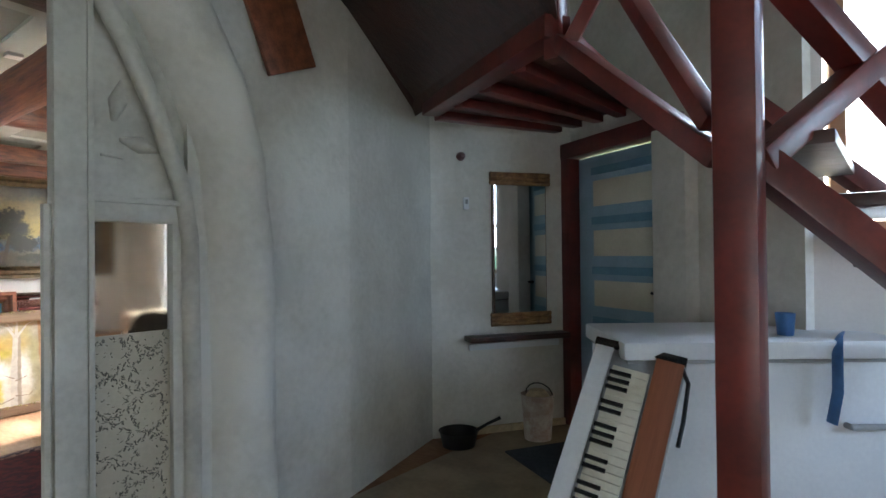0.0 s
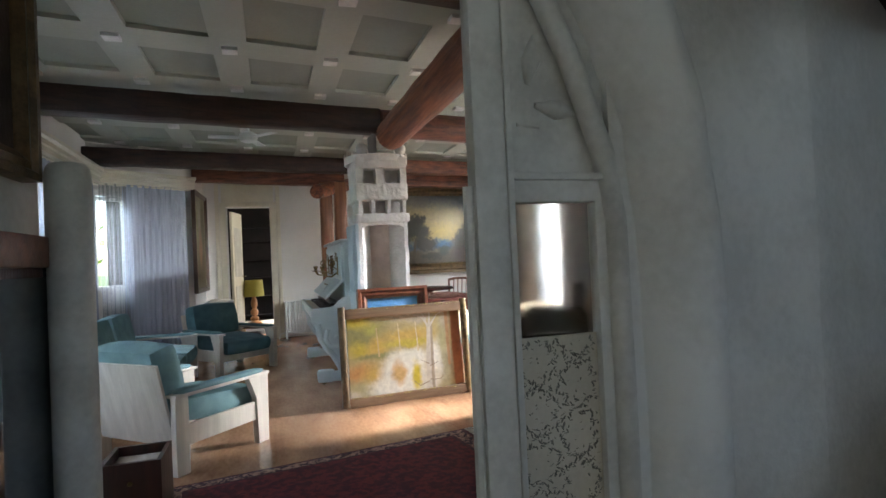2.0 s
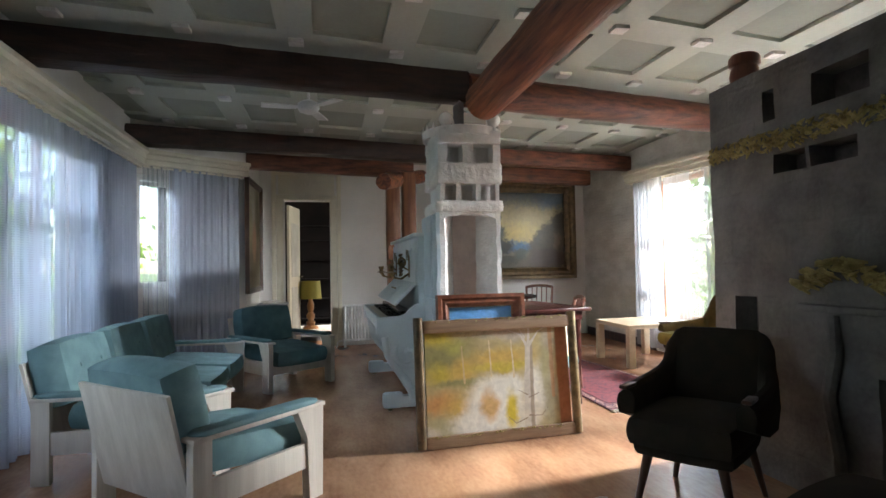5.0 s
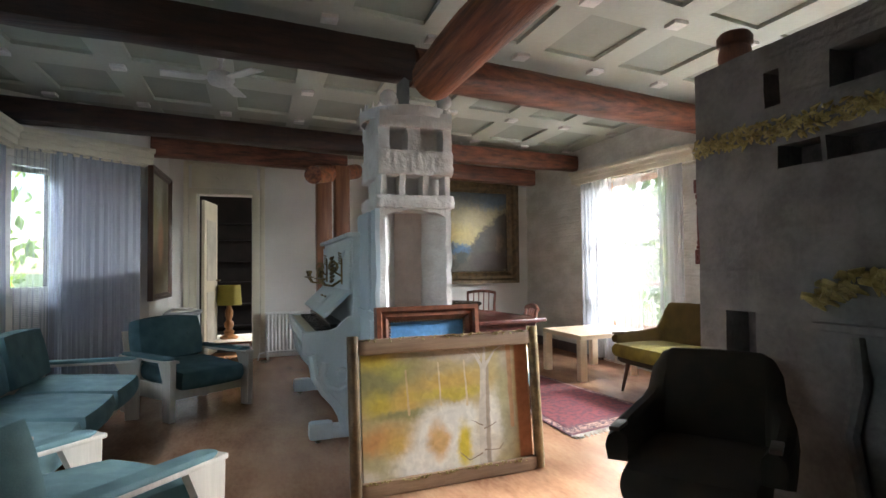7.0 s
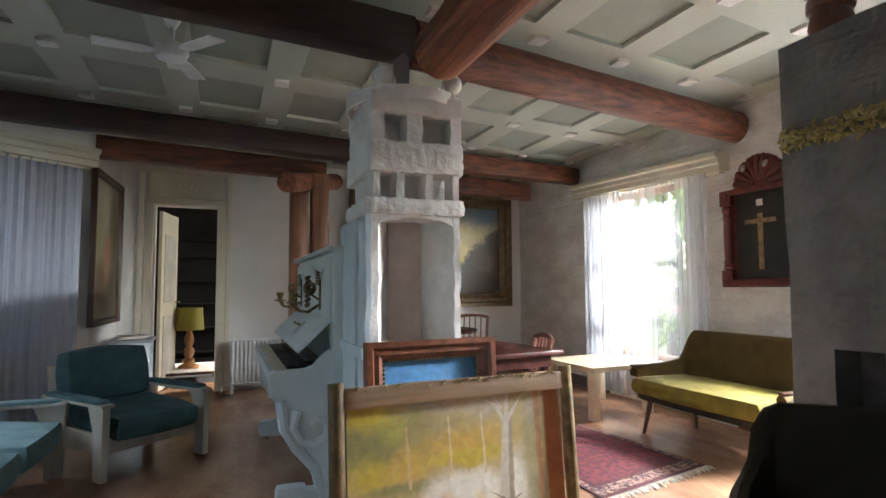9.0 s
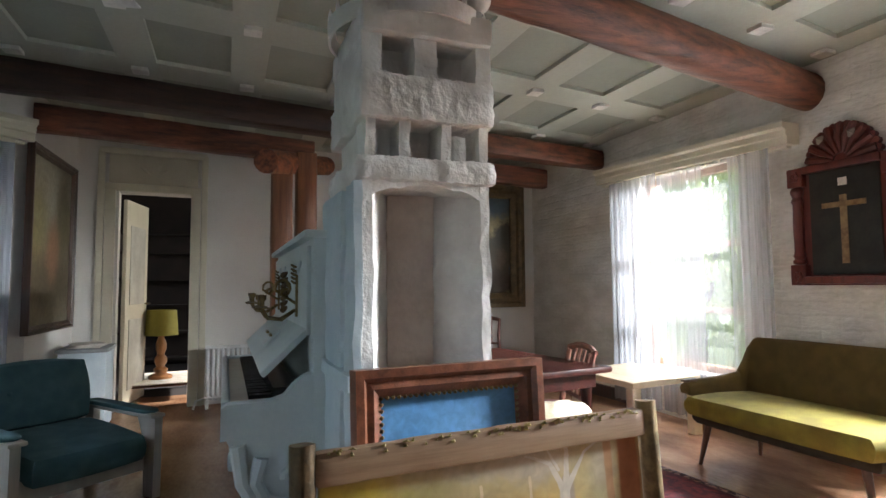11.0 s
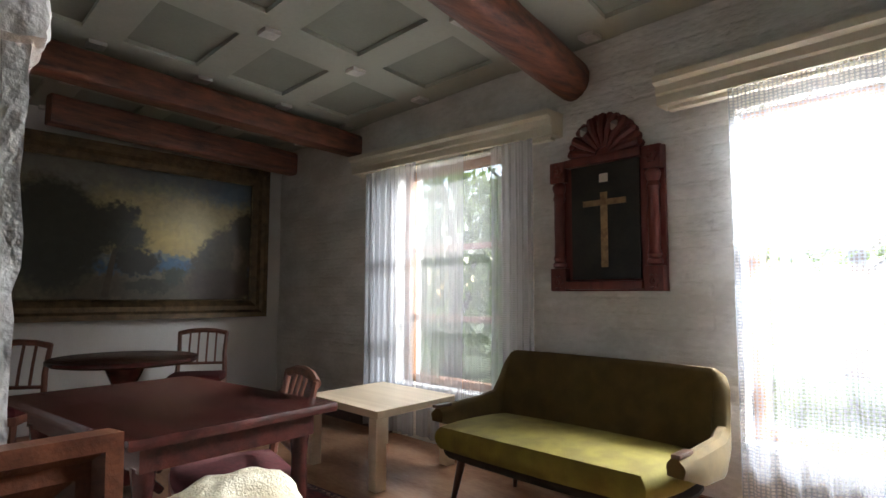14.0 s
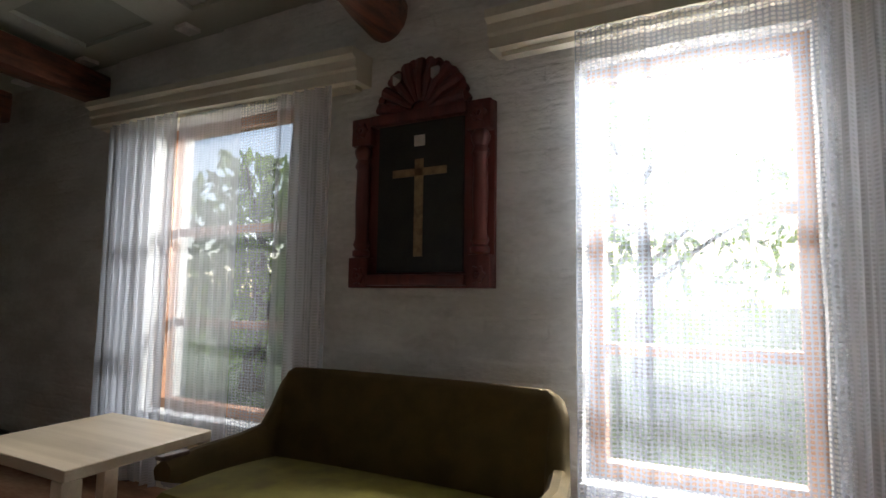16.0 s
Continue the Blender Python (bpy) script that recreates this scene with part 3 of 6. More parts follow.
NODE_ROWS = (-1.70, -2.68, -3.70, -4.60, -5.10, -6.12, -7.13, -7.95, -8.8)
NODE_Y = [0.22 + 0.695 * k for k in range(-3, 8)]
CEIL = 2.665
bm = B()
for row, (u0, u1) in enumerate(zip((-0.5,) + NODE_ROWS, NODE_ROWS + (-10.2,))):
    for y0, y1 in zip(NODE_Y, NODE_Y[1:]):
        wide = abs(u1 - u0) > 0.7
        mu, my = (0.165 if wide else 0.14) * abs(u1 - u0), 0.115
        outer = [askew(u0, y0), askew(u1, y0), askew(u1, y1), askew(u0, y1)]
        inner = [askew(u0 - mu, y0 + my), askew(u1 + mu, y0 + my), askew(u1 + mu, y1 - my), askew(u0 - mu, y1 - my)]
        o = [bm.verts.new((*p, CEIL)) for p in outer]
        if abs(u1 - u0) < 0.6:
            bm.faces.new(o)
            continue
        i = [bm.verts.new((*p, CEIL)) for p in inner]
        d = [bm.verts.new((*p, CEIL + 0.028)) for p in inner]
        for k in range(4):
            j = (k + 1) % 4
            bm.faces.new((o[k], o[j], i[j], i[k]))
            bm.faces.new((i[k], i[j], d[j], d[k]))
        bm.faces.new(d).material_index = 1
for u in NODE_ROWS:
    for y in NODE_Y:
        x, yy = askew(u, y)
        n0 = len(bm.faces)
        box(bm, x, yy, CEIL - 0.011, 0.10, 0.10, 0.026)
        bm.faces.ensure_lookup_table()
        for f in bm.faces[n0:]:
            f.material_index = 2
ceiling = structure("ceiling", bm, (ceil_pale, ceil_green, block_white), "coffered ceiling of pale boards, green panels and white blocks", "ceiling", False)


def timber(name, a, b, width, height, material, label, round_=False, seed=1.0):
    """A beam or log with uneven, worn faces."""
    a, b = Vector(a), Vector(b)
    n = max(6, int((b - a).length / 0.12))
    bm = B()
    sides = 16 if round_ else 12
    d = (b - a).normalized()
    side = d.cross(Vector((0, 0, 1)) if abs(d.z) < 0.9 else Vector((1, 0, 0))).normalized()
    up = side.cross(d)
    rings = []
    for i in range(n + 1):
        p = a.lerp(b, i / n)
        ring = []
        for k in range(sides):
            t = 2 * math.pi * (k + 0.5) / sides
            c, s = math.cos(t), math.sin(t)
            power = 1.0 if round_ else 0.36
            c, s = math.copysign(abs(c) ** power, c), math.copysign(abs(s) ** power, s)
            w = 1 + 0.06 * noise.noise(Vector((i * 0.35, k * 0.8, seed))) + 0.03 * noise.noise(Vector((i * 1.1, k * 2.0, seed + 5)))
            ring.append(bm.verts.new(p + side * c * width / 2 * w + up * s * height / 2 * w))
        rings.append(ring)
    for r0, r1 in zip(rings, rings[1:]):
        for k in range(sides):
            bm.faces.new((r0[k], r0[(k + 1) % sides], r1[(k + 1) % sides], r1[k]))
    bm.faces.new(rings[0][::-1]), bm.faces.new(rings[-1])
    return tagged(mesh_object(name, bm, material), label, "beam", kind="structure")


timber("beam", (-4.72, 1.45, 2.47), (-4.30, -1.75, 2.50), 0.20, 0.23, beam_dark, "dark stained hewn ceiling beam")
timber("beam", (-4.72, 1.46, 2.46), (-5.40, 4.60, 2.48), 0.24, 0.26, beam_red, "red brown rounded ceiling beam", True, 3)
timber("beam", (-7.20, 1.60, 2.46), (-6.60, -1.75, 2.48), 0.2, 0.2, beam_dark, "dark stained hewn ceiling beam", False, 4)
timber("beam", (-7.20, 1.60, 2.47), (-7.75, 4.60, 2.50), 0.18, 0.2, beam_red, "red brown ceiling beam", False, 5)
timber("beam", (-7.52, -0.52, 2.40), (-7.85, 1.50, 2.37), 0.16, 0.20, beam_red, "low red brown beam", False, 6)
timber("beam", (-8.15, 2.2, 2.42), (-8.42, 4.25, 2.40), 0.14, 0.22, beam_red, "low red brown beam end", False, 7)
timber("beam", (-2.05, 1.62, 2.52), (-1.75, -0.6, 2.52), 0.22, 0.26, beam_dark, "dark stained hewn ceiling beam", False, 8)
timber("log", (-4.36, 1.50, 2.275), (-0.98, 1.56, 2.30), 0.27, 0.27, log_red, "thick varnished log carried by the column", True, 9)
timber("log", (-7.15, 1.06, 2.12), (-8.6, 1.75, 2.42), 0.19, 0.19, log_red, "short varnished log end", True, 10)
for x, y in ((-7.62, 1.22), (-7.62, 1.42)):
    timber("post", (x, y, 0), (x, y, 2.30), 0.17, 0.17, post_wood, "upright brown timber post", False, x)


# ---- windows, nets and pelmets ----
def window(name, a, b, sill, head, bars, material, label, pane=pane_glass, mullion=True):
    """Frame, glazing bars and panes filling an opening whose ends are a and b."""
    a, b = Vector((*a, 0)), Vector((*b, 0))
    length = (b - a).length
    turn = math.degrees(math.atan2((b - a).y, (b - a).x))
    root = thing(name, turned(a.x, a.y, turn), label, "window")
    root["kind"] = "structure"
    h = head - sill
    bm = B()
    for x in (0.03, length - 0.03):
        box(bm, x, 0, sill + h / 2, 0.06, 0.08, h, bevel=0.006)
    for z in (sill + 0.03, head - 0.03):
        box(bm, length / 2, 0, z, length - 0.12, 0.08, 0.06, bevel=0.006)
    part("window_frame", bm, material, root)
    zs = [sill + 0.06] + [sill + h * f for f in bars] + [head - 0.06]
    for z in zs[1:-1]:
        part("glazing_bar", box(B(), length / 2, 0, z, length - 0.12, 0.05, 0.045, bevel=0.005), material, root)
    if mullion and length > 0.7:
        part("mullion", box(B(), length / 2, 0.01, sill + h / 2, 0.05, 0.05, h - 0.12, bevel=0.005), material, root)
    for z0, z1 in zip(zs, zs[1:]):
        p = part("pane", box(B(), length / 2, 0.0, (z0 + z1) / 2, length - 0.10, 0.006, z1 - z0), pane, root, smooth=False)
        p.visible_shadow = pane is not pane_glass
    part("window_sill", box(B(), length / 2, -0.09, sill - 0.012, length + 0.02, 0.16, 0.03, bevel=0.006), white_enamel, root)
    return root


window_wood = wood("orange brown window frame", (0.42, 0.22, 0.12), (0.28, 0.13, 0.07), along="x")
window("window_1", (-7.13, 4.66), (-5.98, 4.66), 0.42, 2.16, (0.3, 0.62), window_wood, "tall window with brown wooden glazing bars", mullion=False)
window("window_2", (-4.43, 4.66), (-3.64, 4.66), 0.42, 2.07, (0.3, 0.62), window_wood, "tall window with brown wooden glazing bars", mullion=False)
window("window_3", (-5.6, -1.57), (-4.2, -1.53), 0.30, 2.12, (0.36, 0.72), window_wood, "broad bay window with brown bars")
window("window_6", (-3.8, -1.53), (-2.1, -1.49), 0.30, 2.12, (0.36, 0.72), window_wood, "broad bay window with brown bars")
window("window_7", (3.66, 2.25), (3.66, 3.4), 0.9, 2.3, (0.5,), window_wood, "plain hall window", light_filter_pane)
window("window_4", (-7.08, -1.20), (-6.82, -1.53), 0.95, 2.12, (0.92,), white_enamel, "narrow white bay window")
window("window_5", (0.93, 3.35), (2.35, 3.68), 1.25, 3.4, (0.33, 0.66), window_wood, "large bright stair window", light_filter_pane)


def curtain(a, b, top, bottom, folds, depth, material, label, sway=0.0, seed=0.0):
    a, b = Vector((*a, 0)), Vector((*b, 0))
    d = b - a
    n_out = Vector((-d.y, d.x, 0)).normalized()
    bm = B()
    cols, rows = folds * 10, 14
    grid = []
    for i in range(cols + 1):
        s = i / cols
        col = []
        for j in range(rows + 1):
            f = j / rows
            wave = math.sin(2 * math.pi * folds * s + 1.2 * noise.noise(Vector((s * 4, f * 1.5, seed)))) + 0.5 * math.sin(2 * math.pi * folds * 2.3 * s + seed)
            p = a + d * (s + sway * f * f * noise.noise(Vector((s * 3, 0, seed + 2))))
            p = p + n_out * depth * wave * (0.45 + 0.55 * f)
            col.append(bm.verts.new((p.x, p.y, top + (bottom - top) * f + (0.015 * noise.noise(Vector((s * 9, 1, seed))) if j == rows else 0))))
        grid.append(col)
    for c0, c1 in zip(grid, grid[1:]):
        for j in range(rows):
            bm.faces.new((c0[j], c1[j], c1[j + 1], c0[j + 1]))
    ob = mesh_object("curtain", bm, material)
    return tagged(ob, label, "curtain")


curtain((-7.42, 4.40), (-6.75, 4.40), 2.17, 0.06, 8, 0.028, net_white, "white net curtain gathered beside the window", 0.05, 1)
curtain((-6.78, 4.43), (-6.26, 4.43), 2.15, 0.06, 5, 0.015, net_white, "white net curtain hanging before the window", 0.0, 2)
curtain((-6.27, 4.435), (-5.97, 4.435), 2.15, 0.06, 2, 0.010, net_thin, "thin white net curtain drawn over the window edge", 0.0, 9)
curtain((-5.98, 4.41), (-5.62, 4.41), 2.14, 0.06, 5, 0.022, net_white, "white net curtain gathered beside the window", 0.03, 3)
curtain((-4.42, 4.40), (-3.60, 4.40), 2.14, 0.05, 6, 0.016, net_thin, "white patterned net curtain before the window", 0.02, 4)
curtain((-3.64, 4.41), (-3.05, 4.41), 2.14, 0.05, 7, 0.026, net_white, "white net curtain gathered beside the window", 0.05, 5)
curtain((-1.95, -1.33), (-3.90, -1.36), 2.2, 0.05, 13, 0.03, net_blue, "bluish net curtain along the bay window", 0.02, 10)
curtain((-3.95, -1.36), (-5.2, -1.40), 2.2, 0.05, 11, 0.03, net_blue, "bluish net curtain along the bay window", 0.02, 6)
curtain((-5.25, -1.40), (-6.62, -1.44), 2.2, 0.05, 13, 0.03, net_blue, "bluish net curtain along the bay window", 0.02, 7)
curtain((-6.70, -1.40), (-6.90, -1.15), 2.2, 0.05, 3, 0.012, net_thin, "thin pale net over the narrow bay window", 0.0, 11)
curtain((-6.86, -1.19), (-7.36, -0.58), 2.2, 0.05, 9, 0.022, net_blue, "bluish net curtain over the angled bay", 0.02, 8)


def pelmet(a, b, z, label):
    """Stepped cornice box over a curtain, with a run of mouldings."""
    a, b = Vector(a), Vector(b)
    length = (b - a).length
    turn = math.degrees(math.atan2((b - a).y, (b - a).x))
    root = thing("pelmet", turned(a.x, a.y, turn, z), label, "pelmet")
    root.matrix_world = Matrix.Translation((a.x, a.y, z)) @ Euler((0, -math.asin((b.z - a.z) / length), radians(turn))).to_matrix().to_4x4()
    outline = [(0, 0, 0), (0, -0.12, 0), (0, -0.12, 0.05), (0, -0.135, 0.06), (0, -0.135, 0.10), (0, -0.165, 0.115), (0, -0.165, 0.15), (0, 0, 0.15)]
    part("board", slab(B(), outline, (length, 0, 0)), cream, root)
    part("rail", box(B(), length / 2, -0.05, -0.012, length - 0.08, 0.05, 0.02), cream, root)
    return root


pelmet((-7.62, 4.515, 2.20), (-5.46, 4.515, 2.13), 2.20, "cream moulded pelmet over the window")
pelmet((-4.78, 4.515, 2.14), (-2.5, 4.515, 2.15), 2.14, "cream moulded pelmet over the window")
pelmet((-6.72, -1.48, 2.19), (-3.35, -1.40, 2.19), 2.19, "long cream moulded pelmet over the bay").matrix_world = pose(-3.4, -1.40, 2.19, 0, 0, 181.5)
pelmet((-7.50, -0.52, 2.19), (-6.74, -1.5, 2.19), 2.19, "cream moulded pelmet over the angled bay").matrix_world = pose(-6.70, -1.52, 2.19, 0, 0, 128)

# skirting along the far and window walls
structure("baseboard", box(B(), -8.1, 4.50, 0.06, 1.9, 0.03, 0.12), dark_wood, "dark wooden skirting board", "skirting")
structure("baseboard_2", box(B(), -5.0, 4.50, 0.06, 0.9, 0.03, 0.12), frame_wood, "brown wooden skirting board", "skirting")

# ---- doorway to the dark room ----
root = thing("door_1", turned(-9.08, -0.15, 169), "cream door standing open into the dark room", "door")
root["kind"] = "structure"
part("leaf", box(B(), 0.31, 0, 1.03, 0.62, 0.04, 2.04, bevel=0.006), cream, root)
for z, h in ((0.5, 0.7), (1.4, 0.8)):
    part("door_panel", box(B(), 0.31, -0.022, z, 0.42, 0.012, h, bevel=0.005), cream_old, root)
part("door_handle", tube(B(), [(0.56, -0.02, 1.0), (0.56, -0.07, 1.0), (0.47, -0.07, 1.0)], 0.009), brass, root)
bm = B()
wm = turned(-8.865, -0.2, 93.4)
for x in (-0.05, 0.70):
    box(bm, x, 0.02, 1.06, 0.09, 0.07, 2.12, wm, 0.008)
    box(bm, x * 1.0 + (-0.08 if x < 0 else 0.08), 0.01, 1.25, 0.06, 0.04, 2.5, wm, 0.008)
box(bm, 0.325, 0.02, 2.14, 0.84, 0.07, 0.07, wm, 0.008)
box(bm, 0.325, 0.0, 2.32, 0.78, 0.025, 0.28, wm, 0.004)
box(bm, 0.325, 0.025, 2.49, 0.95, 0.09, 0.06, wm, 0.012)
trim = structure("trim", bm, cream, "cream moulded door frame with a panel above", "door frame")
bm = B()
for k, ang in enumerate((-50, -15, 20, 55)):
    mm = wm @ pose(0.325 + 0.035 * (k - 1.5), -0.018, 2.28, 0, 0, 0) @ Matrix.Rotation(radians(ang), 4, "Y")
    tube(bm, [mm @ Vector((0, 0, 0)), mm @ Vector((0.004, 0, 0.05)), mm @ Vector((0, 0, 0.10))], [0.006, 0.016, 0.003], 8)
structure("trim_2", bm, cream, "carved leaf ornament over the door", "ornament")


# ---- living room: the plaster column ----
def plaster_column():
    root = thing("plaster_column", turned(-4.47, 1.412, 0), "tall whitewashed plaster column with niche and crown", "column")
    w = 0.225
    bm = B()
    box(bm, -0.24, 0, 0.44, 0.48, 2 * w, 0.88)
    box(bm, -0.36, 0, 1.20, 0.24, 2 * w - 0.004, 0.70)
    for y0, y1, back in ((-w, -0.188, -0.085), (w, 0.192, 0.09)):
        slab(bm, [(0, y0, 0.87), (0, y1, 0.87), (-0.21, back, 0.87), (-0.245, back, 0.87), (-0.245, y0, 0.87)], (0, 0, 0.68))
    arch = [(-w, 1.56), (-w, 1.43)] + [(-0.21 * math.cos(math.pi * k / 10), 1.43 + 0.065 * math.sin(math.pi * k / 10)) for k in range(11)] + [(w, 1.43), (w, 1.56)]
    slab(bm, [(-0.003, y, z) for y, z in arch], (-0.24, 0, 0))
    cut(bm, 0.045)
    rough_up(bm, 0.008, 9), rough_up(bm, 0.007, 28, 3)
    part("shaft", bm, stone_white, root)
    bm = B()
    box(bm, -0.215, 0.002, 1.19, 0.03, 0.176, 0.64)
    cut(bm, 0.05), rough_up(bm, 0.008, 14, 2)
    part("niche_panel", bm, niche_pink, root, "pinkish bare plaster at the back of the niche")
    bm = B()
    box(bm, -0.06, -w - 0.012, 0.75, 0.14, 0.026, 1.5), box(bm, -0.40, -w - 0.012, 0.75, 0.40, 0.034, 1.5)
    box(bm, -0.30, -w - 0.02, 0.86, 0.62, 0.05, 0.05)
    cut(bm, 0.06), rough_up(bm, 0.007, 12)
    part("side_facing", bm, stone_blue, root, "pale blue side facing")
    bm = B()
    box(bm, -0.23, 0, 1.545, 0.51, 2 * w + 0.05, 0.085, bevel=0.03)
    cut(bm, 0.018), rough_up(bm, 0.005, 12), rough_up(bm, 0.0065, 44, 4)
    part("cornice", bm, stone_white, root, "crumbling carved cornice")
    bm = B()
    for y0, y1 in ((-0.215, -0.18), (-0.10, -0.065), (0.045, 0.08), (0.185, 0.215)):
        box(bm, -0.05, (y0 + y1) / 2, 1.645, 0.12, y1 - y0, 0.14)
    cut(bm, 0.05), rough_up(bm, 0.005, 18)
    part("lower_arcade", bm, stone_white, root, "row of small square openings")
    bm = B()
    box(bm, -0.29, 0, 1.645, 0.34, 0.40, 0.14)
    cut(bm, 0.06), rough_up(bm, 0.004, 18)
    part("arcade_core", bm, stone_white, root)
    bm = B()
    box(bm, -0.24, 0, 1.78, 0.55, 0.47, 0.15, bevel=0.012)
    cut(bm, 0.016), rough_up(bm, 0.003, 9), rough_up(bm, 0.0065, 46, 6)
    part("frieze", bm, stone_white, root, "band of raised plaster relief")
    bm = B()
    for y0, y1 in ((-0.23, -0.16), (-0.05, 0.03), (0.175, 0.23)):
        box(bm, -0.06, (y0 + y1) / 2, 1.915, 0.14, y1 - y0, 0.15)
    box(bm, -0.30, 0, 1.915, 0.36, 0.45, 0.15)
    cut(bm, 0.05), rough_up(bm, 0.006, 16)
    part("upper_arcade", bm, stone_white, root, "pair of square openings")
    bm = B()
    box(bm, -0.24, 0, 2.04, 0.55, 0.46, 0.10, bevel=0.015)
    cut(bm, 0.08), rough_up(bm, 0.005, 14)
    part("head", bm, stone_white, root)
    ring = B()
    n, cx, cy = 44, -0.225, 0.0
    pts = []
    for k in range(n):
        a = 2 * math.pi * k / n
        pts.append([ring.verts.new((cx + r * math.cos(a) * 1.03, cy + r * math.sin(a), z)) for r, z in ((0.292, 2.055), (0.294, 2.118), (0.284, 2.118), (0.282, 2.055))])
    for a, b in zip(pts, pts[1:] + pts[:1]):
        for k in range(4):
            ring.faces.new((a[k], a[(k + 1) % 4], b[(k + 1) % 4], b[k]))
    part("crown_ring", ring, stone_white, root, "thin white crown ring")
    for k in range(22):
        a = 2 * math.pi * (k + 0.5) / 22
        if -0.5 < a < 0.3 or a > 5.9:
            continue
        spike = B()
        lathe(spike, [(0.009, 0), (0.006, 0.022), (0.0015, 0.04)], 6, pose(cx + 0.297 * math.cos(a), cy + 0.289 * math.sin(a), 2.116))
        part("crown_spike", spike, stone_white, root)
    for bx, by in ((0.0, -0.165), (0.0, 0.185)):
        globe = B()
        bmesh.ops.create_uvsphere(globe, u_segments=18, v_segments=12, radius=0.052, matrix=Matrix.Translation((bx, by, 2.165)))
        tube(globe, [(bx, by, 2.085), (bx, by, 2.12)], 0.02, 10)
        part("ball", globe, bulb_glass, root, "white glass ball")
    key = B()
    slab(key, [(0.035, -0.05, 2.0), (0.035, 0.09, 2.0), (0.035, 0.13, 2.115), (0.035, -0.07, 2.115)], (-0.2, 0, 0))
    cut(key, 0.05), rough_up(key, 0.005, 18)
    part("keystone", key, stone_white, root, "wedge of plaster under the log")
    part("tin_shield", slab(B(), [(-0.05, -0.10, 2.10), (-0.05, -0.02, 2.10), (-0.05, -0.02, 2.30), (-0.05, -0.05, 2.32), (-0.05, -0.10, 2.27)], (-0.006, 0, 0)), grey_plastic, root, "small grey metal plate")


plaster_column()


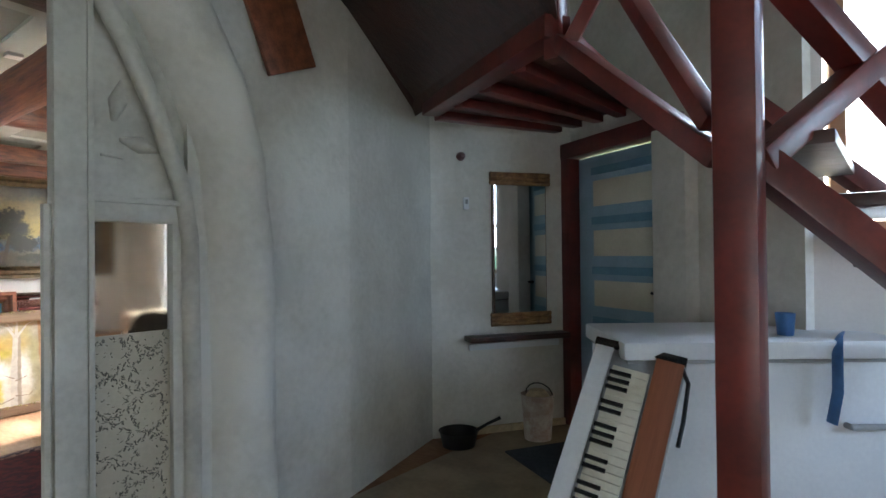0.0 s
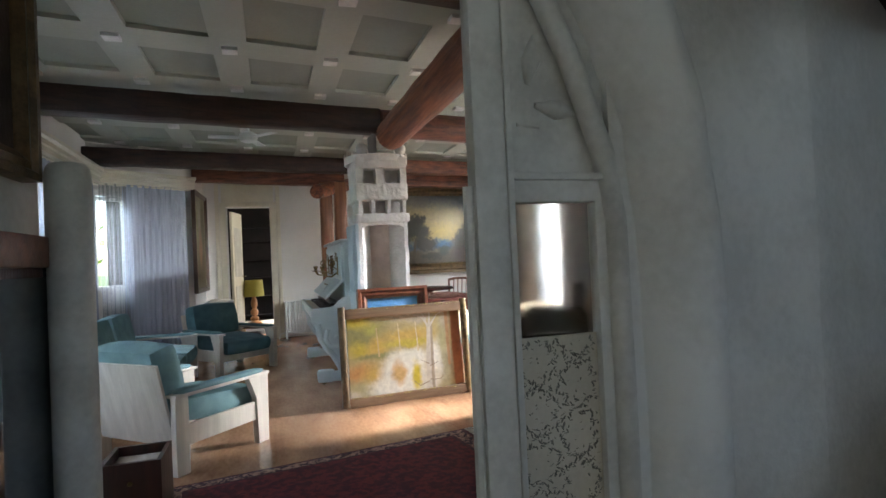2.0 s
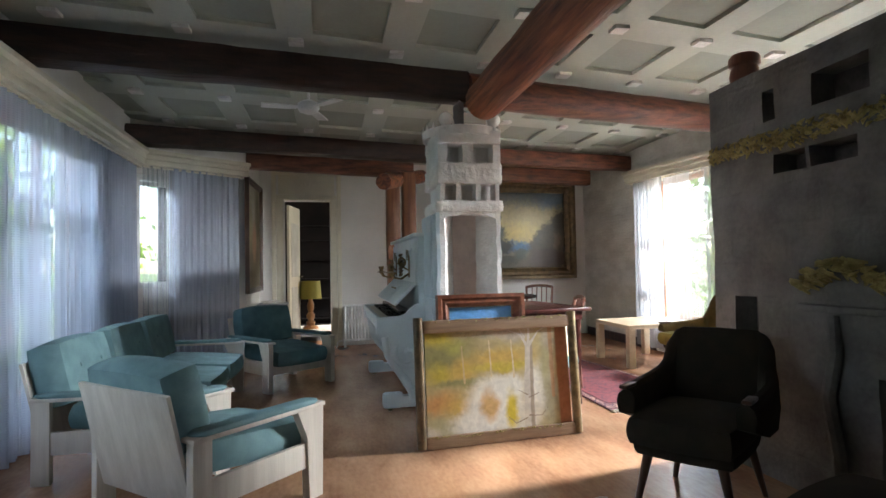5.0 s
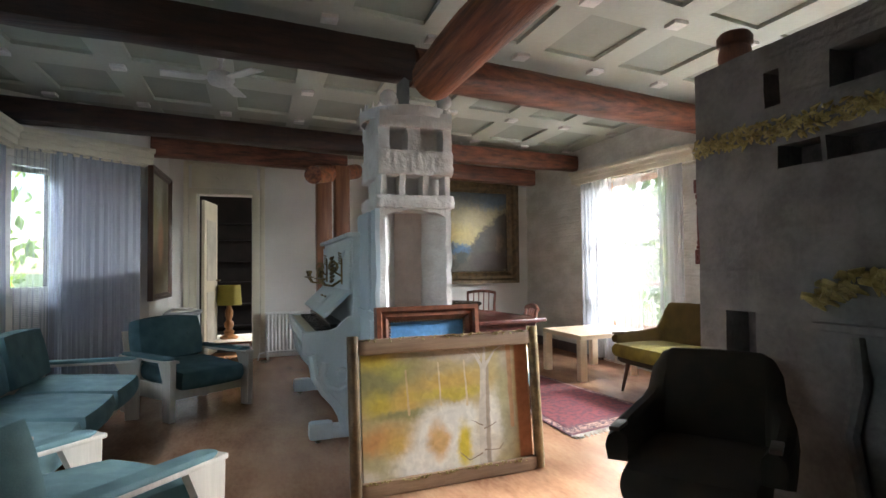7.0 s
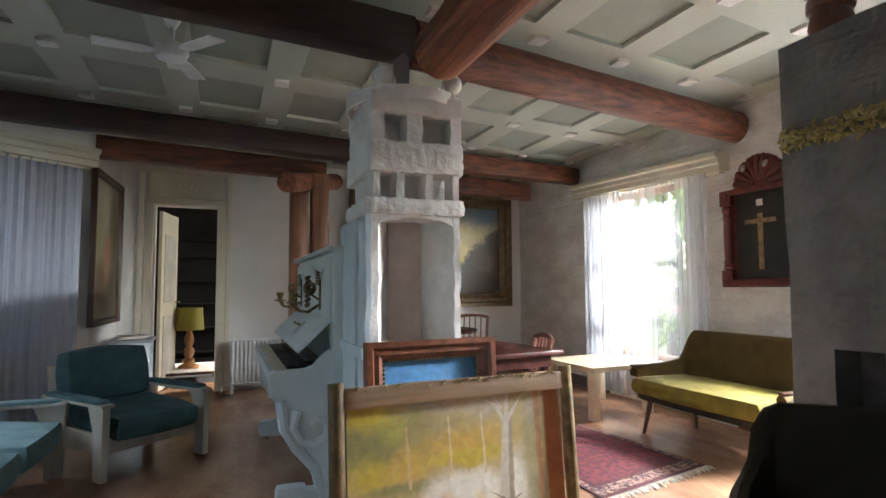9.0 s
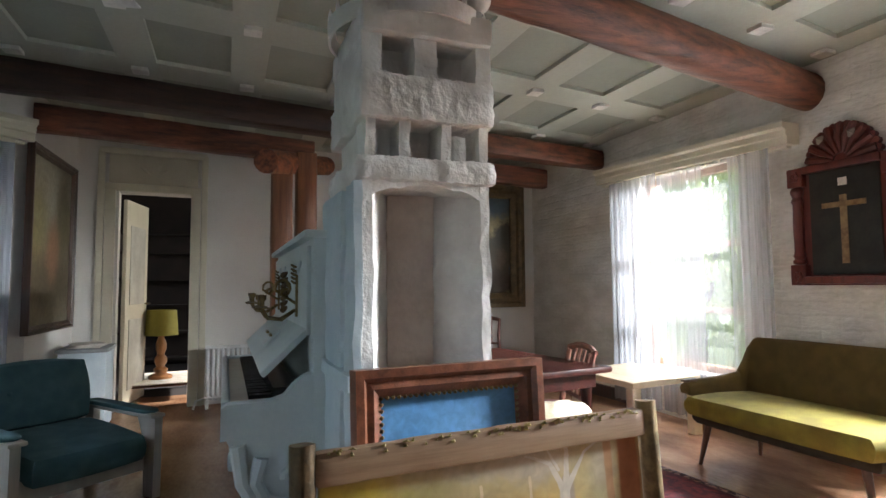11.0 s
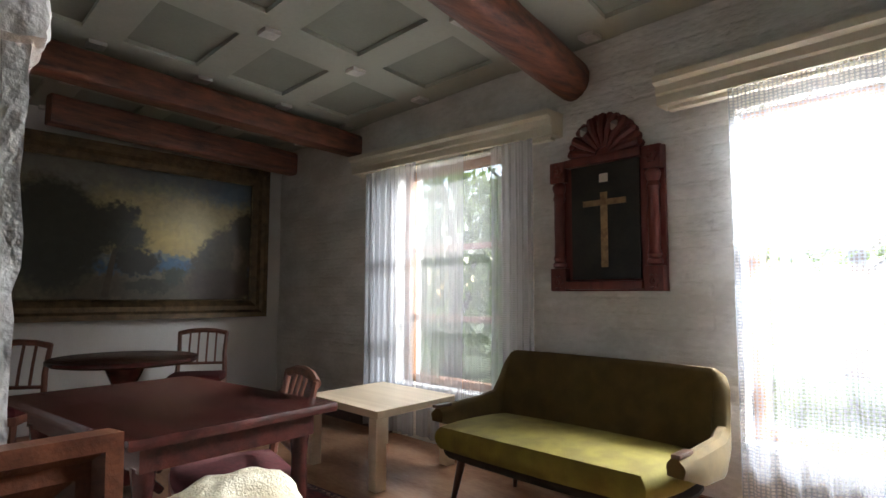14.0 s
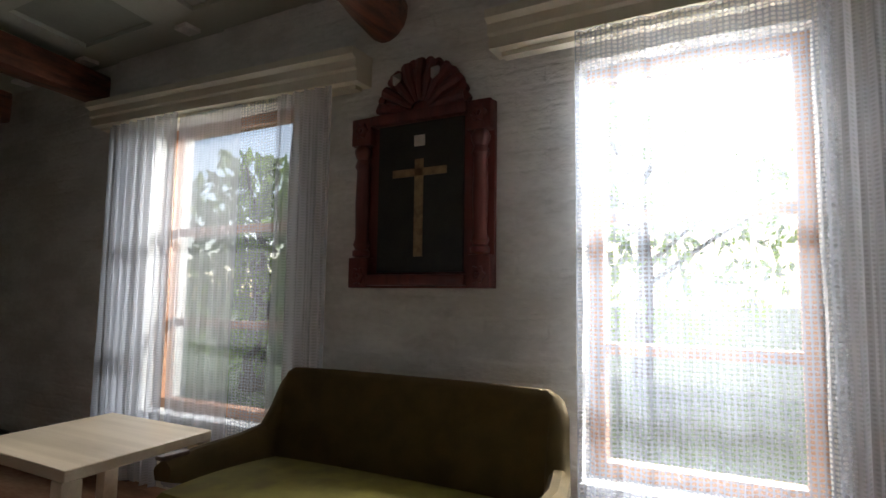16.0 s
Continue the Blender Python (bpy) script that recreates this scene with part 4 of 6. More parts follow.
# ---- the painted piano ----
def piano():
    root = thing("upright_piano", turned(-4.97, 1.22, 0), "pale blue-green painted upright piano with lid open", "piano")
    ln = 1.62
    part("case", box(box(B(), -ln / 2, 0.065, 0.70, ln, 0.35, 1.32, bevel=0.01), -ln / 2, -0.13, 0.36, ln - 0.08, 0.06, 0.60, bevel=0.008), piano_paint, root)
    part("lid", box(B(), -ln / 2, 0.055, 1.372, ln + 0.05, 0.41, 0.03, bevel=0.01), piano_paint, root)
    part("front_panel", box(B(), -ln / 2, -0.118, 1.15, ln - 0.12, 0.02, 0.36, bevel=0.006), piano_paint, root, "painted front panel with faint garlands")
    for c in (-1.05, -0.38):
        bm = B()
        tube(bm, [(c + 0.16 * (k / 8 - 0.5) * 2, -0.13, 1.27 - 0.05 * math.sin(math.pi * k / 8)) for k in range(9)], 0.006, 6)
        part("garland", bm, stone_blue, root, "faint raised garland")
    part("fallboard", box(box(B(), 0, 0, 0, ln - 0.14, 0.025, 0.25, pose(-ln / 2, -0.205, 0.905, -46), 0.008), 0, -0.018, 0.0, 0.42, 0.012, 0.10, pose(-ln / 2, -0.205, 0.905, -46), 0.004), piano_paint, root, "raised key lid")
    for x in (-0.82, -0.62):
        part("hinge", box(B(), x, -0.225, 0.935, 0.09, 0.012, 0.012), brass, root)
    part("keybed", box(B(), -ln / 2, -0.24, 0.655, ln - 0.02, 0.36, 0.09, bevel=0.02), piano_paint, root)
    part("key_rail", box(B(), -ln / 2, -0.425, 0.71, ln - 0.10, 0.03, 0.05, bevel=0.008), piano_paint, root)
    keys = part("white_keys", box(B(), -ln / 2, -0.33, 0.712, ln - 0.18, 0.15, 0.022), ivory, root, "row of yellowed white keys")
    bm = B()
    x = -0.12
    k = 0
    while x > -ln + 0.12:
        if k % 7 not in (2, 6):
            box(bm, x - 0.0115, -0.295, 0.73, 0.011, 0.09, 0.018)
        x -= 0.0235
        k += 1
    part("black_keys", bm, black_key, root, "row of black keys", False)
    part("key_felt", box(B(), -ln / 2, -0.20, 0.735, ln - 0.16, 0.10, 0.07), black_key, root)
    cheek = [(0, -0.44, 0.60), (0, -0.44, 0.715), (0, -0.42, 0.73), (0, -0.26, 0.735), (0, -0.215, 0.75), (0, -0.18, 0.79), (0, -0.14, 0.82), (0, -0.105, 0.83), (0, -0.105, 0.60)]
    for x in (0.0, -ln + 0.06):
        part("cheek", slab(B(), [(x, y, z) for _, y, z in cheek], (-0.06, 0, 0)), piano_paint, root)
    for x in (-0.035, -ln + 0.035):
        leg = B()
        slab(leg, [(x + 0.03, -0.42, 0.60), (x + 0.03, -0.05, 0.60), (x + 0.03, -0.05, 0.02), (x + 0.03, -0.16, 0.10), (x + 0.03, -0.22, 0.24), (x + 0.03, -0.34, 0.36), (x + 0.03, -0.37, 0.50)], (-0.06, 0, 0))
        spiral = [(x + 0.035, -0.20 + (0.13 - 0.013 * k) * math.cos(0.75 * k + 2.4), 0.44 + (0.13 - 0.013 * k) * math.sin(0.75 * k + 2.4)) for k in range(10)]
        tube(leg, spiral, [0.028 - 0.0012 * k for k in range(10)], 8)
        tube(leg, [(x + 0.03, -0.38, 0.58), (x + 0.03, -0.36, 0.44), (x + 0.03, -0.30, 0.34), (x + 0.03, -0.20, 0.22), (x + 0.03, -0.17, 0.08)], [0.03, 0.028, 0.03, 0.028, 0.022], 8)
        scroll = part("leg", leg, piano_paint, root, "carved scroll leg")
        part("foot", box(box(B(), x, -0.16, 0.075, 0.09, 0.46, 0.09, bevel=0.02), x, -0.32, 0.085, 0.095, 0.16, 0.12, bevel=0.03), piano_paint, root)
        wheel = B()
        lathe(wheel, [(0.02, -0.012), (0.024, 0), (0.02, 0.012)], 12, pose(x, -0.34, 0.024, 90, 0, 90))
        part("caster", wheel, brass, root)
    part("bottom_panel", box(B(), -ln / 2, 0.0, 0.34, ln - 0.16, 0.04, 0.46, bevel=0.01), piano_paint, root)
    for x in (-0.66, -0.78):
        part("pedal", box(B(), x, -0.08, 0.09, 0.04, 0.12, 0.012, bevel=0.005), brass, root)
    bm = B()
    for k in range(7):
        w = 0.05 * math.sin(math.pi * (k + 0.6) / 7.4)
        tube(bm, [(-ln / 2 - w, -0.130, 1.06 + 0.03 * k), (-ln / 2, -0.150, 1.045 + 0.03 * k), (-ln / 2 + w, -0.130, 1.06 + 0.03 * k)], [0.006, 0.016, 0.006], 7)
    part("ornament", bm, gilt_dark, root, "dark gilded carved leaf ornament")
    for x in (-0.36, -1.26):
        bm = B()
        box(bm, x, -0.132, 1.13, 0.03, 0.012, 0.20, bevel=0.004)
        for sx in (-1, 1):
            spiral = [(x + sx * (0.012 + 0.05 * k / 12), -0.17 - 0.03 * math.sin(k * 0.26) - (0.055 - 0.004 * k) * math.cos(0.6 * k), 1.15 + (0.055 - 0.004 * k) * math.sin(0.6 * k)) for k in range(13)]
            tube(bm, [(x, -0.135, 1.09)] + spiral, 0.0065, 6)
            tube(bm, [(x, -0.14, 1.06), (x + sx * 0.03, -0.20, 1.02), (x + sx * 0.07, -0.26, 1.03), (x + sx * 0.09, -0.285, 1.07)], 0.008, 7)
        for k in range(5):
            tube(bm, [(x - 0.03, -0.14, 1.18 + 0.018 * k), (x, -0.155, 1.19 + 0.018 * k), (x + 0.03, -0.14, 1.18 + 0.018 * k)], 0.005, 6)
        arm = part("candle_arm", bm, brass, root, "tarnished brass candle arm")
        for sx in (-1, 1):
            cup = B()
            lathe(cup, [(0.034, 0), (0.036, 0.006), (0.010, 0.012), (0.010, 0.032), (0.018, 0.042), (0.018, 0.06)], 14, pose(x + sx * 0.09, -0.285, 1.07))
            part("drip_cup", cup, brass, arm)



piano()


# ---- pictures ----
def frame_bars(root, width, height, rail, depth, material, inner=None, inner_material=None):
    """Four mitred bars in the xz plane with the sight size inside, and a thin inner slip."""
    half_w, half_h = width / 2, height / 2
    corners = [(-half_w, 0), (half_w, 0), (half_w, height), (-half_w, height)]
    ins = [(-half_w + rail, rail), (half_w - rail, rail), (half_w - rail, height - rail), (-half_w + rail, height - rail)]
    for k in range(4):
        j = (k + 1) % 4
        bm = B()
        steps = [(0, 0), (0.0, depth), (0.28, depth * 1.0), (0.42, depth * 0.72), (0.66, depth * 0.78), (1.0, depth * 0.36), (1.0, 0)]
        rows = []
        for f, d in steps:
            a = Vector(corners[k]).lerp(Vector(ins[k]), f)
            b = Vector(corners[j]).lerp(Vector(ins[j]), f)
            rows.append((bm.verts.new((a.x, -d, a.y)), bm.verts.new((b.x, -d, b.y))))
        for r0, r1 in zip(rows, rows[1:] + rows[:1]):
            bm.faces.new((r0[0], r0[1], r1[1], r1[0]))
        bm.faces.new([r[0] for r in rows]), bm.faces.new([r[1] for r in rows][::-1])
        bar = part("frame_bar", bm, material, root)
        if inner:
            a, b = Vector(ins[k]), Vector(ins[j])
            beads = B()
            n = max(3, int((b - a).length / 0.018))
            for i in range(n + 1):
                p = a.lerp(b, i / n)
                tube(beads, [(p.x - 0.006, -depth * 0.42, p.y), (p.x, -depth * 0.42 - 0.004, p.y), (p.x + 0.006, -depth * 0.42, p.y)], [0.003, inner, 0.003], 6)
            part("beading", beads, inner_material, bar, "row of gilt beads")


def picture(name, m, width, height, rail, depth, frame_material, canvas, label, inner=None, inner_material=None):
    root = thing(name, m, label, "painting")
    frame_bars(root, width, height, rail, depth, frame_material, inner, inner_material)
    part("canvas", box(B(), 0, -0.008, height / 2, width - 2 * rail + 0.004, 0.012, height - 2 * rail + 0.004), canvas, root, smooth=False)
    return root


def dab(u, v, w, h, soft, c, width=0.97, height=0.70, x0=-0.485, z0=0.04):
    """A dab placed by shares of the canvas."""
    return (x0 + u * width, z0 + v * height, w * width, h * height, soft, c)


def stroke(u0, v0, u1, v1, r0, r1, c):
    return (-0.485 + u0 * 0.97, 0.04 + v0 * 0.70, -0.485 + u1 * 0.97, 0.04 + v1 * 0.70, r0, r1, c)


YELLOW, GOLD, OLIVE, PALE, RUST, MIST = (0.52, 0.40, 0.07), (0.55, 0.36, 0.10), (0.27, 0.25, 0.11), (0.74, 0.71, 0.63), (0.36, 0.15, 0.07), (0.45, 0.38, 0.27)
BARK, TWIG = (0.56, 0.50, 0.42), (0.26, 0.19, 0.14)
autumn = oil_painting("autumn wood in oils", (0.46, 0.36, 0.18), [
    dab(0.10, 0.72, 0.22, 0.16, 0.7, OLIVE), dab(0.08, 0.88, 0.13, 0.07, 0.7, YELLOW), dab(0.22, 0.80, 0.10, 0.06, 0.7, (0.40, 0.36, 0.10)),
    dab(0.42, 0.93, 0.20, 0.07, 0.7, MIST), dab(0.62, 0.90, 0.12, 0.07, 0.7, (0.48, 0.40, 0.30)), dab(0.30, 0.70, 0.06, 0.16, 0.7, (0.33, 0.28, 0.13)),
    dab(0.10, 0.57, 0.10, 0.08, 0.7, YELLOW), dab(0.24, 0.58, 0.08, 0.10, 0.8, GOLD), dab(0.22, 0.47, 0.16, 0.035, 0.7, OLIVE),
    dab(0.52, 0.68, 0.20, 0.09, 0.7, GOLD), dab(0.52, 0.60, 0.22, 0.04, 0.8, YELLOW), dab(0.42, 0.80, 0.10, 0.05, 0.8, (0.42, 0.33, 0.17)),
    dab(0.08, 0.30, 0.14, 0.09, 0.7, (0.52, 0.27, 0.10)), dab(0.20, 0.26, 0.10, 0.10, 0.7, GOLD), dab(0.10, 0.12, 0.12, 0.10, 0.8, (0.40, 0.35, 0.20)), dab(0.02, 0.04, 0.07, 0.05, 0.8, (0.58, 0.52, 0.42)),
    dab(0.46, 0.28, 0.20, 0.22, 0.3, PALE), dab(0.34, 0.10, 0.18, 0.13, 0.4, PALE), dab(0.56, 0.43, 0.12, 0.10, 0.4, PALE), dab(0.60, 0.12, 0.12, 0.14, 0.4, PALE), dab(0.79, 0.38, 0.10, 0.22, 0.4, PALE), dab(0.70, 0.12, 0.09, 0.12, 0.6, (0.62, 0.57, 0.48)),
    dab(0.42, 0.26, 0.055, 0.13, 0.5, (0.60, 0.38, 0.16)), dab(0.575, 0.20, 0.045, 0.16, 0.5, (0.62, 0.48, 0.06)),
    dab(0.86, 0.30, 0.06, 0.22, 0.7, (0.36, 0.32, 0.20)), dab(0.84, 0.62, 0.05, 0.20, 0.7, (0.40, 0.35, 0.19)), dab(0.86, 0.86, 0.05, 0.12, 0.8, MIST),
], [
    stroke(0.44, 0.52, 0.43, 0.84, 0.006, 0.005, (0.60, 0.48, 0.30)), stroke(0.60, 0.50, 0.59, 0.84, 0.007, 0.005, (0.62, 0.50, 0.32)), stroke(0.25, 0.48, 0.24, 0.80, 0.008, 0.005, (0.52, 0.38, 0.20)),
    stroke(0.97, 0.0, 0.96, 1.0, 0.045, 0.042, RUST), stroke(0.885, 0.30, 0.88, 1.0, 0.013, 0.016, (0.44, 0.26, 0.14)),
    stroke(0.70, 0.0, 0.71, 0.45, 0.036, 0.032, (0.36, 0.29, 0.22)), stroke(0.71, 0.44, 0.722, 0.80, 0.032, 0.024, (0.36, 0.29, 0.22)), stroke(0.685, 0.02, 0.695, 0.45, 0.024, 0.022, BARK), stroke(0.695, 0.44, 0.712, 0.78, 0.022, 0.017, BARK),
    stroke(0.712, 0.76, 0.66, 0.88, 0.013, 0.006, BARK), stroke(0.66, 0.88, 0.58, 0.92, 0.006, 0.003, BARK), stroke(0.715, 0.76, 0.73, 0.97, 0.013, 0.005, BARK), stroke(0.718, 0.77, 0.79, 0.90, 0.012, 0.005, BARK),
    stroke(0.79, 0.90, 0.86, 0.95, 0.005, 0.002, BARK), stroke(0.73, 0.90, 0.70, 0.99, 0.005, 0.002, BARK), stroke(0.69, 0.85, 0.64, 0.97, 0.005, 0.002, BARK),
    stroke(0.68, 0.12, 0.60, 0.08, 0.004, 0.002, TWIG), stroke(0.60, 0.08, 0.53, 0.17, 0.003, 0.0015, TWIG), stroke(0.70, 0.30, 0.78, 0.34, 0.004, 0.002, TWIG), stroke(0.70, 0.14, 0.79, 0.13, 0.004, 0.002, TWIG), stroke(0.79, 0.13, 0.84, 0.20, 0.003, 0.0015, TWIG), stroke(0.69, 0.33, 0.62, 0.38, 0.004, 0.0015, TWIG),
], warp=0.05, fine=0.02, size=6.0)
front = thing("leaning_painting", Matrix.Translation((-4.085, 1.495, 0.005)) @ Matrix.Rotation(radians(95.5), 4, "Z") @ Matrix.Rotation(radians(-5), 4, "X"), "large autumn painting in a battered gilt frame leaning on the floor", "painting")
W, Hh = 1.07, 0.77
rail_wood = wood("bare brown frame rail", (0.34, 0.22, 0.13), (0.20, 0.115, 0.065), rough=0.5, along="x", bump=0.3)
part("canvas", box(B(), 0, -0.02, Hh / 2, W - 0.08, 0.02, Hh - 0.08), autumn, front, "canvas with a pale tree among yellow and orange leaves", False)
for x in (-W / 2, W / 2):
    bm = B()
    tube(bm, [(x, -0.035, -0.0), (x, -0.035, Hh / 2), (x, -0.035, Hh + 0.025)], 0.03, 12)
    part("frame_side", rough_up(bm, 0.003, 30), gilt_dark if x < 0 else gilt, front, "rounded worn gilt side bar")
for z, tall, label in ((0.03, 0.075, "worn gilt bottom bar with chipped edge"), (Hh - 0.035, 0.08, "worn gilt top bar with chipped edge")):
    bm = B()
    box(bm, 0, -0.03, z, W - 0.05, 0.05, tall, bevel=0.012)
    rail = part("frame_rail", rough_up(cut(bm, 0.04), 0.003, 18), rail_wood, front, label)
    bm = B()
    for k in range(70):
        xx, zz = random.uniform(-W / 2 + 0.05, W / 2 - 0.05), z + tall / 2 - random.uniform(0.0, 0.018)
        r = random.uniform(0.004, 0.012)
        tube(bm, [(xx - r, -0.052, zz), (xx, -0.056, zz + 0.003), (xx + r, -0.051, zz - 0.003)], [0.001, random.uniform(0.003, 0.006), 0.001], 5)
    tagged(part("gilt_chips", bm, tree_gilt, rail, "remains of gilded ornament"), kind="stuff")
seascape = oil_painting("blue sky in oils", (0.13, 0.33, 0.62), [(0.10, 0.62, 0.14, 0.16, 0.8, (0.20, 0.42, 0.72)), (-0.15, 0.66, 0.10, 0.07, 0.8, (0.10, 0.27, 0.52)), (-0.14, 0.60, 0.05, 0.06, 0.5, (0.03, 0.06, 0.09)), (-0.20, 0.56, 0.10, 0.08, 0.5, (0.04, 0.08, 0.10)), (0.0, 0.30, 0.3, 0.2, 0.3, (0.05, 0.08, 0.08))], size=9.0)
picture("leaning_painting", Matrix.Translation((-4.31, 1.445, 0.0)) @ Matrix.Rotation(radians(95), 4, "Z") @ Matrix.Rotation(radians(-4), 4, "X"), 0.63, 0.925, 0.085, 0.06, frame_wood, seascape, "blue landscape painting in a stepped red-brown frame", 0.007, gilt)
SKY_OIL, LEAF_OIL = (0.30, 0.235, 0.10), (0.030, 0.027, 0.016)
coast = oil_painting("dusk coast in oils", (0.22, 0.18, 0.10), [
    (0.1, 1.30, 1.2, 0.16, 0.7, (0.10, 0.11, 0.11)), (-0.55, 1.28, 0.4, 0.16, 0.8, (0.16, 0.14, 0.11)), (0.20, 0.86, 0.6, 0.26, 0.9, SKY_OIL), (0.16, 0.72, 0.35, 0.13, 0.9, (0.42, 0.31, 0.09)), (0.80, 1.24, 0.25, 0.12, 0.8, (0.09, 0.12, 0.14)),
    (0.25, 0.555, 0.9, 0.035, 0.3, (0.16, 0.17, 0.15)), (0.30, 0.47, 0.9, 0.075, 0.3, (0.055, 0.105, 0.17)), (0.0, 0.28, 1.1, 0.16, 0.4, (0.085, 0.068, 0.044)), (0.15, 0.38, 0.3, 0.04, 0.6, (0.14, 0.12, 0.08)),
    (-0.75, 0.72, 0.40, 0.46, 0.18, LEAF_OIL), (-0.42, 0.80, 0.16, 0.20, 0.22, LEAF_OIL), (-0.22, 0.92, 0.14, 0.10, 0.3, LEAF_OIL), (-0.20, 0.72, 0.20, 0.13, 0.25, (0.036, 0.034, 0.02)), (-0.10, 0.52, 0.20, 0.10, 0.25, LEAF_OIL), (0.02, 0.30, 0.22, 0.06, 0.3, (0.05, 0.044, 0.026)),
    (0.24, 0.40, 0.10, 0.08, 0.3, (0.045, 0.05, 0.035)), (0.55, 0.48, 0.20, 0.20, 0.22, (0.06, 0.048, 0.03)), (0.60, 0.62, 0.14, 0.13, 0.25, (0.05, 0.042, 0.026)), (0.80, 0.62, 0.24, 0.30, 0.2, (0.072, 0.056, 0.036)), (0.92, 0.86, 0.16, 0.18, 0.22, (0.06, 0.05, 0.035)), (0.75, 0.30, 0.4, 0.16, 0.3, (0.06, 0.04, 0.028)), (0.86, 0.60, 0.06, 0.14, 0.6, (0.12, 0.09, 0.06)),
], [(-0.34, 0.22, -0.28, 0.60, 0.03, 0.02, (0.07, 0.05, 0.03)), (-0.28, 0.58, -0.16, 0.78, 0.016, 0.008, (0.05, 0.04, 0.025))], warp=0.08, fine=0.10, size=3.5, rough=0.4)
big = picture("framed_painting", pose(-8.98, 3.13, 0.90, 0, 0, 93.4), 2.3, 1.52, 0.17, 0.09, gilt_dark, coast, "large dusky coastal landscape in a broad gilt frame", 0.010, gilt)
side_oil = oil_painting("dim country scene in oils", (0.26, 0.23, 0.16), [(0.0, 1.10, 0.6, 0.3, 0.8, (0.40, 0.38, 0.30)), (0.28, 0.9, 0.18, 0.4, 0.6, (0.16, 0.14, 0.08)), (-0.30, 0.8, 0.2, 0.3, 0.7, (0.30, 0.27, 0.14)), (0.0, 0.35, 0.5, 0.22, 0.6, (0.13, 0.10, 0.06)), (0.05, 0.62, 0.14, 0.22, 0.6, (0.36, 0.20, 0.12))], size=6.0)
picture("framed_painting", pose(-7.92, -0.50, 0.84, 0, 0, 177.9), 1.06, 1.36, 0.06, 0.05, walnut, side_oil, "tall dim painting in a dark narrow frame")
dusk_oil = painting("very dark oils", [(0.0, (0.012, 0.01, 0.01)), (0.6, (0.03, 0.02, 0.016)), (1.0, (0.06, 0.035, 0.025))], scale=0.8, swirl=0.8)
picture("framed_painting", pose(-1.30, -0.335, 1.47, 0, 0, 180), 0.62, 0.72, 0.09, 0.06, gilt_dark, dusk_oil, "dark old painting in a heavy gilt frame")


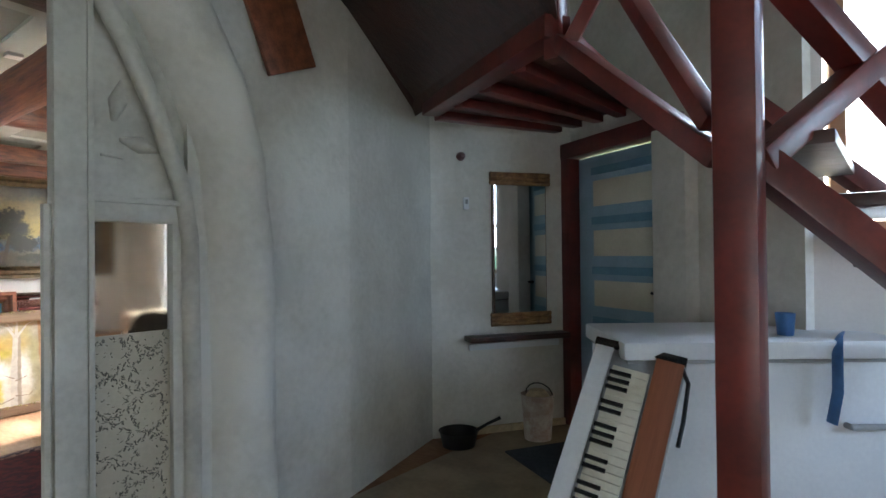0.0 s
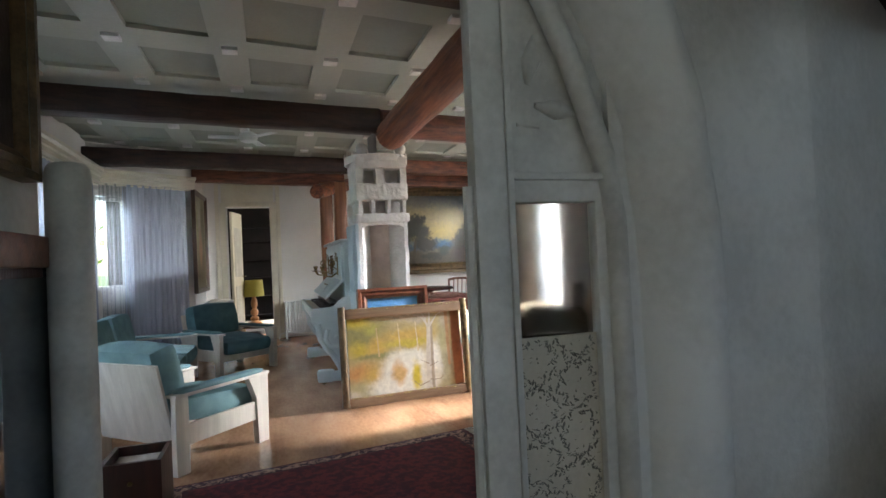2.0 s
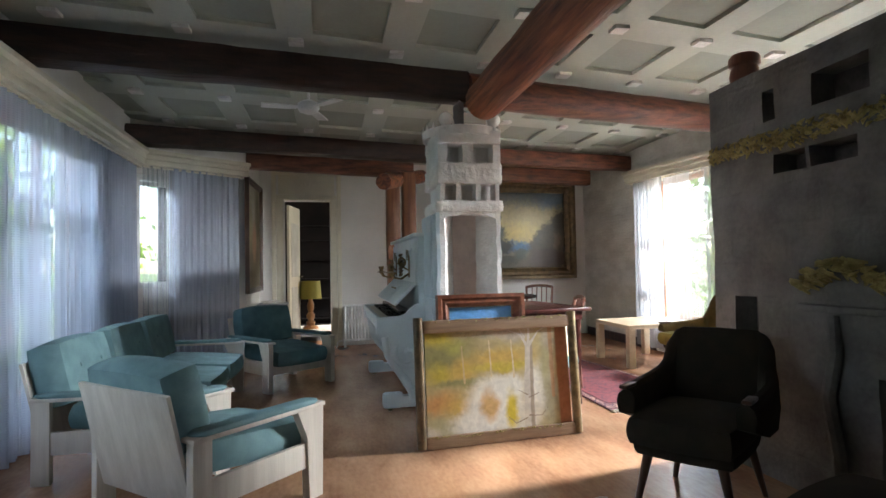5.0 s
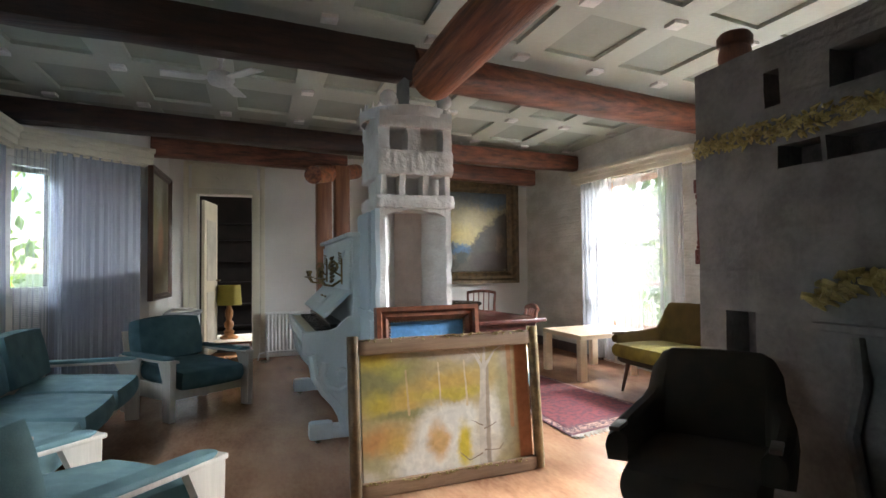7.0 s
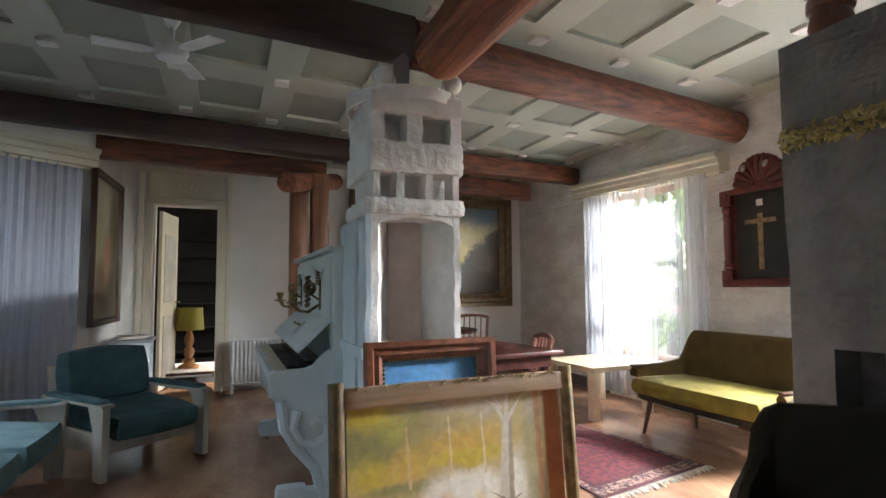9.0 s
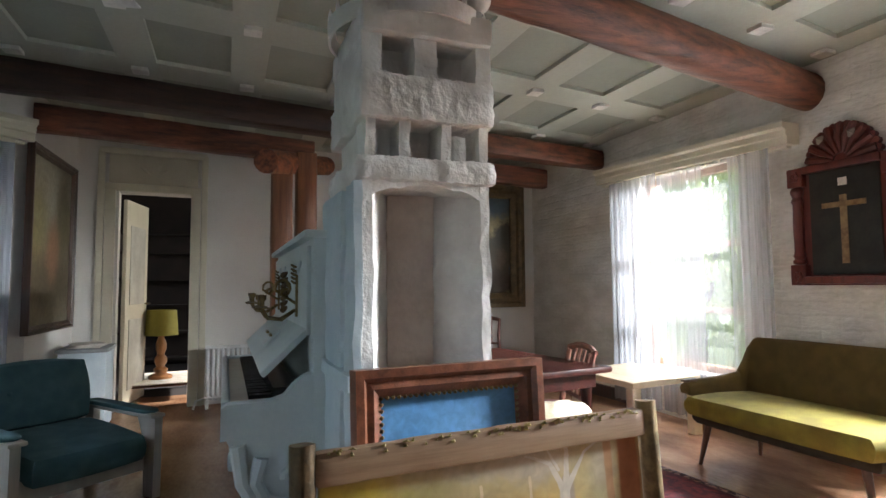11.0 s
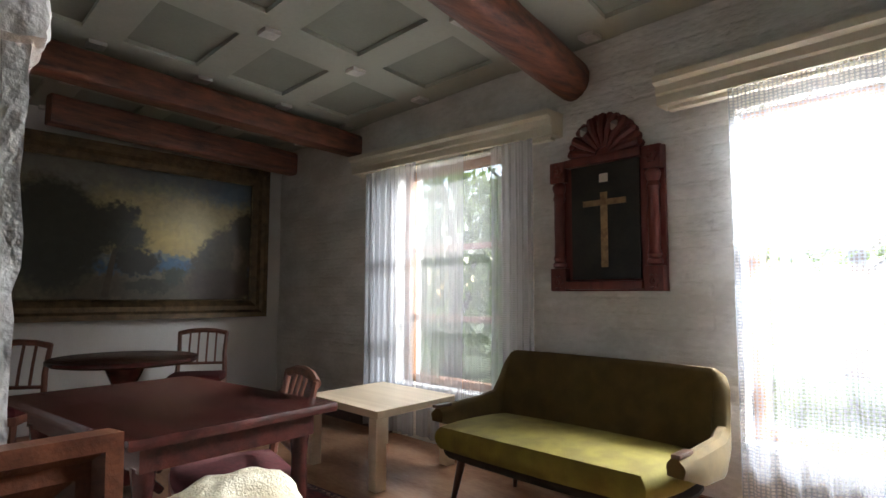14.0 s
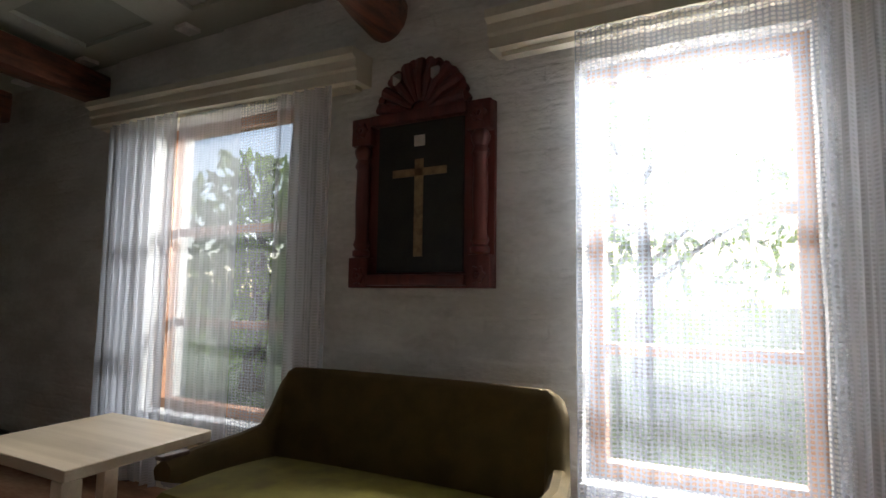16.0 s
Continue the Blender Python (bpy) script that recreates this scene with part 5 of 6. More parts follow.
def altar_picture():
    root = thing("altar_painting", pose(-5.145, 4.50, 1.15), "dark devotional painting in a carved red altar frame", "painting")
    part("backboard", box(B(), 0, -0.012, 0.40, 0.72, 0.022, 0.80), altar_red, root)
    part("canvas", box(B(), 0, -0.032, 0.41, 0.44, 0.014, 0.68), mat("dark ground oil", (0.016, 0.015, 0.014), (0.03, 0.027, 0.022), rough=0.4, scale=8), root)
    flesh = mat("ochre oil paint", (0.36, 0.24, 0.12), (0.20, 0.12, 0.06), rough=0.45, scale=20)
    bm = B()
    box(bm, 0, -0.0405, 0.36, 0.045, 0.004, 0.44), box(bm, 0, -0.0405, 0.52, 0.28, 0.004, 0.035)
    part("painted_cross", bm, flesh, root, "plain ochre cross shape", False)
    part("painted_label", box(B(), 0.0, -0.0405, 0.665, 0.055, 0.004, 0.05), cloth_white, root, "small pale painted label", False)
    for x in (-0.305, 0.305):
        bm = B()
        box(bm, x, -0.035, 0.07, 0.11, 0.07, 0.14, bevel=0.008), box(bm, x, -0.035, 0.735, 0.11, 0.07, 0.13, bevel=0.008)
        prof = [(0.026, 0.14), (0.042, 0.15), (0.042, 0.17), (0.030, 0.18), (0.040, 0.20), (0.030, 0.23), (0.034, 0.40), (0.030, 0.55), (0.040, 0.57), (0.030, 0.60), (0.042, 0.63), (0.042, 0.65), (0.028, 0.67)]
        lathe(bm, prof, 16, pose(x, -0.045, 0))
        part("side_column", bm, altar_red, root, "turned red side column")
        for z in (0.055, 0.74):
            flower = B()
            rings = [[flower.verts.new((x + r * math.cos(a) * (1 + g * math.cos(6 * a)), y, z + r * math.sin(a) * (1 + g * math.cos(6 * a)))) for a in (2 * math.pi * k / 36 for k in range(36))] for r, y, g in ((0.036, -0.069, 0.14), (0.033, -0.080, 0.14), (0.018, -0.083, 0.08), (0.010, -0.077, 0), (0.006, -0.086, 0))]
            for r0, r1 in zip(rings, rings[1:]):
                for k in range(36):
                    flower.faces.new((r0[k], r0[(k + 1) % 36], r1[(k + 1) % 36], r1[k]))
            flower.faces.new(rings[-1])
            part("rosette", flower, altar_red, root)
    part("sill", box(B(), 0, -0.045, 0.035, 0.50, 0.09, 0.05, bevel=0.012), altar_red, root)
    part("lintel", box(B(), 0, -0.04, 0.775, 0.50, 0.08, 0.05, bevel=0.01), altar_red, root)
    bm = B()
    arch = [(0.23 * math.cos(math.pi * k / 16), 0, 0.79 + 0.245 * math.sin(math.pi * k / 16)) for k in range(17)]
    slab(bm, arch, (0, -0.03, 0))
    for k in range(9):
        a = math.pi * (k + 0.5) / 9
        tube(bm, [(0.05 * math.cos(a), -0.04, 0.80 + 0.05 * math.sin(a)), (0.14 * math.cos(a), -0.055, 0.80 + 0.15 * math.sin(a)), (0.22 * math.cos(a), -0.035, 0.80 + 0.235 * math.sin(a))], [0.012, 0.026, 0.03], 8)
    for k in range(17):
        a = math.pi * k / 16
        tube(bm, [(0.225 * math.cos(a), -0.0, 0.79 + 0.24 * math.sin(a)), (0.23 * math.cos(a), -0.04, 0.79 + 0.245 * math.sin(a))], 0.022, 8)
    part("crest", bm, altar_red, root, "carved shell crest")
    for x in (-0.10, 0.10):
        tube_bm = tube(B(), [(x - 0.02, -0.075, 0.93), (x, -0.088, 0.955), (x + 0.012, -0.075, 0.975)], [0.008, 0.022, 0.008], 8)
        part("pale_petal", tube_bm, mat("worn white paint", (0.5, 0.45, 0.4), rough=0.7), root, "worn pale petal")


altar_picture()


# ---- seating ----
def teal_armchair(m, seats, label, category, fabric, group="", seat=0.62):
    """Low seat in a white plank frame with loose wool cushions; its front looks along -y."""
    w = seat * seats + 0.12
    root = thing("armchair" if seats == 1 else "sofa", m, label, category, group)
    for x in (-w / 2, w / 2):
        s = 1 if x > 0 else -1
        outline = [(-0.365, 0.445), (-0.19, 0.445), (-0.255, 0.30), (-0.265, 0.0), (-0.355, 0.0)]
        part("leg", slab(B(), [(x, y, z) for y, z in outline], (-s * 0.045, 0, 0)), white_wood, root, smooth=False)
        part("leg", box(B(), x - s * 0.0225, 0.32, 0.22, 0.045, 0.09, 0.44, bevel=0.006), white_wood, root)
        arm = part("armrest", box(B(), x - s * 0.03, 0.0, 0.449, 0.085, 0.74, 0.022, bevel=0.008), white_wood, root)
        part("arm_pad", cushion(B(), x - s * 0.03, 0.01, 0.470, 0.088, 0.71, 0.026, None, 0.1, 5), fabric, arm, "thin wool arm cover")
        part("side_rail", box(B(), x - s * 0.026, 0.02, 0.215, 0.028, 0.56, 0.12, bevel=0.005), white_wood, root)
    part("front_rail", box(B(), 0, -0.27, 0.20, w - 0.1, 0.025, 0.11, bevel=0.006), white_wood, root)
    lean = pose(0, 0.285, 0.18, -13)
    part("back_board", box(B(), 0, 0.045, 0.235, w - 0.095, 0.020, 0.49, lean, 0.005), white_wood, root)
    for k in range(seats):
        x = (k - (seats - 1) / 2) * seat
        part("seat_cushion", cushion(B(), x, -0.05, 0.315, seat - 0.005, 0.66, 0.15, pose(0, 0, 0, 4), 0.18, 8), fabric, root)
        back = part("back_cushion", cushion(B(), x, -0.05, 0.375, seat - 0.005, 0.19, 0.38, lean, 0.10 if seats == 1 else 0.03, 8), fabric, root)
        for bx, bz in ((-0.14, 0.34), (0.14, 0.34)):
            knob = B()
            lathe(knob, [(0.012, 0), (0.014, 0.004), (0.006, 0.008)], 10, lean @ pose(x + bx, -0.147, bz + 0.05, 90))
            part("button", knob, fabric, back)
    return root


teal_armchair(turned(-3.46, -0.135, 227.5), 1, "white-framed armchair with bright teal wool cushions", "armchair", teal, "teal suite")
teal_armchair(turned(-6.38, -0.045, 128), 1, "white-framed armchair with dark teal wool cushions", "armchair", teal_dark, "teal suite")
teal_armchair(turned(-5.03, -0.74, 179), 3, "three-seat white-framed sofa with teal wool cushions", "sofa", teal, "teal suite", 0.70)


def shell_seat(m, width, label, category, fabric, dark, group="", back_fabric=None):
    """Moulded lounge seat: curved back running into low arms, on splayed legs; its front looks along -y."""
    root = thing("lounge_chair" if width < 0.9 else "settee", m, label, category, group)
    h, inset = width / 2, 0.06 if width < 0.9 else 0.15
    bm = B()
    profile = [(-h + 0.02, -0.25, 0.43, 0.50), (-h, -0.10, 0.38, 0.515), (-h, 0.08, 0.37, 0.525), (-h + 0.02, 0.17, 0.37, 0.55), (-h + 0.035, 0.205, 0.36, 0.63), (-h + 0.045, 0.235, 0.36, 0.72), (-h + 0.06, 0.255, 0.36, 0.768), (-h + 0.095, 0.265, 0.36, 0.787)]
    if width < 0.9:
        profile = [(x, y, z0, z1 + (0.035 if z1 < 0.6 else -0.012)) for x, y, z0, z1 in profile]
    full = profile + [(x, 0.275, 0.36, profile[-1][3] + 0.003) for x in ((0.0,) if width < 0.9 else (-0.35, -0.12, 0.12, 0.35))] + [(-x, y, z0, z1) for x, y, z0, z1 in reversed(profile)]
    n = len(full)
    cols = []
    for i, (x, y, z0, z1) in enumerate(full):
        a, b = Vector(full[max(i - 1, 0)][:2]), Vector(full[min(i + 1, n - 1)][:2])
        d = (b - a).normalized()
        out = Vector((d.y, -d.x)) * -0.035
        lean = 0.10 * max(0, (y + 0.05)) / 0.38
        ring = []
        for dz, o, le in ((z0, 1, 0), ((z0 + z1) / 2, 1.25, 0.5), (z1 - 0.02, 1.0, 1), (z1, 0.3, 1), (z1, -0.5, 1), (z1 - 0.02, -1.0, 1), ((z0 + z1) / 2, -1.1, 0.5), (z0, -1, 0)):
            ring.append(bm.verts.new((x + out.x * o, y + out.y * o + lean * le, dz)))
        cols.append(ring)
    for c0, c1 in zip(cols, cols[1:]):
        for k in range(8):
            bm.faces.new((c0[k], c0[(k + 1) % 8], c1[(k + 1) % 8], c1[k]))
    bm.faces.new(cols[0]), bm.faces.new(cols[-1][::-1])
    bmesh.ops.subdivide_edges(bm, edges=bm.edges[:], cuts=1, use_grid_fill=True, smooth=0.3)
    part("backrest", bm, back_fabric or fabric, root, "upholstered back with shade in its colour" if back_fabric else "")
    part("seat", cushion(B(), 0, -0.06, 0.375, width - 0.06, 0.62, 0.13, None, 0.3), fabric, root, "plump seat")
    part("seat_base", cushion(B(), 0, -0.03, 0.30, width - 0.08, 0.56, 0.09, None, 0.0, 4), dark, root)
    for sx in (-1, 1):
        part("arm_tip", box(B(), sx * (h - 0.012), -0.205, profile[0][3] + 0.012, 0.04, 0.12, 0.018, bevel=0.007), walnut, root, "polished wooden arm tip")
        for y, dy in ((-0.24, -0.03), (0.20, 0.06)):
            leg = tube(B(), [(sx * (h - inset - 0.06), y, 0.29), (sx * (h - inset), y + dy, 0.0)], [0.024, 0.012], 10)
            part("leg", leg, walnut, root)
    return root


shell_seat(turned(-5.085, 3.95, 0), 1.37, "mustard olive two-seat settee on splayed wooden legs", "sofa", olive, olive_dark, "", olive_back_shade)
shell_seat(turned(-2.935, 2.11, 38), 0.54, "dark olive lounge chair with wooden arm tips", "armchair", olive_dark, olive_dark)
stool = thing("footstool", turned(-1.85, 1.95, 20), "low round olive footstool in the shade", "stool")
part("seat", cushion(B(), 0, 0, 0.36, 0.50, 0.46, 0.16, None, 0.3), olive_dark, stool)
for sx in (-1, 1):
    for sy in (-1, 1):
        part("leg", tube(B(), [(sx * 0.14, sy * 0.13, 0.30), (sx * 0.19, sy * 0.18, 0)], [0.02, 0.011], 8), walnut, stool)


# ---- tables ----
def plain_table(name, corners, height, thick, leg, material, label):
    a, b, c, d = (Vector((*p, 0)) for p in corners)
    mid = (a + b + c + d) / 4
    root = thing(name, Matrix.Translation(mid), label, "table")
    bm = B()
    slab(bm, [(p - mid) + Vector((0, 0, height - thick)) for p in (a, b, c, d)], (0, 0, thick))
    bmesh.ops.bevel(bm, geom=bm.edges[:], offset=0.004, segments=1, affect="EDGES")
    part("tabletop", bm, material, root)
    for p in (a, b, c, d):
        q = (p - mid) * (1 - leg * 0.72 / (p - mid).length)
        turn = math.atan2((b - a).y, (b - a).x)
        part("leg", box(B(), 0, 0, (height - thick) / 2, leg, leg, height - thick, pose(q.x, q.y, 0, 0, 0, math.degrees(turn)), 0.004), material, root)
    return root


plain_table("coffee_table", ((-6.08, 3.54), (-6.88, 3.55), (-6.98, 4.27), (-6.18, 4.27)), 0.455, 0.045, 0.075, birch, "low square birch coffee table by the window")
dining = thing("dining_table", turned(-5.65, 2.25, 8), "dark mahogany dining table beside the column", "table")
part("tabletop", box(B(), 0, 0, 0.725, 1.05, 0.72, 0.035, bevel=0.014), mahogany, dining)
part("apron", box(B(), 0, 0, 0.67, 0.92, 0.6, 0.08), mahogany, dining)
for sx in (-1, 1):
    for sy in (-1, 1):
        leg = B()
        lathe(leg, [(0.02, 0), (0.03, 0.05), (0.022, 0.1), (0.034, 0.35), (0.026, 0.55), (0.036, 0.64)], 12, pose(sx * 0.42, sy * 0.27, 0))
        part("leg", leg, mahogany, dining)
rt = thing("round_table", turned(-7.15, 2.5, 0), "dark round pedestal table", "table")
part("tabletop", lathe(B(), [(0.38, 0.725), (0.395, 0.735), (0.395, 0.75), (0.385, 0.757)], 36), mahogany, rt)
part("pedestal", lathe(B(), [(0.16, 0.06), (0.10, 0.10), (0.05, 0.2), (0.07, 0.35), (0.045, 0.55), (0.11, 0.70), (0.16, 0.724)], 18), mahogany, rt)
for k in range(4):
    a = k * math.pi / 2 + 0.5
    part("foot", tube(B(), [(0.08 * math.cos(a), 0.08 * math.sin(a), 0.09), (0.2 * math.cos(a), 0.2 * math.sin(a), 0.07), (0.3 * math.cos(a), 0.3 * math.sin(a), 0.025)], [0.04, 0.03, 0.022], 8), mahogany, rt)


def dining_chair(m, label):
    root = thing("dining_chair", m, label, "chair", "dining chairs")
    part("seat", cushion(B(), 0, 0, 0.45, 0.44, 0.42, 0.06, None, 0.3, 4), mat("dark red seat cover", (0.12, 0.02, 0.022), rough=0.9, scale=30) if not bpy.data.materials.get("dark red seat cover") else bpy.data.materials["dark red seat cover"], root)
    part("seat_frame", box(B(), 0, 0, 0.405, 0.42, 0.40, 0.05, bevel=0.008), chair_wood, root)
    for x in (-0.19, 0.19):
        part("leg", tube(B(), [(x, -0.18, 0.40), (x, -0.19, 0.0)], [0.02, 0.014], 8), chair_wood, root)
        part("back_post", tube(B(), [(x, 0.22, 0.0), (x, 0.19, 0.42), (x * 0.95, 0.215, 0.62), (x * 1.0, 0.255, 0.80)], [0.016, 0.02, 0.018, 0.016], 8), chair_wood, root)
    part("top_rail", tube(B(), [(-0.195, 0.257, 0.79), (-0.10, 0.268, 0.81), (0, 0.272, 0.815), (0.10, 0.268, 0.81), (0.195, 0.257, 0.79)], 0.02, 8), chair_wood, root)
    part("lower_rail", tube(B(), [(-0.18, 0.20, 0.54), (0.18, 0.20, 0.54)], 0.012, 8), chair_wood, root)
    for k in range(4):
        x = -0.105 + 0.07 * k
        part("slat", tube(B(), [(x, 0.20, 0.54), (x, 0.225, 0.66), (x, 0.268, 0.80)], 0.010, 6, True, 0.6), chair_wood, root)
    return root


chair_a = dining_chair(turned(-5.56, 2.46, -14), "reddish wooden dining chair with slatted back")
copy_thing(chair_a, turned(-8.22, 3.32, 60))
copy_thing(chair_a, turned(-7.7, 1.95, 60))
fc = thing("lounge_chair", turned(-5.02, 2.2, 0), "chair covered with a shaggy cream sheepskin", "chair")
part("seat", cushion(B(), -0.04, 0, 0.34, 0.42, 0.44, 0.12, None, 0.2), teal, fc, "teal seat cushion")
bm = B()
bmesh.ops.create_uvsphere(bm, u_segments=48, v_segments=28, radius=1.0)
for v in bm.verts:
    x, y, z = (math.copysign(abs(c) ** 0.7, c) for c in v.co)
    v.co = Vector((0.06 + 0.12 * x, 0.20 * y, 0.47 + 0.165 * z))
part("sheepskin", rough_up(rough_up(bm, 0.014, 14), 0.006, 55), fleece_mat, fc, "shaggy cream sheepskin")
for sx in (-1, 1):
    for sy in (-1, 1):
        part("leg", tube(B(), [(sx * 0.17, sy * 0.17, 0.31), (sx * 0.19, sy * 0.19, 0)], [0.02, 0.014], 8), walnut, fc)


# ---- carpets ----
def carpet(corners, label, fringe_ends):
    a, b, c, d = (Vector((*p, 0)) for p in corners)
    mid = (a + b + c + d) / 4
    root = thing("carpet", Matrix.Translation(mid), label, "rug")

    def ring(f, z0, z1):
        return [(p - mid) * f + Vector((0, 0, z0)) for p in (a, b, c, d)]
    part("border", slab(B(), ring(1.0, 0.001, 0), (0, 0, 0.008)), rug_band, root)
    part("pattern_band", slab(B(), ring(0.965, 0.008, 0), (0, 0, 0.003)), rug_border, root)
    part("inner_band", slab(B(), ring(0.87, 0.0105, 0), (0, 0, 0.002)), rug_band, root)
    part("field", slab(B(), ring(0.84, 0.0125, 0), (0, 0, 0.0015)), rug_red, root, "dark red field")
    for p, q in fringe_ends:
        p, q = (Vector((*v, 0)) for v in (corners[p], corners[q]))
        out = ((p + q) / 2 - mid).normalized()
        bm = B()
        n = 60
        for k in range(n):
            s = p.lerp(q, (k + 0.5) / n) - mid
            tip = s + out * random.uniform(0.05, 0.085) + (q - p).normalized() * random.uniform(-0.02, 0.02)
            tube(bm, [s + Vector((0, 0, 0.006)), (s + tip) / 2 + Vector((0, 0, 0.010)), tip + Vector((0, 0, 0.004))], [0.005, 0.006, 0.002], 5)
        tagged(part("fringe", bm, fringe_mat, root, "frayed pale fringe"), kind="stuff")
    return root


carpet(((-3.09, 1.63), (-2.77, -0.18), (-1.35, -0.05), (-1.65, 1.8)), "dark red patterned carpet with a pale border", ((3, 0),))
carpet(((-4.55, 2.50), (-4.80, 3.48), (-6.95, 3.30), (-6.75, 2.55)), "red patterned carpet with frayed fringe", ((0, 1),))


# ---- ceiling fan ----
fan = thing("ceiling_fan", pose(-5.05, 0.28, 0), "white three-bladed ceiling fan at rest", "fan")
part("canopy", lathe(B(), [(0.02, 2.50), (0.05, 2.56), (0.055, 2.66)], 18), white_enamel, fan)
part("rod", tube(B(), [(0, 0, 2.410), (0, 0, 2.60)], 0.012), white_enamel, fan)
part("motor", lathe(B(), [(0.03, 2.325), (0.07, 2.340), (0.085, 2.370), (0.08, 2.405), (0.03, 2.430)], 22), white_enamel, fan)
for ang in (280, 40, 163):
    mm = Matrix.Rotation(radians(ang), 4, "Z")
    blade = B()
    slab(blade, [mm @ Vector(p) for p in ((0.09, -0.03, 2.365), (0.14, -0.045, 2.362), (0.35, -0.05, 2.358), (0.355, 0.04, 2.366), (0.14, 0.04, 2.368), (0.09, 0.03, 2.369))], (0, 0, 0.008))
    bl = part("blade", blade, white_enamel, fan)
    part("bracket", box(B(), 0.10, 0, 2.375, 0.10, 0.035, 0.012, mm, 0.003), white_enamel, bl)

# ---- radiator ----
rad = thing("radiator", turned(-8.72, 0.64, 93.4), "white ribbed radiator under the far wall", "radiator")
for k in range(13):
    part("rib", tube(B(), [(k * 0.045, 0, 0.08), (k * 0.045, 0, 0.60)], 0.018, 8), white_enamel, rad)
for z in (0.10, 0.58):
    part("header", tube(B(), [(-0.02, 0, z), (0.56, 0, z)], 0.02, 8), white_enamel, rad)
for x in (0.0, 0.54):
    part("foot", box(B(), x, 0, 0.045, 0.03, 0.07, 0.09, bevel=0.005), white_enamel, rad)
part("pipe", tube(B(), [(-0.02, 0, 0.10), (-0.10, 0.0, 0.08), (-0.12, 0.0, 0.0)], 0.01, 8), white_enamel, rad)

# ---- lamp on a low table in the dark room ----
lt = thing("low_table", turned(-9.75, 0.16, 4), "low table under a fringed white cloth", "table")
part("tabletop", box(B(), 0, 0, 0.155, 0.85, 0.72, 0.03, bevel=0.008), walnut, lt)
part("table_cloth", rough_up(cut(slab(B(), [(-0.45, -0.38, 0.172), (0.45, -0.38, 0.172), (0.45, 0.38, 0.172), (-0.45, 0.38, 0.172)], (0, 0, 0.008)), 0.1), 0.003, 12), cloth_white, lt, "crumpled white cloth")
for sx in (-1, 1):
    for sy in (-1, 1):
        part("leg", box(B(), sx * 0.36, sy * 0.3, 0.07, 0.05, 0.05, 0.14), walnut, lt)
lamp = thing("table_lamp", pose(-9.70, 0.14, 0.18), "unlit lamp with olive drum shade and turned wooden foot", "lamp")
part("foot", lathe(B(), [(0.12, 0), (0.12, 0.03), (0.06, 0.06), (0.075, 0.10), (0.04, 0.13), (0.065, 0.18), (0.065, 0.22), (0.035, 0.26), (0.055, 0.32), (0.055, 0.38), (0.03, 0.44), (0.04, 0.48), (0.018, 0.52)], 18), turned_wood, lamp)
bm = B()
n = 28
for z0, z1, r0, r1 in ((0.47, 0.745, 0.172, 0.150),):
    ring = [[bm.verts.new((r * math.cos(2 * math.pi * k / n), r * math.sin(2 * math.pi * k / n), z)) for k in range(n)] for r, z in ((r0, z0), (r1, z1), (r1 - 0.006, z1), (r0 - 0.006, z0))]
    for a, b in zip(ring, ring[1:] + ring[:1]):
        for k in range(n):
            bm.faces.new((a[k], a[(k + 1) % n], b[(k + 1) % n], b[k]))
part("shade", bm, lamp_olive, lamp, "olive green drum shade")
shelf = thing("bookcase", turned(-12.4, 0.2, 90), "bookcase coloured near black for the unlit room", "bookcase")
part("back", box(B(), 0, 0.14, 1.0, 1.8, 0.02, 2.0), unlit_brown, shelf)
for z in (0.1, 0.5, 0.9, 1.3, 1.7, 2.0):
    part("shelf", box(B(), 0, 0, z, 1.8, 0.28, 0.03), unlit_brown, shelf)
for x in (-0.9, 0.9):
    part("side", box(B(), x, 0, 1.0, 0.03, 0.28, 2.02), unlit_brown, shelf)

# box of papers on a stand beside the doorway
stand = thing("side_cabinet", turned(-8.35, -0.30, 2), "small grey cabinet beside the door frame", "cabinet")
part("body", box(B(), 0, 0, 0.32, 0.46, 0.34, 0.64, bevel=0.008), stone_blue, stand)
part("top", box(B(), 0, 0, 0.655, 0.5, 0.38, 0.03, bevel=0.006), grey_plastic, stand)
papers = thing("papers", pose(-8.33, -0.30, 0.67), "loose pile of pale papers", "papers")
for k in range(4):
    part("sheet", box(B(), 0.01 * k, 0, 0.006 + 0.008 * k, 0.32, 0.24, 0.006, pose(0, 0, 0, 0, 0, 7 * k)), cloth_white, papers)


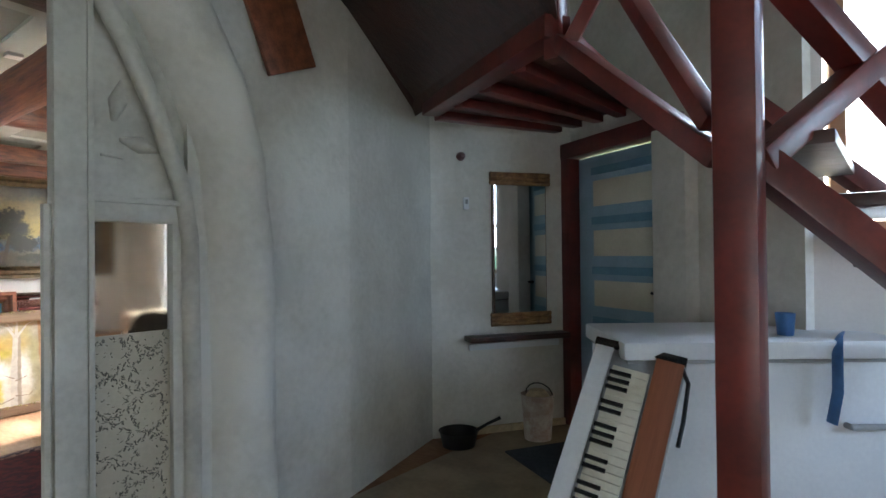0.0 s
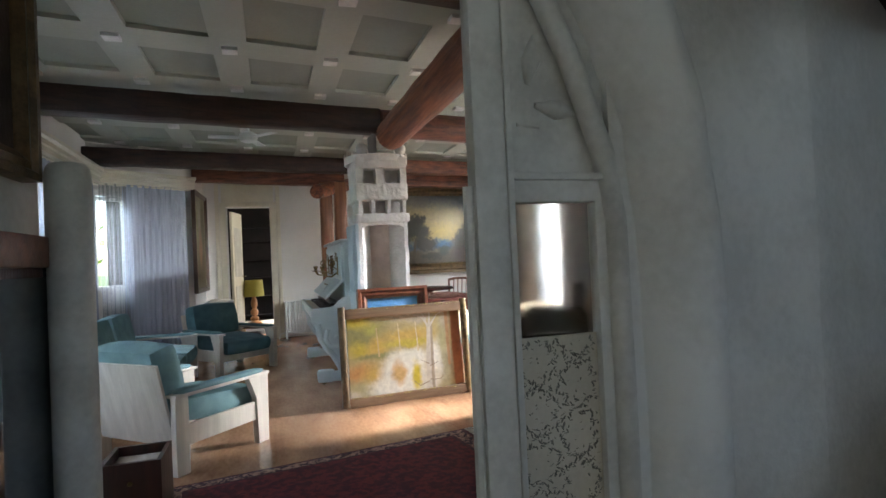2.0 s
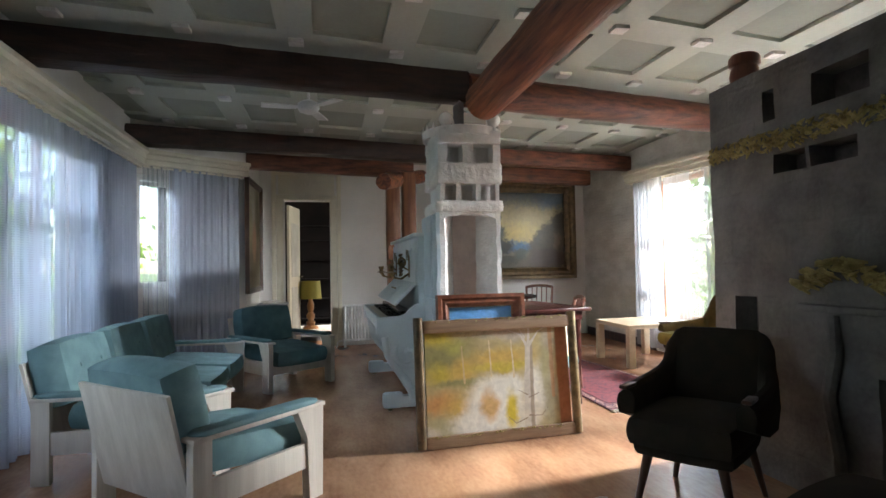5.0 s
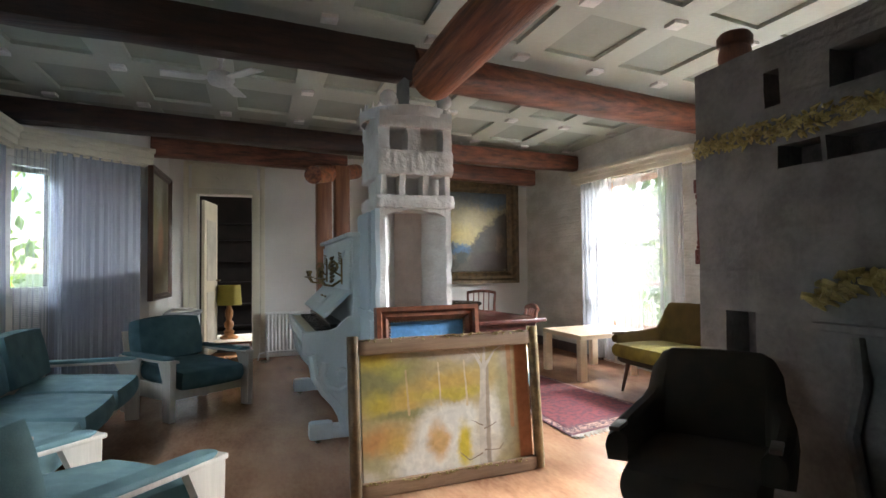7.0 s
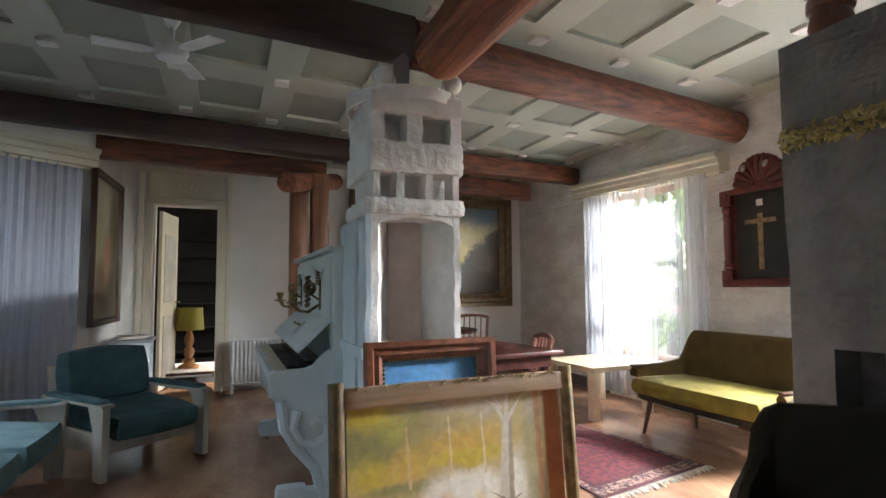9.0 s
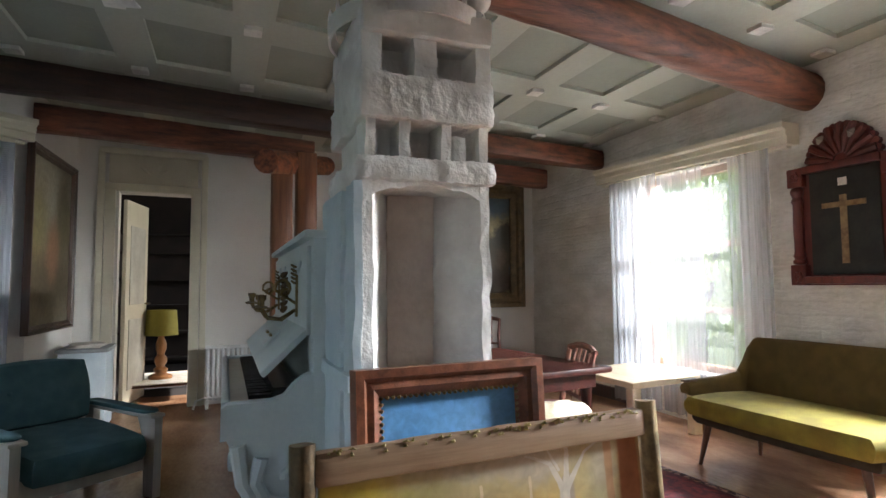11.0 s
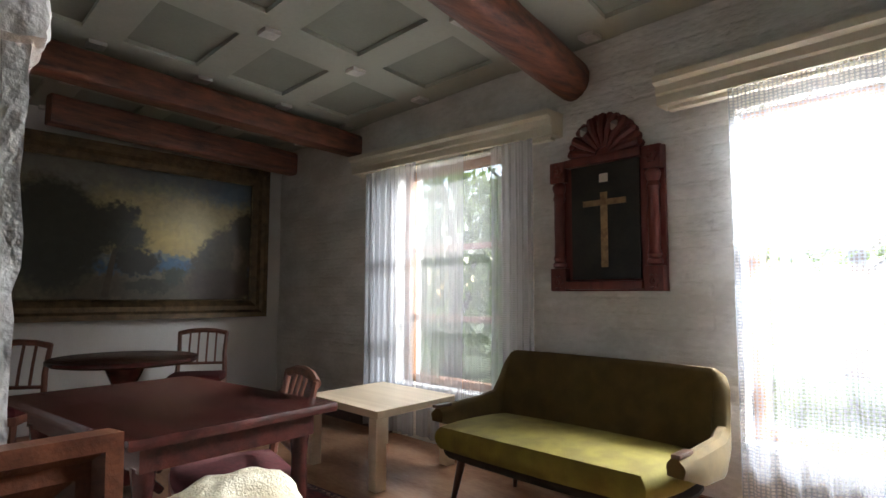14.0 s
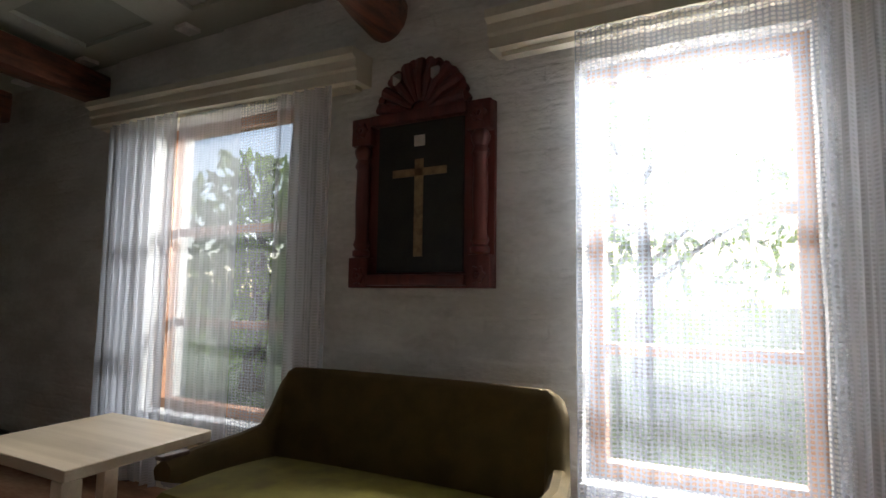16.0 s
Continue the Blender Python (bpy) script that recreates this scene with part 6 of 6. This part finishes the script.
# ---- fireplace ----
def fireplace():
    root = thing("fireplace", pose(-3.52, 2.65, 0), "tall grey limewashed brick fireplace with gilded bands", "fireplace")
    bm = B()
    holes = [(0.17, 0.34, 0.70, 0.93), (0.42, 0.50, 1.84, 2.0), (0.72, 1.02, 1.84, 2.0), (0.48, 0.68, 1.56, 1.66), (0.70, 0.95, 1.56, 1.66), (1.0, 1.5, 0.10, 0.62)]
    xs = sorted({0.0, 1.98, *(v for o in holes for v in o[:2])})
    zs = sorted({0.0, 2.12, *(v for o in holes for v in o[2:])})
    grid_solid(bm, xs, zs, holes, lambda x, z, k: Vector((x, 0.14 * k, z)))
    cut(bm, 0.12), rough_up(bm, 0.006, 4), rough_up(bm, 0.003, 16)
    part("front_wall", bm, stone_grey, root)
    bm = B()
    box(bm, 0.993, 0.475, 1.055, 1.965, 0.65, 2.11, bevel=0.01)
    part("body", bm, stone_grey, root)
    # niche backs in a darker colour than the front wall
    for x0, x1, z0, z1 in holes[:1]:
        part("brick_niche", box(B(), (x0 + x1) / 2, 0.140, (z0 + z1) / 2, x1 - x0 - 0.004, 0.008, z1 - z0 - 0.004), stone_dark, root, "dark brick niche")
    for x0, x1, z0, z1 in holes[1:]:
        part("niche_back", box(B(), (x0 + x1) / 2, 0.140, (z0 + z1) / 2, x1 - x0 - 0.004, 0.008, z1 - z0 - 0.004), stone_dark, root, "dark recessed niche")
    bm = B()
    for k in range(420):
        x = 0.0 + 1.97 * (k / 420)
        z = 1.735 + 0.03 * math.sin(k * 1.9) + random.uniform(-0.02, 0.02)
        a = random.uniform(0, 6.28)
        r = random.uniform(0.015, 0.028)
        tube(bm, [(x - r * math.cos(a), 0.004, z - r * math.sin(a)), (x + 0.008 * math.sin(a), -0.010, z), (x + r * math.cos(a), 0.002, z + r * math.sin(a))], [0.004, 0.009, 0.003], 5)
    part("leaf_band", bm, tree_gilt, root, "gilded band of curling leaves")
    bm = B()
    for k in range(90):
        x = 0.62 + 0.75 * random.random()
        z = 1.03 + 0.05 * math.sin(x * 9) + random.uniform(-0.035, 0.035)
        a = random.uniform(0, 6.28)
        r = random.uniform(0.03, 0.055)
        tube(bm, [(x - r * math.cos(a), -0.01, z - 0.5 * r * math.sin(a)), (x, -0.055, z + 0.01), (x + r * math.cos(a), -0.02, z + 0.6 * r * math.sin(a))], [0.006, 0.016, 0.004], 5)
    part("leaf_spray", bm, tree_gilt, root, "gilded spray of leaves over the mantel")
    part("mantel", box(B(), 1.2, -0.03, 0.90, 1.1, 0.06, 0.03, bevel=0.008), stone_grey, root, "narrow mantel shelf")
    for x in (0.80, 1.56):
        bm = tube(B(), [(x, 0.0, 0.86), (x + 0.03, -0.03, 0.7), (x - 0.02, -0.03, 0.5), (x + 0.02, -0.02, 0.25), (x, 0, 0.04)], 0.03, 8)
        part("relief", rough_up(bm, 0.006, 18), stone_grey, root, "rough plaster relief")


fireplace()
keg = thing("wooden_keg", pose(-3.40, 2.80, 2.13), "small brown turned wooden keg on the fireplace", "keg")
part("body", lathe(B(), [(0.065, 0), (0.075, 0.02), (0.082, 0.06), (0.075, 0.10), (0.07, 0.115), (0.085, 0.125), (0.085, 0.165), (0.07, 0.185)], 20), chair_wood, keg)


# ---- doorway between hall and living room ----
leaf = thing("door_2", pose(-0.95, 0, 0), "arched cream door leaf with floral lower panel and carved leaf", "door")
leaf["kind"] = "structure"
part("stile", box(box(B(), 0, 1.035, 1.25, 0.07, 0.11, 2.5, bevel=0.012), 0.03, 1.085, 1.25, 0.03, 0.02, 2.5, bevel=0.006), cream_old, leaf)
part("edge_bead", tube(B(), [(0.0, 0.972, 0), (0.0, 0.972, 1.36)], 0.018, 8), cream_old, leaf)
part("inner_stile", box(B(), 0, 1.385, 0.68, 0.05, 0.05, 1.36, bevel=0.008), cream_old, leaf)
part("lock_rail", box(box(B(), 0, 1.24, 1.345, 0.055, 0.33, 0.07, bevel=0.01), 0.02, 1.24, 1.385, 0.05, 0.33, 0.02, bevel=0.006), cream_old, leaf)
part("tympanum", box(B(), -0.02, 1.30, 1.93, 0.03, 0.50, 1.1), cream_old, leaf)
part("floral_panel", box(B(), -0.008, 1.22, 0.46, 0.012, 0.28, 0.92), lace_mat, leaf, "faded paper panel with dark flowers")
bm = B()
for row in range(7):
    for col in (0, 1):
        cy, cz = 1.155 + 0.132 * col, -0.02 + 0.145 * row + 0.07 * col
        for k in range(84):
            a = k * 2 * math.pi / 84
            reach = 0.060 + 0.007 * math.sin(8 * a) + random.gauss(0, 0.006)
            y, z = cy + reach * math.cos(a), cz + 1.08 * reach * math.sin(a)
            if not (1.09 < y < 1.35 and 0.02 < z < 0.91):
                continue
            t, r = random.uniform(0, 6.28), random.uniform(0.003, 0.0085)
            tube(bm, [(-0.0015, y - r * math.cos(t), z - r * math.sin(t)), (-0.0005, y, z), (-0.0015, y + r * math.cos(t), z + r * math.sin(t))], [0.0015, random.uniform(0.002, 0.0045), 0.0012], 5, True, 0.3)
for k in range(260):
    y, z, t, r = random.uniform(1.09, 1.35), random.uniform(0.02, 0.91), random.uniform(0, 6.28), random.uniform(0.002, 0.005)
    tube(bm, [(-0.0015, y - r * math.cos(t), z - r * math.sin(t)), (-0.0008, y, z), (-0.0015, y + r * math.cos(t), z + r * math.sin(t))], [0.001, 0.0022, 0.001], 5, True, 0.3)
part("printed_flowers", bm, lace_dark, leaf, "dark printed wreaths of flowers")
gp = part("panel_glass", box(B(), -0.008, 1.22, 1.12, 0.006, 0.28, 0.38), glass("frosted lace glass", (0.86, 0.86, 0.82), 0.25), leaf, "milky glass panel", False)
gp.visible_shadow = False
carve = B()
for c, ang in (((1.17, 1.66), 80), ((1.19, 1.60), -10)):
    d = Vector((0, math.cos(radians(ang)), math.sin(radians(ang))))
    p = Vector((-0.002, *c))
    tube(carve, [p, p + d * 0.07, p + d * 0.15], [0.008, 0.034, 0.004], 10, True, 0.8)
tube(carve, [(-0.002, 1.13, 1.54), (-0.002, 1.20, 1.535)], 0.006, 6)
part("carved_leaf", carve, cream_old, leaf, "carved pair of leaves")
bm = B()
inner = [(1.43, 0), (1.43, 0.7), (1.425, 1.25), (1.395, 1.45), (1.30, 1.72), (1.20, 1.94), (1.04, 2.2), (0.86, 2.4)]
tube(bm, [(-0.925, y, z) for y, z in inner], 0.035, 10)
structure("arch_moulding", bm, cream_old, "cream arched door moulding", "moulding")
bm = B()
outer = [(1.62, 0), (1.62, 0.7), (1.615, 1.25), (1.58, 1.55), (1.49, 1.85), (1.36, 2.1), (1.18, 2.35), (0.95, 2.6)]
tube(bm, [(-0.95, y, z) for y, z in outer], 0.165, 20, True, 0.62)
structure("arch_band", rough_up(cut(bm, 0.12), 0.008, 4), plaster, "thick rounded plaster arch band", "moulding")
structure("wall_over_door", box(B(), -1.0, 0.61, 3.25, 0.1, 1.66, 1.9), plaster, "plaster wall above the doorway", "wall")

# ---- dark mirror cabinet and pictures beside the doorway ----
vanity = thing("mirror_cabinet", pose(-1.3, -0.30, 0), "dark mirrored cabinet with red wooden top and cream column", "cabinet")
part("body", box(B(), 0, 0.0, 0.62, 0.66, 0.05, 1.24), dark_wood, vanity)
part("mirror_panel", box(B(), 0.0, 0.03, 0.60, 0.58, 0.008, 1.12), mirror_dark, vanity, "dark reflecting glass panel", False)
part("top_rail", box(B(), 0, 0.03, 1.24, 0.66, 0.05, 0.10, bevel=0.008), frame_wood, vanity)
part("side_rail", box(B(), -0.30, 0.03, 0.60, 0.03, 0.03, 1.18), black_key, vanity)
part("column", lathe(B(), [(0.068, 0), (0.068, 1.49), (0.064, 1.515), (0.052, 1.53)], 28, pose(-0.30, 0.10, 0)), cream_old, vanity, "smooth cream half column")
chest = thing("drawer_box", turned(-2.52, -0.22, 0), "small dark red wooden drawer box on the floor", "box")
part("body", box(box(box(box(box(B(), 0, 0, 0.02, 0.30, 0.26, 0.02), -0.14, 0, 0.15, 0.02, 0.26, 0.28), 0.14, 0, 0.15, 0.02, 0.26, 0.28), 0, -0.12, 0.15, 0.26, 0.02, 0.28), 0, 0.12, 0.15, 0.26, 0.02, 0.28), dark_wood, chest)
part("knob", lathe(B(), [(0.006, 0), (0.012, 0.015), (0.008, 0.022)], 10, pose(0.15, 0.0, 0.20, 0, 90)), brass, chest)
part("paper_lining", box(B(), 0, 0, 0.24, 0.25, 0.21, 0.01), cloth_white, chest, "white cloth inside")

# ---- stair hall ----
wall_m = turned(-1.19, 3.16, math.degrees(math.atan2(0.88, 0.57)))
mir = thing("wall_mirror", wall_m @ pose(0.625, 0, -0.01), "narrow wall mirror with bamboo ends", "mirror")
part("glass", box(B(), 0, -0.025, 1.23, 0.38, 0.012, 0.86), mirror_glass, mir, "spotted mirror glass", False)
part("backing", box(B(), 0, -0.010, 1.23, 0.40, 0.018, 0.90), walnut, mir)
for z in (0.76, 1.70):
    bar = B()
    for k in range(3):
        tube(bar, [(-0.22, -0.03, z + 0.028 * (k - 1)), (-0.08, -0.034, z + 0.028 * (k - 1)), (0.08, -0.03, z + 0.028 * (k - 1)), (0.22, -0.033, z + 0.028 * (k - 1))], [0.017, 0.015, 0.017, 0.016], 10)
    part("bamboo_bar", bar, bamboo, mir, "bound bamboo bar")
sh = thing("wall_shelf", wall_m @ pose(0.58, 0, 0.615), "narrow dark wooden wall shelf", "shelf")
part("board", box(B(), 0, -0.07, 0.02, 0.72, 0.13, 0.035, bevel=0.006), dark_wood, sh)
part("batten", box(B(), 0, -0.015, -0.04, 0.66, 0.025, 0.04), white_box, sh)
hook = thing("wall_socket", wall_m @ pose(0.15, 0, 1.83), "dark red knob in broken plaster", "fitting")
part("knob", lathe(B(), [(0.03, 0), (0.025, 0.03), (0.012, 0.05)], 12, pose(0.06, 0, 0, 90)), red_paint, hook)
sw = thing("light_switch", wall_m @ pose(0.24, -0.005, 1.52), "small white light switch", "switch")
part("plate", box(B(), 0, -0.01, 0, 0.04, 0.02, 0.08, bevel=0.006), white_box, sw)
part("rocker", box(B(), 0, -0.023, 0.01, 0.015, 0.01, 0.03), grey_plastic, sw)
pan = thing("frying_pan", turned(-0.98, 3.16, 50), "black iron frying pan on the floor", "pan")
bm = lathe(B(), [(0.10, 0.002), (0.12, 0.09), (0.126, 0.095), (0.118, 0.09), (0.098, 0.012)], 26)
part("bowl", bm, iron, pan)
part("handle", tube(B(), [(0.11, 0, 0.085), (0.18, 0, 0.12), (0.27, 0, 0.155)], [0.012, 0.009, 0.012], 8), iron, pan)
bucket = thing("paint_tin", turned(-0.66, 3.58, 0), "pale printed tin bucket with contents", "bucket")
part("body", lathe(B(), [(0.085, 0), (0.105, 0.28), (0.11, 0.285), (0.10, 0.285), (0.095, 0.24)], 24), tin, bucket)
part("handle", tube(B(), [(0.10 * math.cos(a), 0.02, 0.27 + 0.08 * math.sin(a)) for a in [math.pi * k / 8 for k in range(9)]], 0.004, 6), iron, bucket)
part("content", lathe(B(), [(0.06, 0.22), (0.08, 0.27), (0.05, 0.31), (0.01, 0.315)], 14), straw, bucket)
mat_ob = thing("door_mat", turned(-0.32, 3.3, -30), "dark blue grey door mat", "mat")
part("mat", box(B(), 0, 0, 0.008, 0.55, 0.5, 0.012, bevel=0.004), mat("dark mat", (0.06, 0.07, 0.09), rough=1, scale=40), mat_ob)
structure("baseboard_3", box(B(), 0.55, -0.012, 0.02, 0.95, 0.02, 0.05, wall_m), straw, "pale wooden floor batten", "skirting")

door_m = turned(-0.66, 4.05, math.degrees(math.atan2(-0.82, 1.51)))
bm = B()
box(bm, 0.07, -0.03, 0.93, 0.10, 0.10, 1.86, door_m, 0.012)
box(bm, 0.535, -0.03, 1.89, 1.06, 0.11, 0.11, door_m, 0.012)
structure("trim_3", bm, red_paint, "oxblood painted door frame", "door frame")
structure("trim_7", box(B(), 1.03, -0.035, 0.93, 0.24, 0.11, 1.86, door_m, 0.012), plaster, "white plastered post beside the door", "door frame")
bd = thing("door_3", door_m @ pose(0.13, 0.03, 0, 0, 0, 2), "light blue panelled door with pale panels", "door")
bd["kind"] = "structure"
part("leaf", box(B(), 0.42, 0, 0.925, 0.90, 0.04, 1.81, bevel=0.006), blue_door, bd)
for k in range(5):
    z = 0.26 + 0.33 * k
    part("door_panel", box(B(), 0.42, -0.022, z, 0.56, 0.012, 0.17, bevel=0.004), cream, bd, "pale raised panel")
    part("panel_stripe", box(B(), 0.42, -0.022, z + 0.15, 0.60, 0.01, 0.05, bevel=0.003), blue_door_dark, bd, "mid blue stripe")
part("door_handle", tube(B(), [(0.76, -0.02, 0.95), (0.76, -0.06, 0.95), (0.68, -0.06, 0.95)], 0.009), iron, bd)

freezer = thing("chest_freezer", turned(0.62, 3.0, 38), "white chest freezer used as a counter", "freezer")
part("body", box(B(), 0, 0.06, 0.38, 1.05, 0.56, 0.76, bevel=0.02), white_box, freezer)
part("lid", box(B(), 0, 0.05, 0.81, 1.10, 0.62, 0.07, bevel=0.015), white_box, freezer)
part("handle", tube(B(), [(0.30, -0.23, 0.52), (0.30, -0.26, 0.52), (0.48, -0.26, 0.52), (0.48, -0.23, 0.52)], 0.012, 8), grey_plastic, freezer)
part("seal", box(B(), 0, 0.05, 0.767, 1.06, 0.58, 0.012), grey_plastic, freezer)
cup = thing("plastic_cup", pose(0.80, 3.02, 0.845), "blue plastic drinking cup on the freezer", "cup")
part("body", lathe(B(), [(0.03, 0), (0.038, 0.09), (0.034, 0.09), (0.028, 0.01)], 16), blue_plastic, cup)
towel = thing("cloth_strip", pose(0.98, 2.97, 0), "blue plastic strip hanging over the edge", "strip")
part("strip", tube(B(), [(0, 0.10, 0.855), (0, 0.0, 0.85), (0.0, -0.05, 0.80), (0.0, -0.055, 0.66), (-0.02, -0.055, 0.54)], 0.022, 8, True, 0.3), blue_plastic, towel)

# electric organ standing on end
up = (Vector((0.377, 2.56, 0.80)) - Vector((0.345, 1.94, 0.0)))
zaxis = up.normalized()
xaxis = Vector((0.86, 0.30, 0)).normalized()
xaxis = (xaxis - zaxis * xaxis.dot(zaxis)).normalized()
yaxis = zaxis.cross(xaxis)
om = Matrix(((xaxis.x, yaxis.x, zaxis.x, 0.345), (xaxis.y, yaxis.y, zaxis.y, 1.94), (xaxis.z, yaxis.z, zaxis.z, 0.02), (0, 0, 0, 1)))
organ = thing("electric_organ", om, "grey electric organ with yellowed keys, stood on end", "keyboard")
part("case", box(B(), 0, 0.03, 0.5, 0.34, 0.07, 1.0, bevel=0.008), grey_plastic, organ)
part("wood_panel", box(B(), 0.115, -0.012, 0.5, 0.10, 0.016, 0.98, bevel=0.004), wood("orange veneer", (0.34, 0.11, 0.05), (0.22, 0.07, 0.03), along="z"), organ, "reddish veneered panel")
part("control_strip", box(B(), -0.13, -0.010, 0.5, 0.07, 0.014, 0.98, bevel=0.003), white_box, organ)
for k in range(28):
    z = 0.06 + 0.0305 * k
    part("white_key", box(B(), -0.012, -0.014, z, 0.135, 0.016, 0.0285), ivory, organ, smooth=False)
for k in range(28):
    if k % 7 not in (2, 6):
        part("black_key", box(B(), -0.045, -0.026, 0.075 + 0.0305 * k, 0.08, 0.014, 0.014), black_key, organ, smooth=False)
part("end_cap", box(B(), 0, 0.0, 0.985, 0.34, 0.05, 0.03, bevel=0.004), black_key, organ)
part("cable", tube(B(), [(0.16, 0.0, 0.96), (0.19, -0.02, 0.9), (0.20, -0.03, 0.75), (0.20, -0.03, 0.66)], 0.008, 6), black_key, organ)

hatch = thing("wall_board", pose(-0.92, 1.84, 2.12, 0, 0, 90) @ Matrix.Rotation(radians(-22), 4, "Y"), "brown wooden board hung askew on the wall", "board")
part("board", box(B(), 0, -0.012, 0.08, 0.26, 0.024, 0.42, bevel=0.004), frame_wood, hatch)


def stairs():
    root = thing("timber_stair", pose(0, 0, 0), "oxblood painted timber stair with post and braces", "staircase")
    part("post", box(B(), 0.87, 1.83, 2.0, 0.105, 0.105, 4.0, bevel=0.03), red_paint, root)
    def bar(name, a, b, w):
        bm = B()
        d = Vector(b) - Vector(a)
        turn = d.to_track_quat("Z", "Y").to_matrix().to_4x4()
        box(bm, 0, 0, d.length / 2, w, w * 0.8, d.length, Matrix.Translation(a) @ turn, 0.008)
        part(name, bm, red_paint, root)
    bar("brace", (0.28, 2.10, 1.90), (0.83, 1.85, 1.41), 0.07)
    bar("brace", (0.50, 2.12, 2.02), (0.81, 1.86, 1.50), 0.06)
    bar("brace", (0.30, 2.09, 1.86), (0.42, 2.16, 2.12), 0.06)
    bar("brace", (0.26, 2.10, 1.84), (0.27, 2.10, 2.6), 0.07)
    bar("brace", (0.90, 1.88, 1.40), (1.16, 2.30, 1.74), 0.08)
    bar("brace", (0.93, 1.93, 1.88), (1.22, 2.42, 1.50), 0.08)
    bar("stringer", (0.88, 1.90, 1.42), (1.45, 2.20, 0.85), 0.10)
    bar("stringer", (0.75, 2.58, 1.72), (1.5, 3.05, 1.00), 0.08)
    for k in range(5):
        part("tread", box(B(), 0.93 + 0.13 * k, 2.35 + 0.08 * k, 1.46 - 0.15 * k, 0.24, 0.75, 0.035, pose(0, 0, 0), 0.006), dark_wood, root)
    bm = B()
    for k in range(8):
        slab(bm, [(-0.95 + 0.0, 2.90, 2.02), (-0.62, 3.92, 2.06), (0.02, 3.70, 2.06), (0.28, 2.12, 1.96)], (0, 0, 0.03)) if k == 0 else None
    part("landing_soffit", bm, dark_wood, root, "dark boards under the landing")
    for k in range(5):
        f = k / 4
        a, b = Vector((-0.93, 2.92, 2.0)).lerp(Vector((0.27, 2.14, 1.93)), f), Vector((-0.64, 3.88, 2.04)).lerp(Vector((0.02, 3.68, 2.04)), f)
        bar("joist", a, b, 0.07)
    bar("landing_edge", (-0.95, 2.88, 2.03), (0.28, 2.08, 1.95), 0.10)
    bm = B()
    slab(bm, [(-1.2, 3.0, 2.04), (0.28, 2.08, 1.95), (0.60, 1.2, 2.80), (-1.0, 1.55, 2.80)], (0, 0, 0.04))
    part("upper_soffit", bm, dark_wood, root, "dark sloping boards under the upper stair")


stairs()


# ---- the garden beyond the windows ----
def tree(x, y, height, spread, seed):
    random.seed(seed)
    root = thing("tree", pose(x, y, -0.5), "leafy garden tree in sunlight", "tree", "garden trees")
    bm = B()
    tube(bm, [(0, 0, 0), (0.1, 0.05, height * 0.35), (0.0, 0.1, height * 0.7)], [0.22, 0.16, 0.07], 10)
    for k in range(7):
        a = k * 0.9
        z = height * (0.3 + 0.06 * k)
        tube(bm, [(0.05, 0.05, z), (0.5 * spread * math.cos(a), 0.5 * spread * math.sin(a), z + height * 0.15), (0.85 * spread * math.cos(a), 0.85 * spread * math.sin(a), z + height * 0.24)], [0.08, 0.045, 0.015], 6)
    part("trunk", bm, bark, root)
    verts, faces = [], []
    for k in range(2600):
        a, h = random.uniform(0, 6.283), random.random()
        r = spread * math.sqrt(random.random()) * (0.45 + 0.75 * math.sin(math.pi * min(1, h * 0.9 + 0.08)))
        c = Vector((r * math.cos(a), r * math.sin(a), height * (0.10 + 0.90 * h)))
        if noise.noise(c * 0.9 + Vector((seed, 0, 0))) < -0.12:
            continue
        q = Euler((random.uniform(0, 3), random.uniform(0, 3), random.uniform(0, 3))).to_matrix()
        s = random.uniform(0.09, 0.2)
        i = len(verts)
        verts += [tuple(c + q @ Vector(p) * s) for p in ((-1, 0, 0), (0, -0.45, 0.1), (1, 0, 0), (0, 0.45, 0.1))]
        faces.append((i, i + 1, i + 2, i + 3))
    me = bpy.data.meshes.new("crown")
    me.from_pydata(verts, [], faces)
    me.materials.append(leaf_mat)
    crown = new("crown", me)
    crown.parent = root
    crown["label"] = "loose crown of small green leaves"
    return root


for k, (x, y, h, s) in enumerate(((-7.9, 8.6, 3.4, 1.3), (-9.6, 10.4, 4.6, 1.9), (-8.3, 12.6, 5.5, 2.2), (-11.6, 9.6, 4.0, 1.8), (-9.5, 12.5, 5.5, 2.4), (-6.0, 15.5, 6.5, 2.8), (-12.5, 16, 7.0, 3.0), (-9.0, -6.0, 5.0, 2.3), (-5.6, -5.2, 4.6, 2.2), (-7.6, -4.6, 4.2, 1.5), (-14.5, -6.5, 6.5, 3.0), (-6.0, -10.0, 6.0, 3.0), (-12.0, -11.0, 7.5, 3.2))):
    tree(x, y, h, s, 11 + k)
